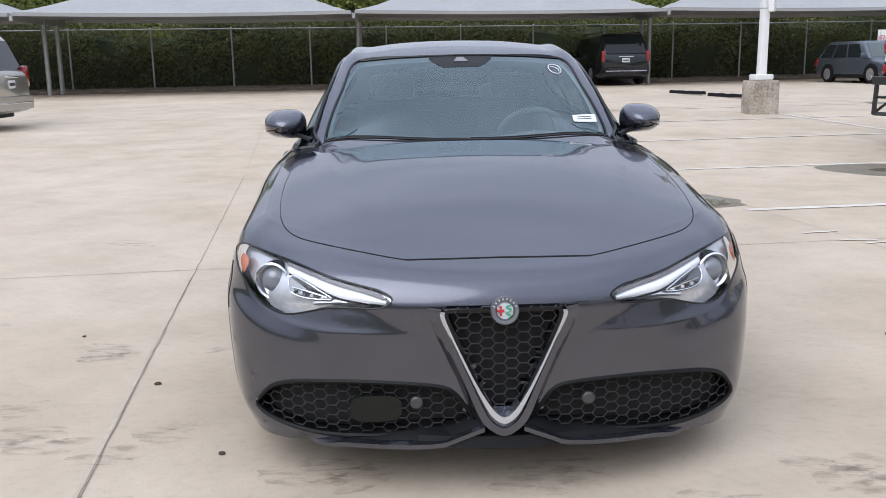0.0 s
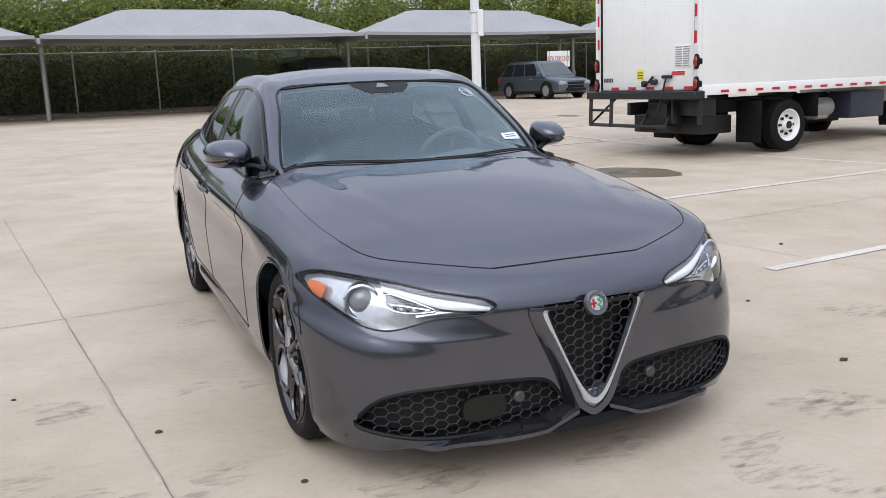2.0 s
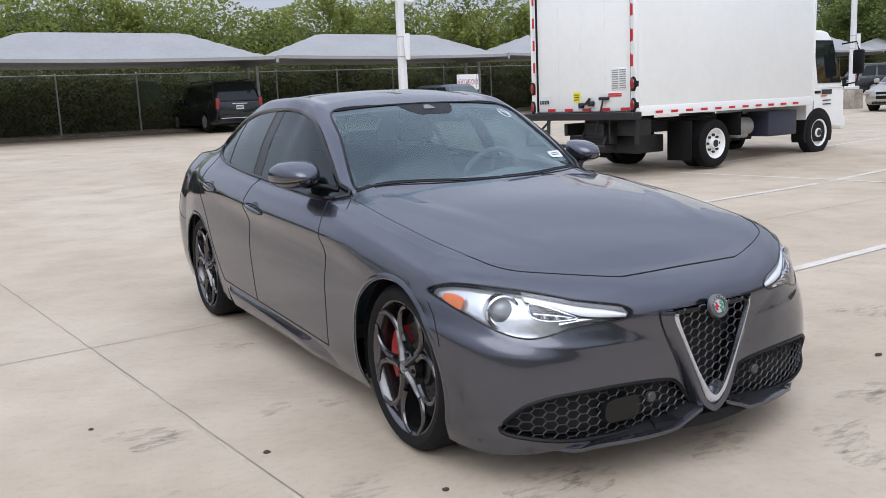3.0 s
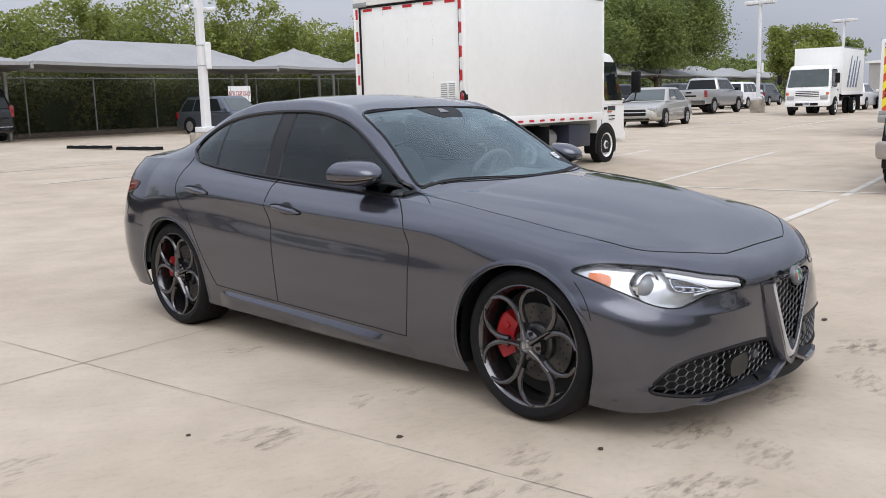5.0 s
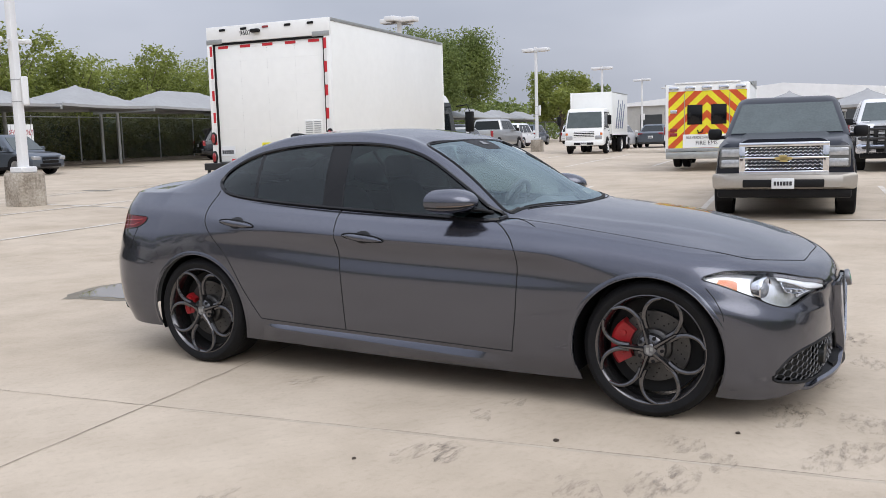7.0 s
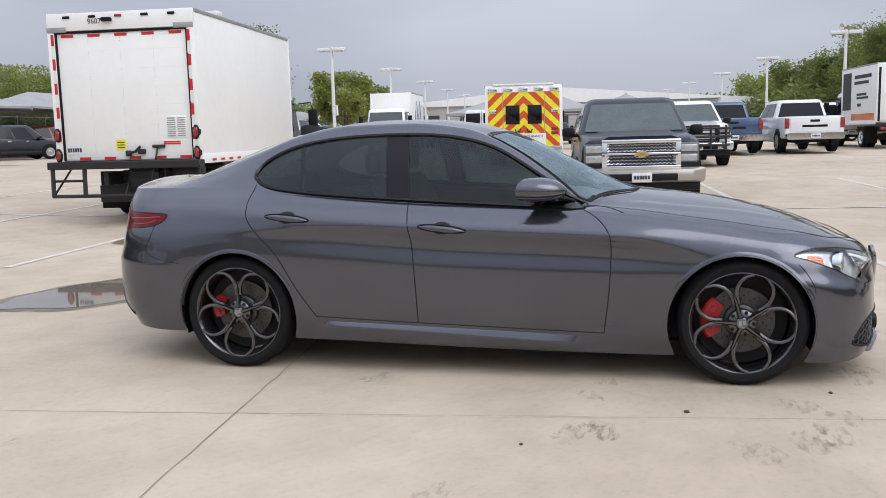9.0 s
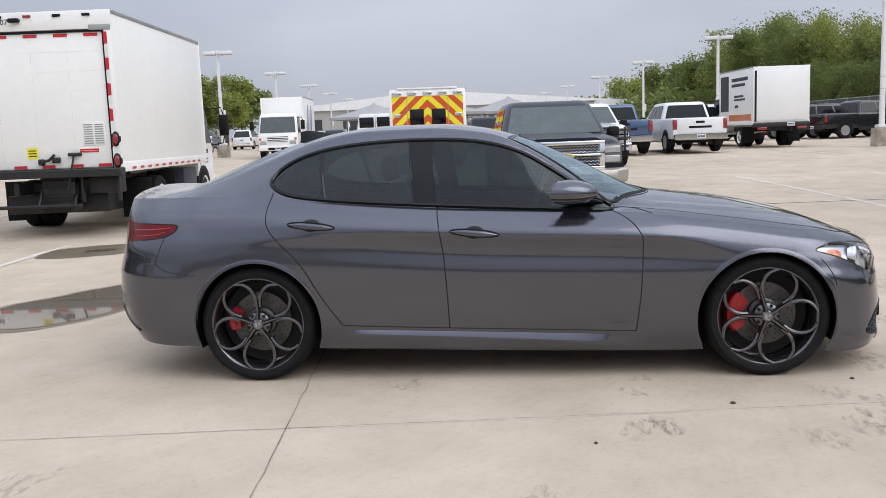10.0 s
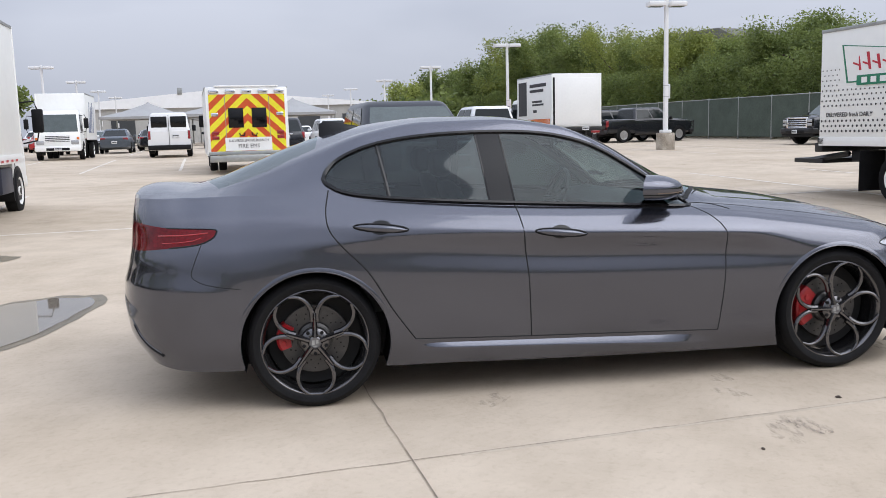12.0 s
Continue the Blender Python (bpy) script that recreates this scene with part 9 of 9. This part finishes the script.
thicket("vine_hedge", "dense vines and brush behind the chain-link fence", -38, 62, 33.6, 0.115, 2.2, 2.9, 120000, 0.075, LEAF_DARK, 3, 0.5)
thicket("brush_north", "bright green brush and young trees behind the hedge", -30, 70, 36.0, 0.115, 6.0, 5.7, 210000, 0.095, LEAF_MID, 5, 0.8)
thicket("far_brush_north", "distant green trees behind the canopies", 60, 150, 38.0, 0.115, 8.0, 5.5, 12000, 0.32, LEAF_OAK, 6, 1.4)
thicket("woods_south", "dense green trees behind the screened fence", 14, 112, -27.6, 0.105, -7.0, 4.6, 230000, 0.085, LEAF_OAK, 9, 0.7)
# unseen trees, added so the car's flank mirrors a dark horizon
west = thicket("unseen_woods_west", "unseen trees added west of the lot for the car's reflections", -45, 45, 0.0, 0.0, 5.0, 3.4, 16000, 0.26, LEAF_OAK, 15, 1.2)
west.matrix_world = pose(-52, 0, 0, 0, 0, 90)
# added out of view, coarse leaves: only reflections show these trees
thicket("unseen_woods_south", "unseen trees added at the south end for reflections only", -55, 14, -30.0, 0.05, -6.0, 5.0, 14000, 0.26, LEAF_OAK, 17, 1.3)
thicket("woods_far_south", "distant green tree line", 95, 170, -24.0, 0.105, -10.0, 4.6, 7000, 0.42, LEAF_OAK, 12, 1.6)


def tree(x, y, height, spread, label, seed, mat=LEAF_OAK, n=5200, size=0.16, bare=0.3, trunk=0.22):
    """A tapered trunk, forking limbs and a crown of leaf sprays with gaps."""
    r = random.Random(seed)
    z0_ = ground_z(x, y)
    t = thing("tree", pose(x, y, z0_), label, "tree", "trees behind the fences")
    bm = bmesh.new()
    pts = [Vector((0, 0, -0.1))]
    for k in range(1, 7):
        pts.append(Vector((0.25 * spread * 0.1 * r.gauss(0, 1) * k / 6, 0.025 * spread * r.gauss(0, 1) * k / 6, height * 0.62 * k / 6)))
    tube(bm, pts, trunk, 8, taper=list(np.linspace(1.15, 0.35, len(pts))))
    tips = []
    for k in range(11):
        b0 = pts[2 + k % 4]
        a = 2 * math.pi * (k * 0.382 + r.random() * 0.2)
        L = spread * r.uniform(0.28, 0.5)
        mid = b0 + Vector((math.cos(a) * L * 0.5, math.sin(a) * L * 0.5, height * 0.13))
        tip = b0 + Vector((math.cos(a) * L, math.sin(a) * L, height * r.uniform(0.2, 0.36)))
        tube(bm, [b0, mid, tip], trunk * 0.38, 6, taper=[1, 0.7, 0.3])
        tips += [tip, (mid + tip) / 2, tip + Vector((r.gauss(0, 0.4), r.gauss(0, 0.4), 0.5))]
    part("trunk", bm, BARK, t)
    top = Vector((0, 0, height * 0.86))
    tips += [top, top + Vector((spread * 0.14, 0, -0.4)), top + Vector((-spread * 0.14, 0.3, -0.3)), Vector((0, 0, height * 0.7))]
    n = int(n * 1.35)
    cs, ss = [], []
    rs = np.random.RandomState(seed)
    while len(cs) < n:
        c = tips[rs.randint(len(tips))]
        rad = spread * 0.155
        p = c + Vector(rs.normal(size=3)) * rad * 0.52
        if p.z < height * bare or p.z > height:
            continue
        if lump(p, 0.55, seed) < -0.22:
            continue
        cs.append(tuple(p))
        ss.append(size * rs.uniform(0.6, 1.3))
    crown = leaves_mesh("crown", cs, ss, mat, seed)
    crown.parent = t
    return t


tree(65.8, 37.5, 10.4, 11.0, "large spreading green oak behind the canopies", 21, n=42000, size=0.12)
tree(61.0, 38.5, 9.2, 9.0, "green oak behind the canopies", 22, n=24000, size=0.12)
tree(88.5, 33.8, 7.9, 6.4, "rounded olive-green tree far behind the canopies", 23, LEAF_MID, n=16000, size=0.16)
tree(104.0, 37.0, 7.0, 7.0, "small rounded green tree far off", 24, n=2500, size=0.32)
for k, (x, y, h) in enumerate(((23.5, 37.8, 7.6), (27.5, 38.2, 6.4), (34.0, 39.6, 7.4), (14.5, 37.0, 6.6), (5.0, 38.4, 6.6), (-6.0, 37.5, 6.6))):
    tree(x, y, h, 2.8, "slender sparse-leaved tree rising from the brush", 40 + k, LEAF_MID, n=2600, size=0.10, bare=0.35, trunk=0.07)
for k, (x, y, h, w, lab, mat_, n, size) in enumerate((
    (24.0, -29.5, 6.6, 6.5, "leafy green tree rising behind the screened fence", LEAF_OAK, 27000, 0.085),
    (30.5, -29.0, 5.8, 6.0, "leafy green tree rising behind the screened fence", LEAF_MID, 27000, 0.085),
    (37.0, -28.0, 5.8, 6.5, "leafy green tree rising behind the screened fence", LEAF_OAK, 29000, 0.085),
    (43.0, -27.6, 7.3, 6.5, "tall leafy green tree rising behind the screened fence", LEAF_OAK, 31000, 0.085),
    (49.5, -27.0, 6.4, 6.0, "low leafy tree behind the screened fence", LEAF_OAK, 25000, 0.09),
    (56.0, -26.0, 7.8, 7.0, "leafy yellow-green tree rising behind the screened fence", LEAF_MID, 30000, 0.09),
    (62.0, -25.8, 8.0, 6.5, "leafy green tree rising behind the screened fence", LEAF_OAK, 28000, 0.09),
    (68.5, -25.2, 9.4, 7.0, "sparse tall tree above the screened fence", LEAF_MID, 16000, 0.09),
    (75.5, -24.4, 9.6, 8.0, "leafy green tree rising behind the screened fence", LEAF_OAK, 30000, 0.11),
    (84.0, -23.6, 11.4, 9.0, "tall rounded green tree in the far woods", LEAF_OAK, 30000, 0.12),
    (93.0, -22.6, 10.8, 9.0, "tall rounded green tree in the far woods", LEAF_MID, 26000, 0.13),
    (103.0, -21.0, 9.6, 9.0, "rounded green tree in the far woods", LEAF_OAK, 20000, 0.15),
    (114.0, -19.0, 9.0, 9.0, "rounded green tree in the far woods", LEAF_OAK, 17000, 0.17),
    (128.0, -17.0, 8.4, 10.0, "rounded green tree in the far woods", LEAF_MID, 13000, 0.2),
)):
    tree(x, y, h, w, lab, 60 + k, mat_, n=n, size=size, bare=0.2)

# ---- distant buildings ----
ROOF_WHITE = material("white_metal_roof", (0.88, 0.88, 0.88), 0.4, 0, 0.08, 0.2)
WALL_GREY = material("pale_block_wall", (0.45, 0.44, 0.42), 0.8, 0, 0.15, 0.3)
SHINGLE = material("grey_shingle_roof", (0.17, 0.17, 0.16), 0.9, 0, 0.3, 1.0, 0.3, 8)


def hall(x, y, w, d, h, rise, label, rz=0.0):
    b = thing("industrial_building", pose(x, y, ground_z(x, y), 0, 0, rz), label, "building", "distant buildings")
    bm = bmesh.new()
    box(bm, (-w / 2, -d / 2, 0), (w / 2, d / 2, h))
    part("wall", bm, WALL_GREY, b, smooth=False)
    bm = bmesh.new()
    prism(bm, [(-d / 2 - 0.4, h), (d / 2 + 0.4, h), (d / 2 + 0.4, h + 0.25), (0, h + rise), (-d / 2 - 0.4, h + 0.25)], "x", -w / 2 - 0.3, w / 2 + 0.3)
    part("roof", bm, ROOF_WHITE, b, smooth=False)
    for k in range(int(d / 6)):
        yy = -d / 2 + 3 + 6 * k
        slab("roller_door", (-w / 2 - 0.06, yy - 1.5, 0), (-w / 2 - 0.01, yy + 1.5, min(h - 0.6, 3.4)), GLASS_DARKER, b)
    return b


GLASS_DARKER = material("dark_door_panel", (0.06, 0.065, 0.07), 0.3, 0, 0.2, 2)
hall(126, 14, 20, 44, 4.6, 2.2, "long white-roofed industrial building")
hall(130, -8, 20, 26, 3.8, 1.3, "low white-roofed building beyond the lot")
slab("roof_vent", (-10.4, 3.3, 6.3), (-9.8, 3.9, 7.2), STEEL_GALV, bpy.data.objects["industrial_building"], 0.02)
house = thing("shingle_roof_building", pose(118, -60, 0, 0, 0, 20), "large grey shingle-roofed building behind the woods", "building")
slab("wall", (-14, -8, 0), (14, 8, 10.2), WALL_GREY, house)
bm = bmesh.new()
prism(bm, [(-15, 10.2), (15, 10.2), (7, 14.0), (-7, 14.0)], "y", -9, 9)
part("roof", bm, SHINGLE, house, smooth=False)
for k, (x, y) in enumerate(((84, 9.5), (92, 18.0), (86, 3.0), (100, 10.0))):
    c = thing("peaked_tent", pose(x, y, ground_z(x, y)), "grey peaked fabric shelter on posts", "tent", "distant shelters")
    bm = bmesh.new()
    rows = [[Vector((px, py, z)) for px, py in rounded(0, 0, w, w, 0.1, 2)] for z, w in ((2.7, 4.2), (2.95, 4.2), (3.5, 2.2), (4.3, 0.25), (4.5, 0.05))]
    skin(bm, rows)
    part("fabric_roof", bm, FABRIC, c)
    for sx_, sy_ in ((-4, -4), (4, -4), (-4, 4), (4, 4)):
        bm = bmesh.new()
        cyl(bm, (sx_, sy_, -0.05), (sx_, sy_, 2.75), 0.07, n=8)
        part("post", bm, STEEL_GALV, c)
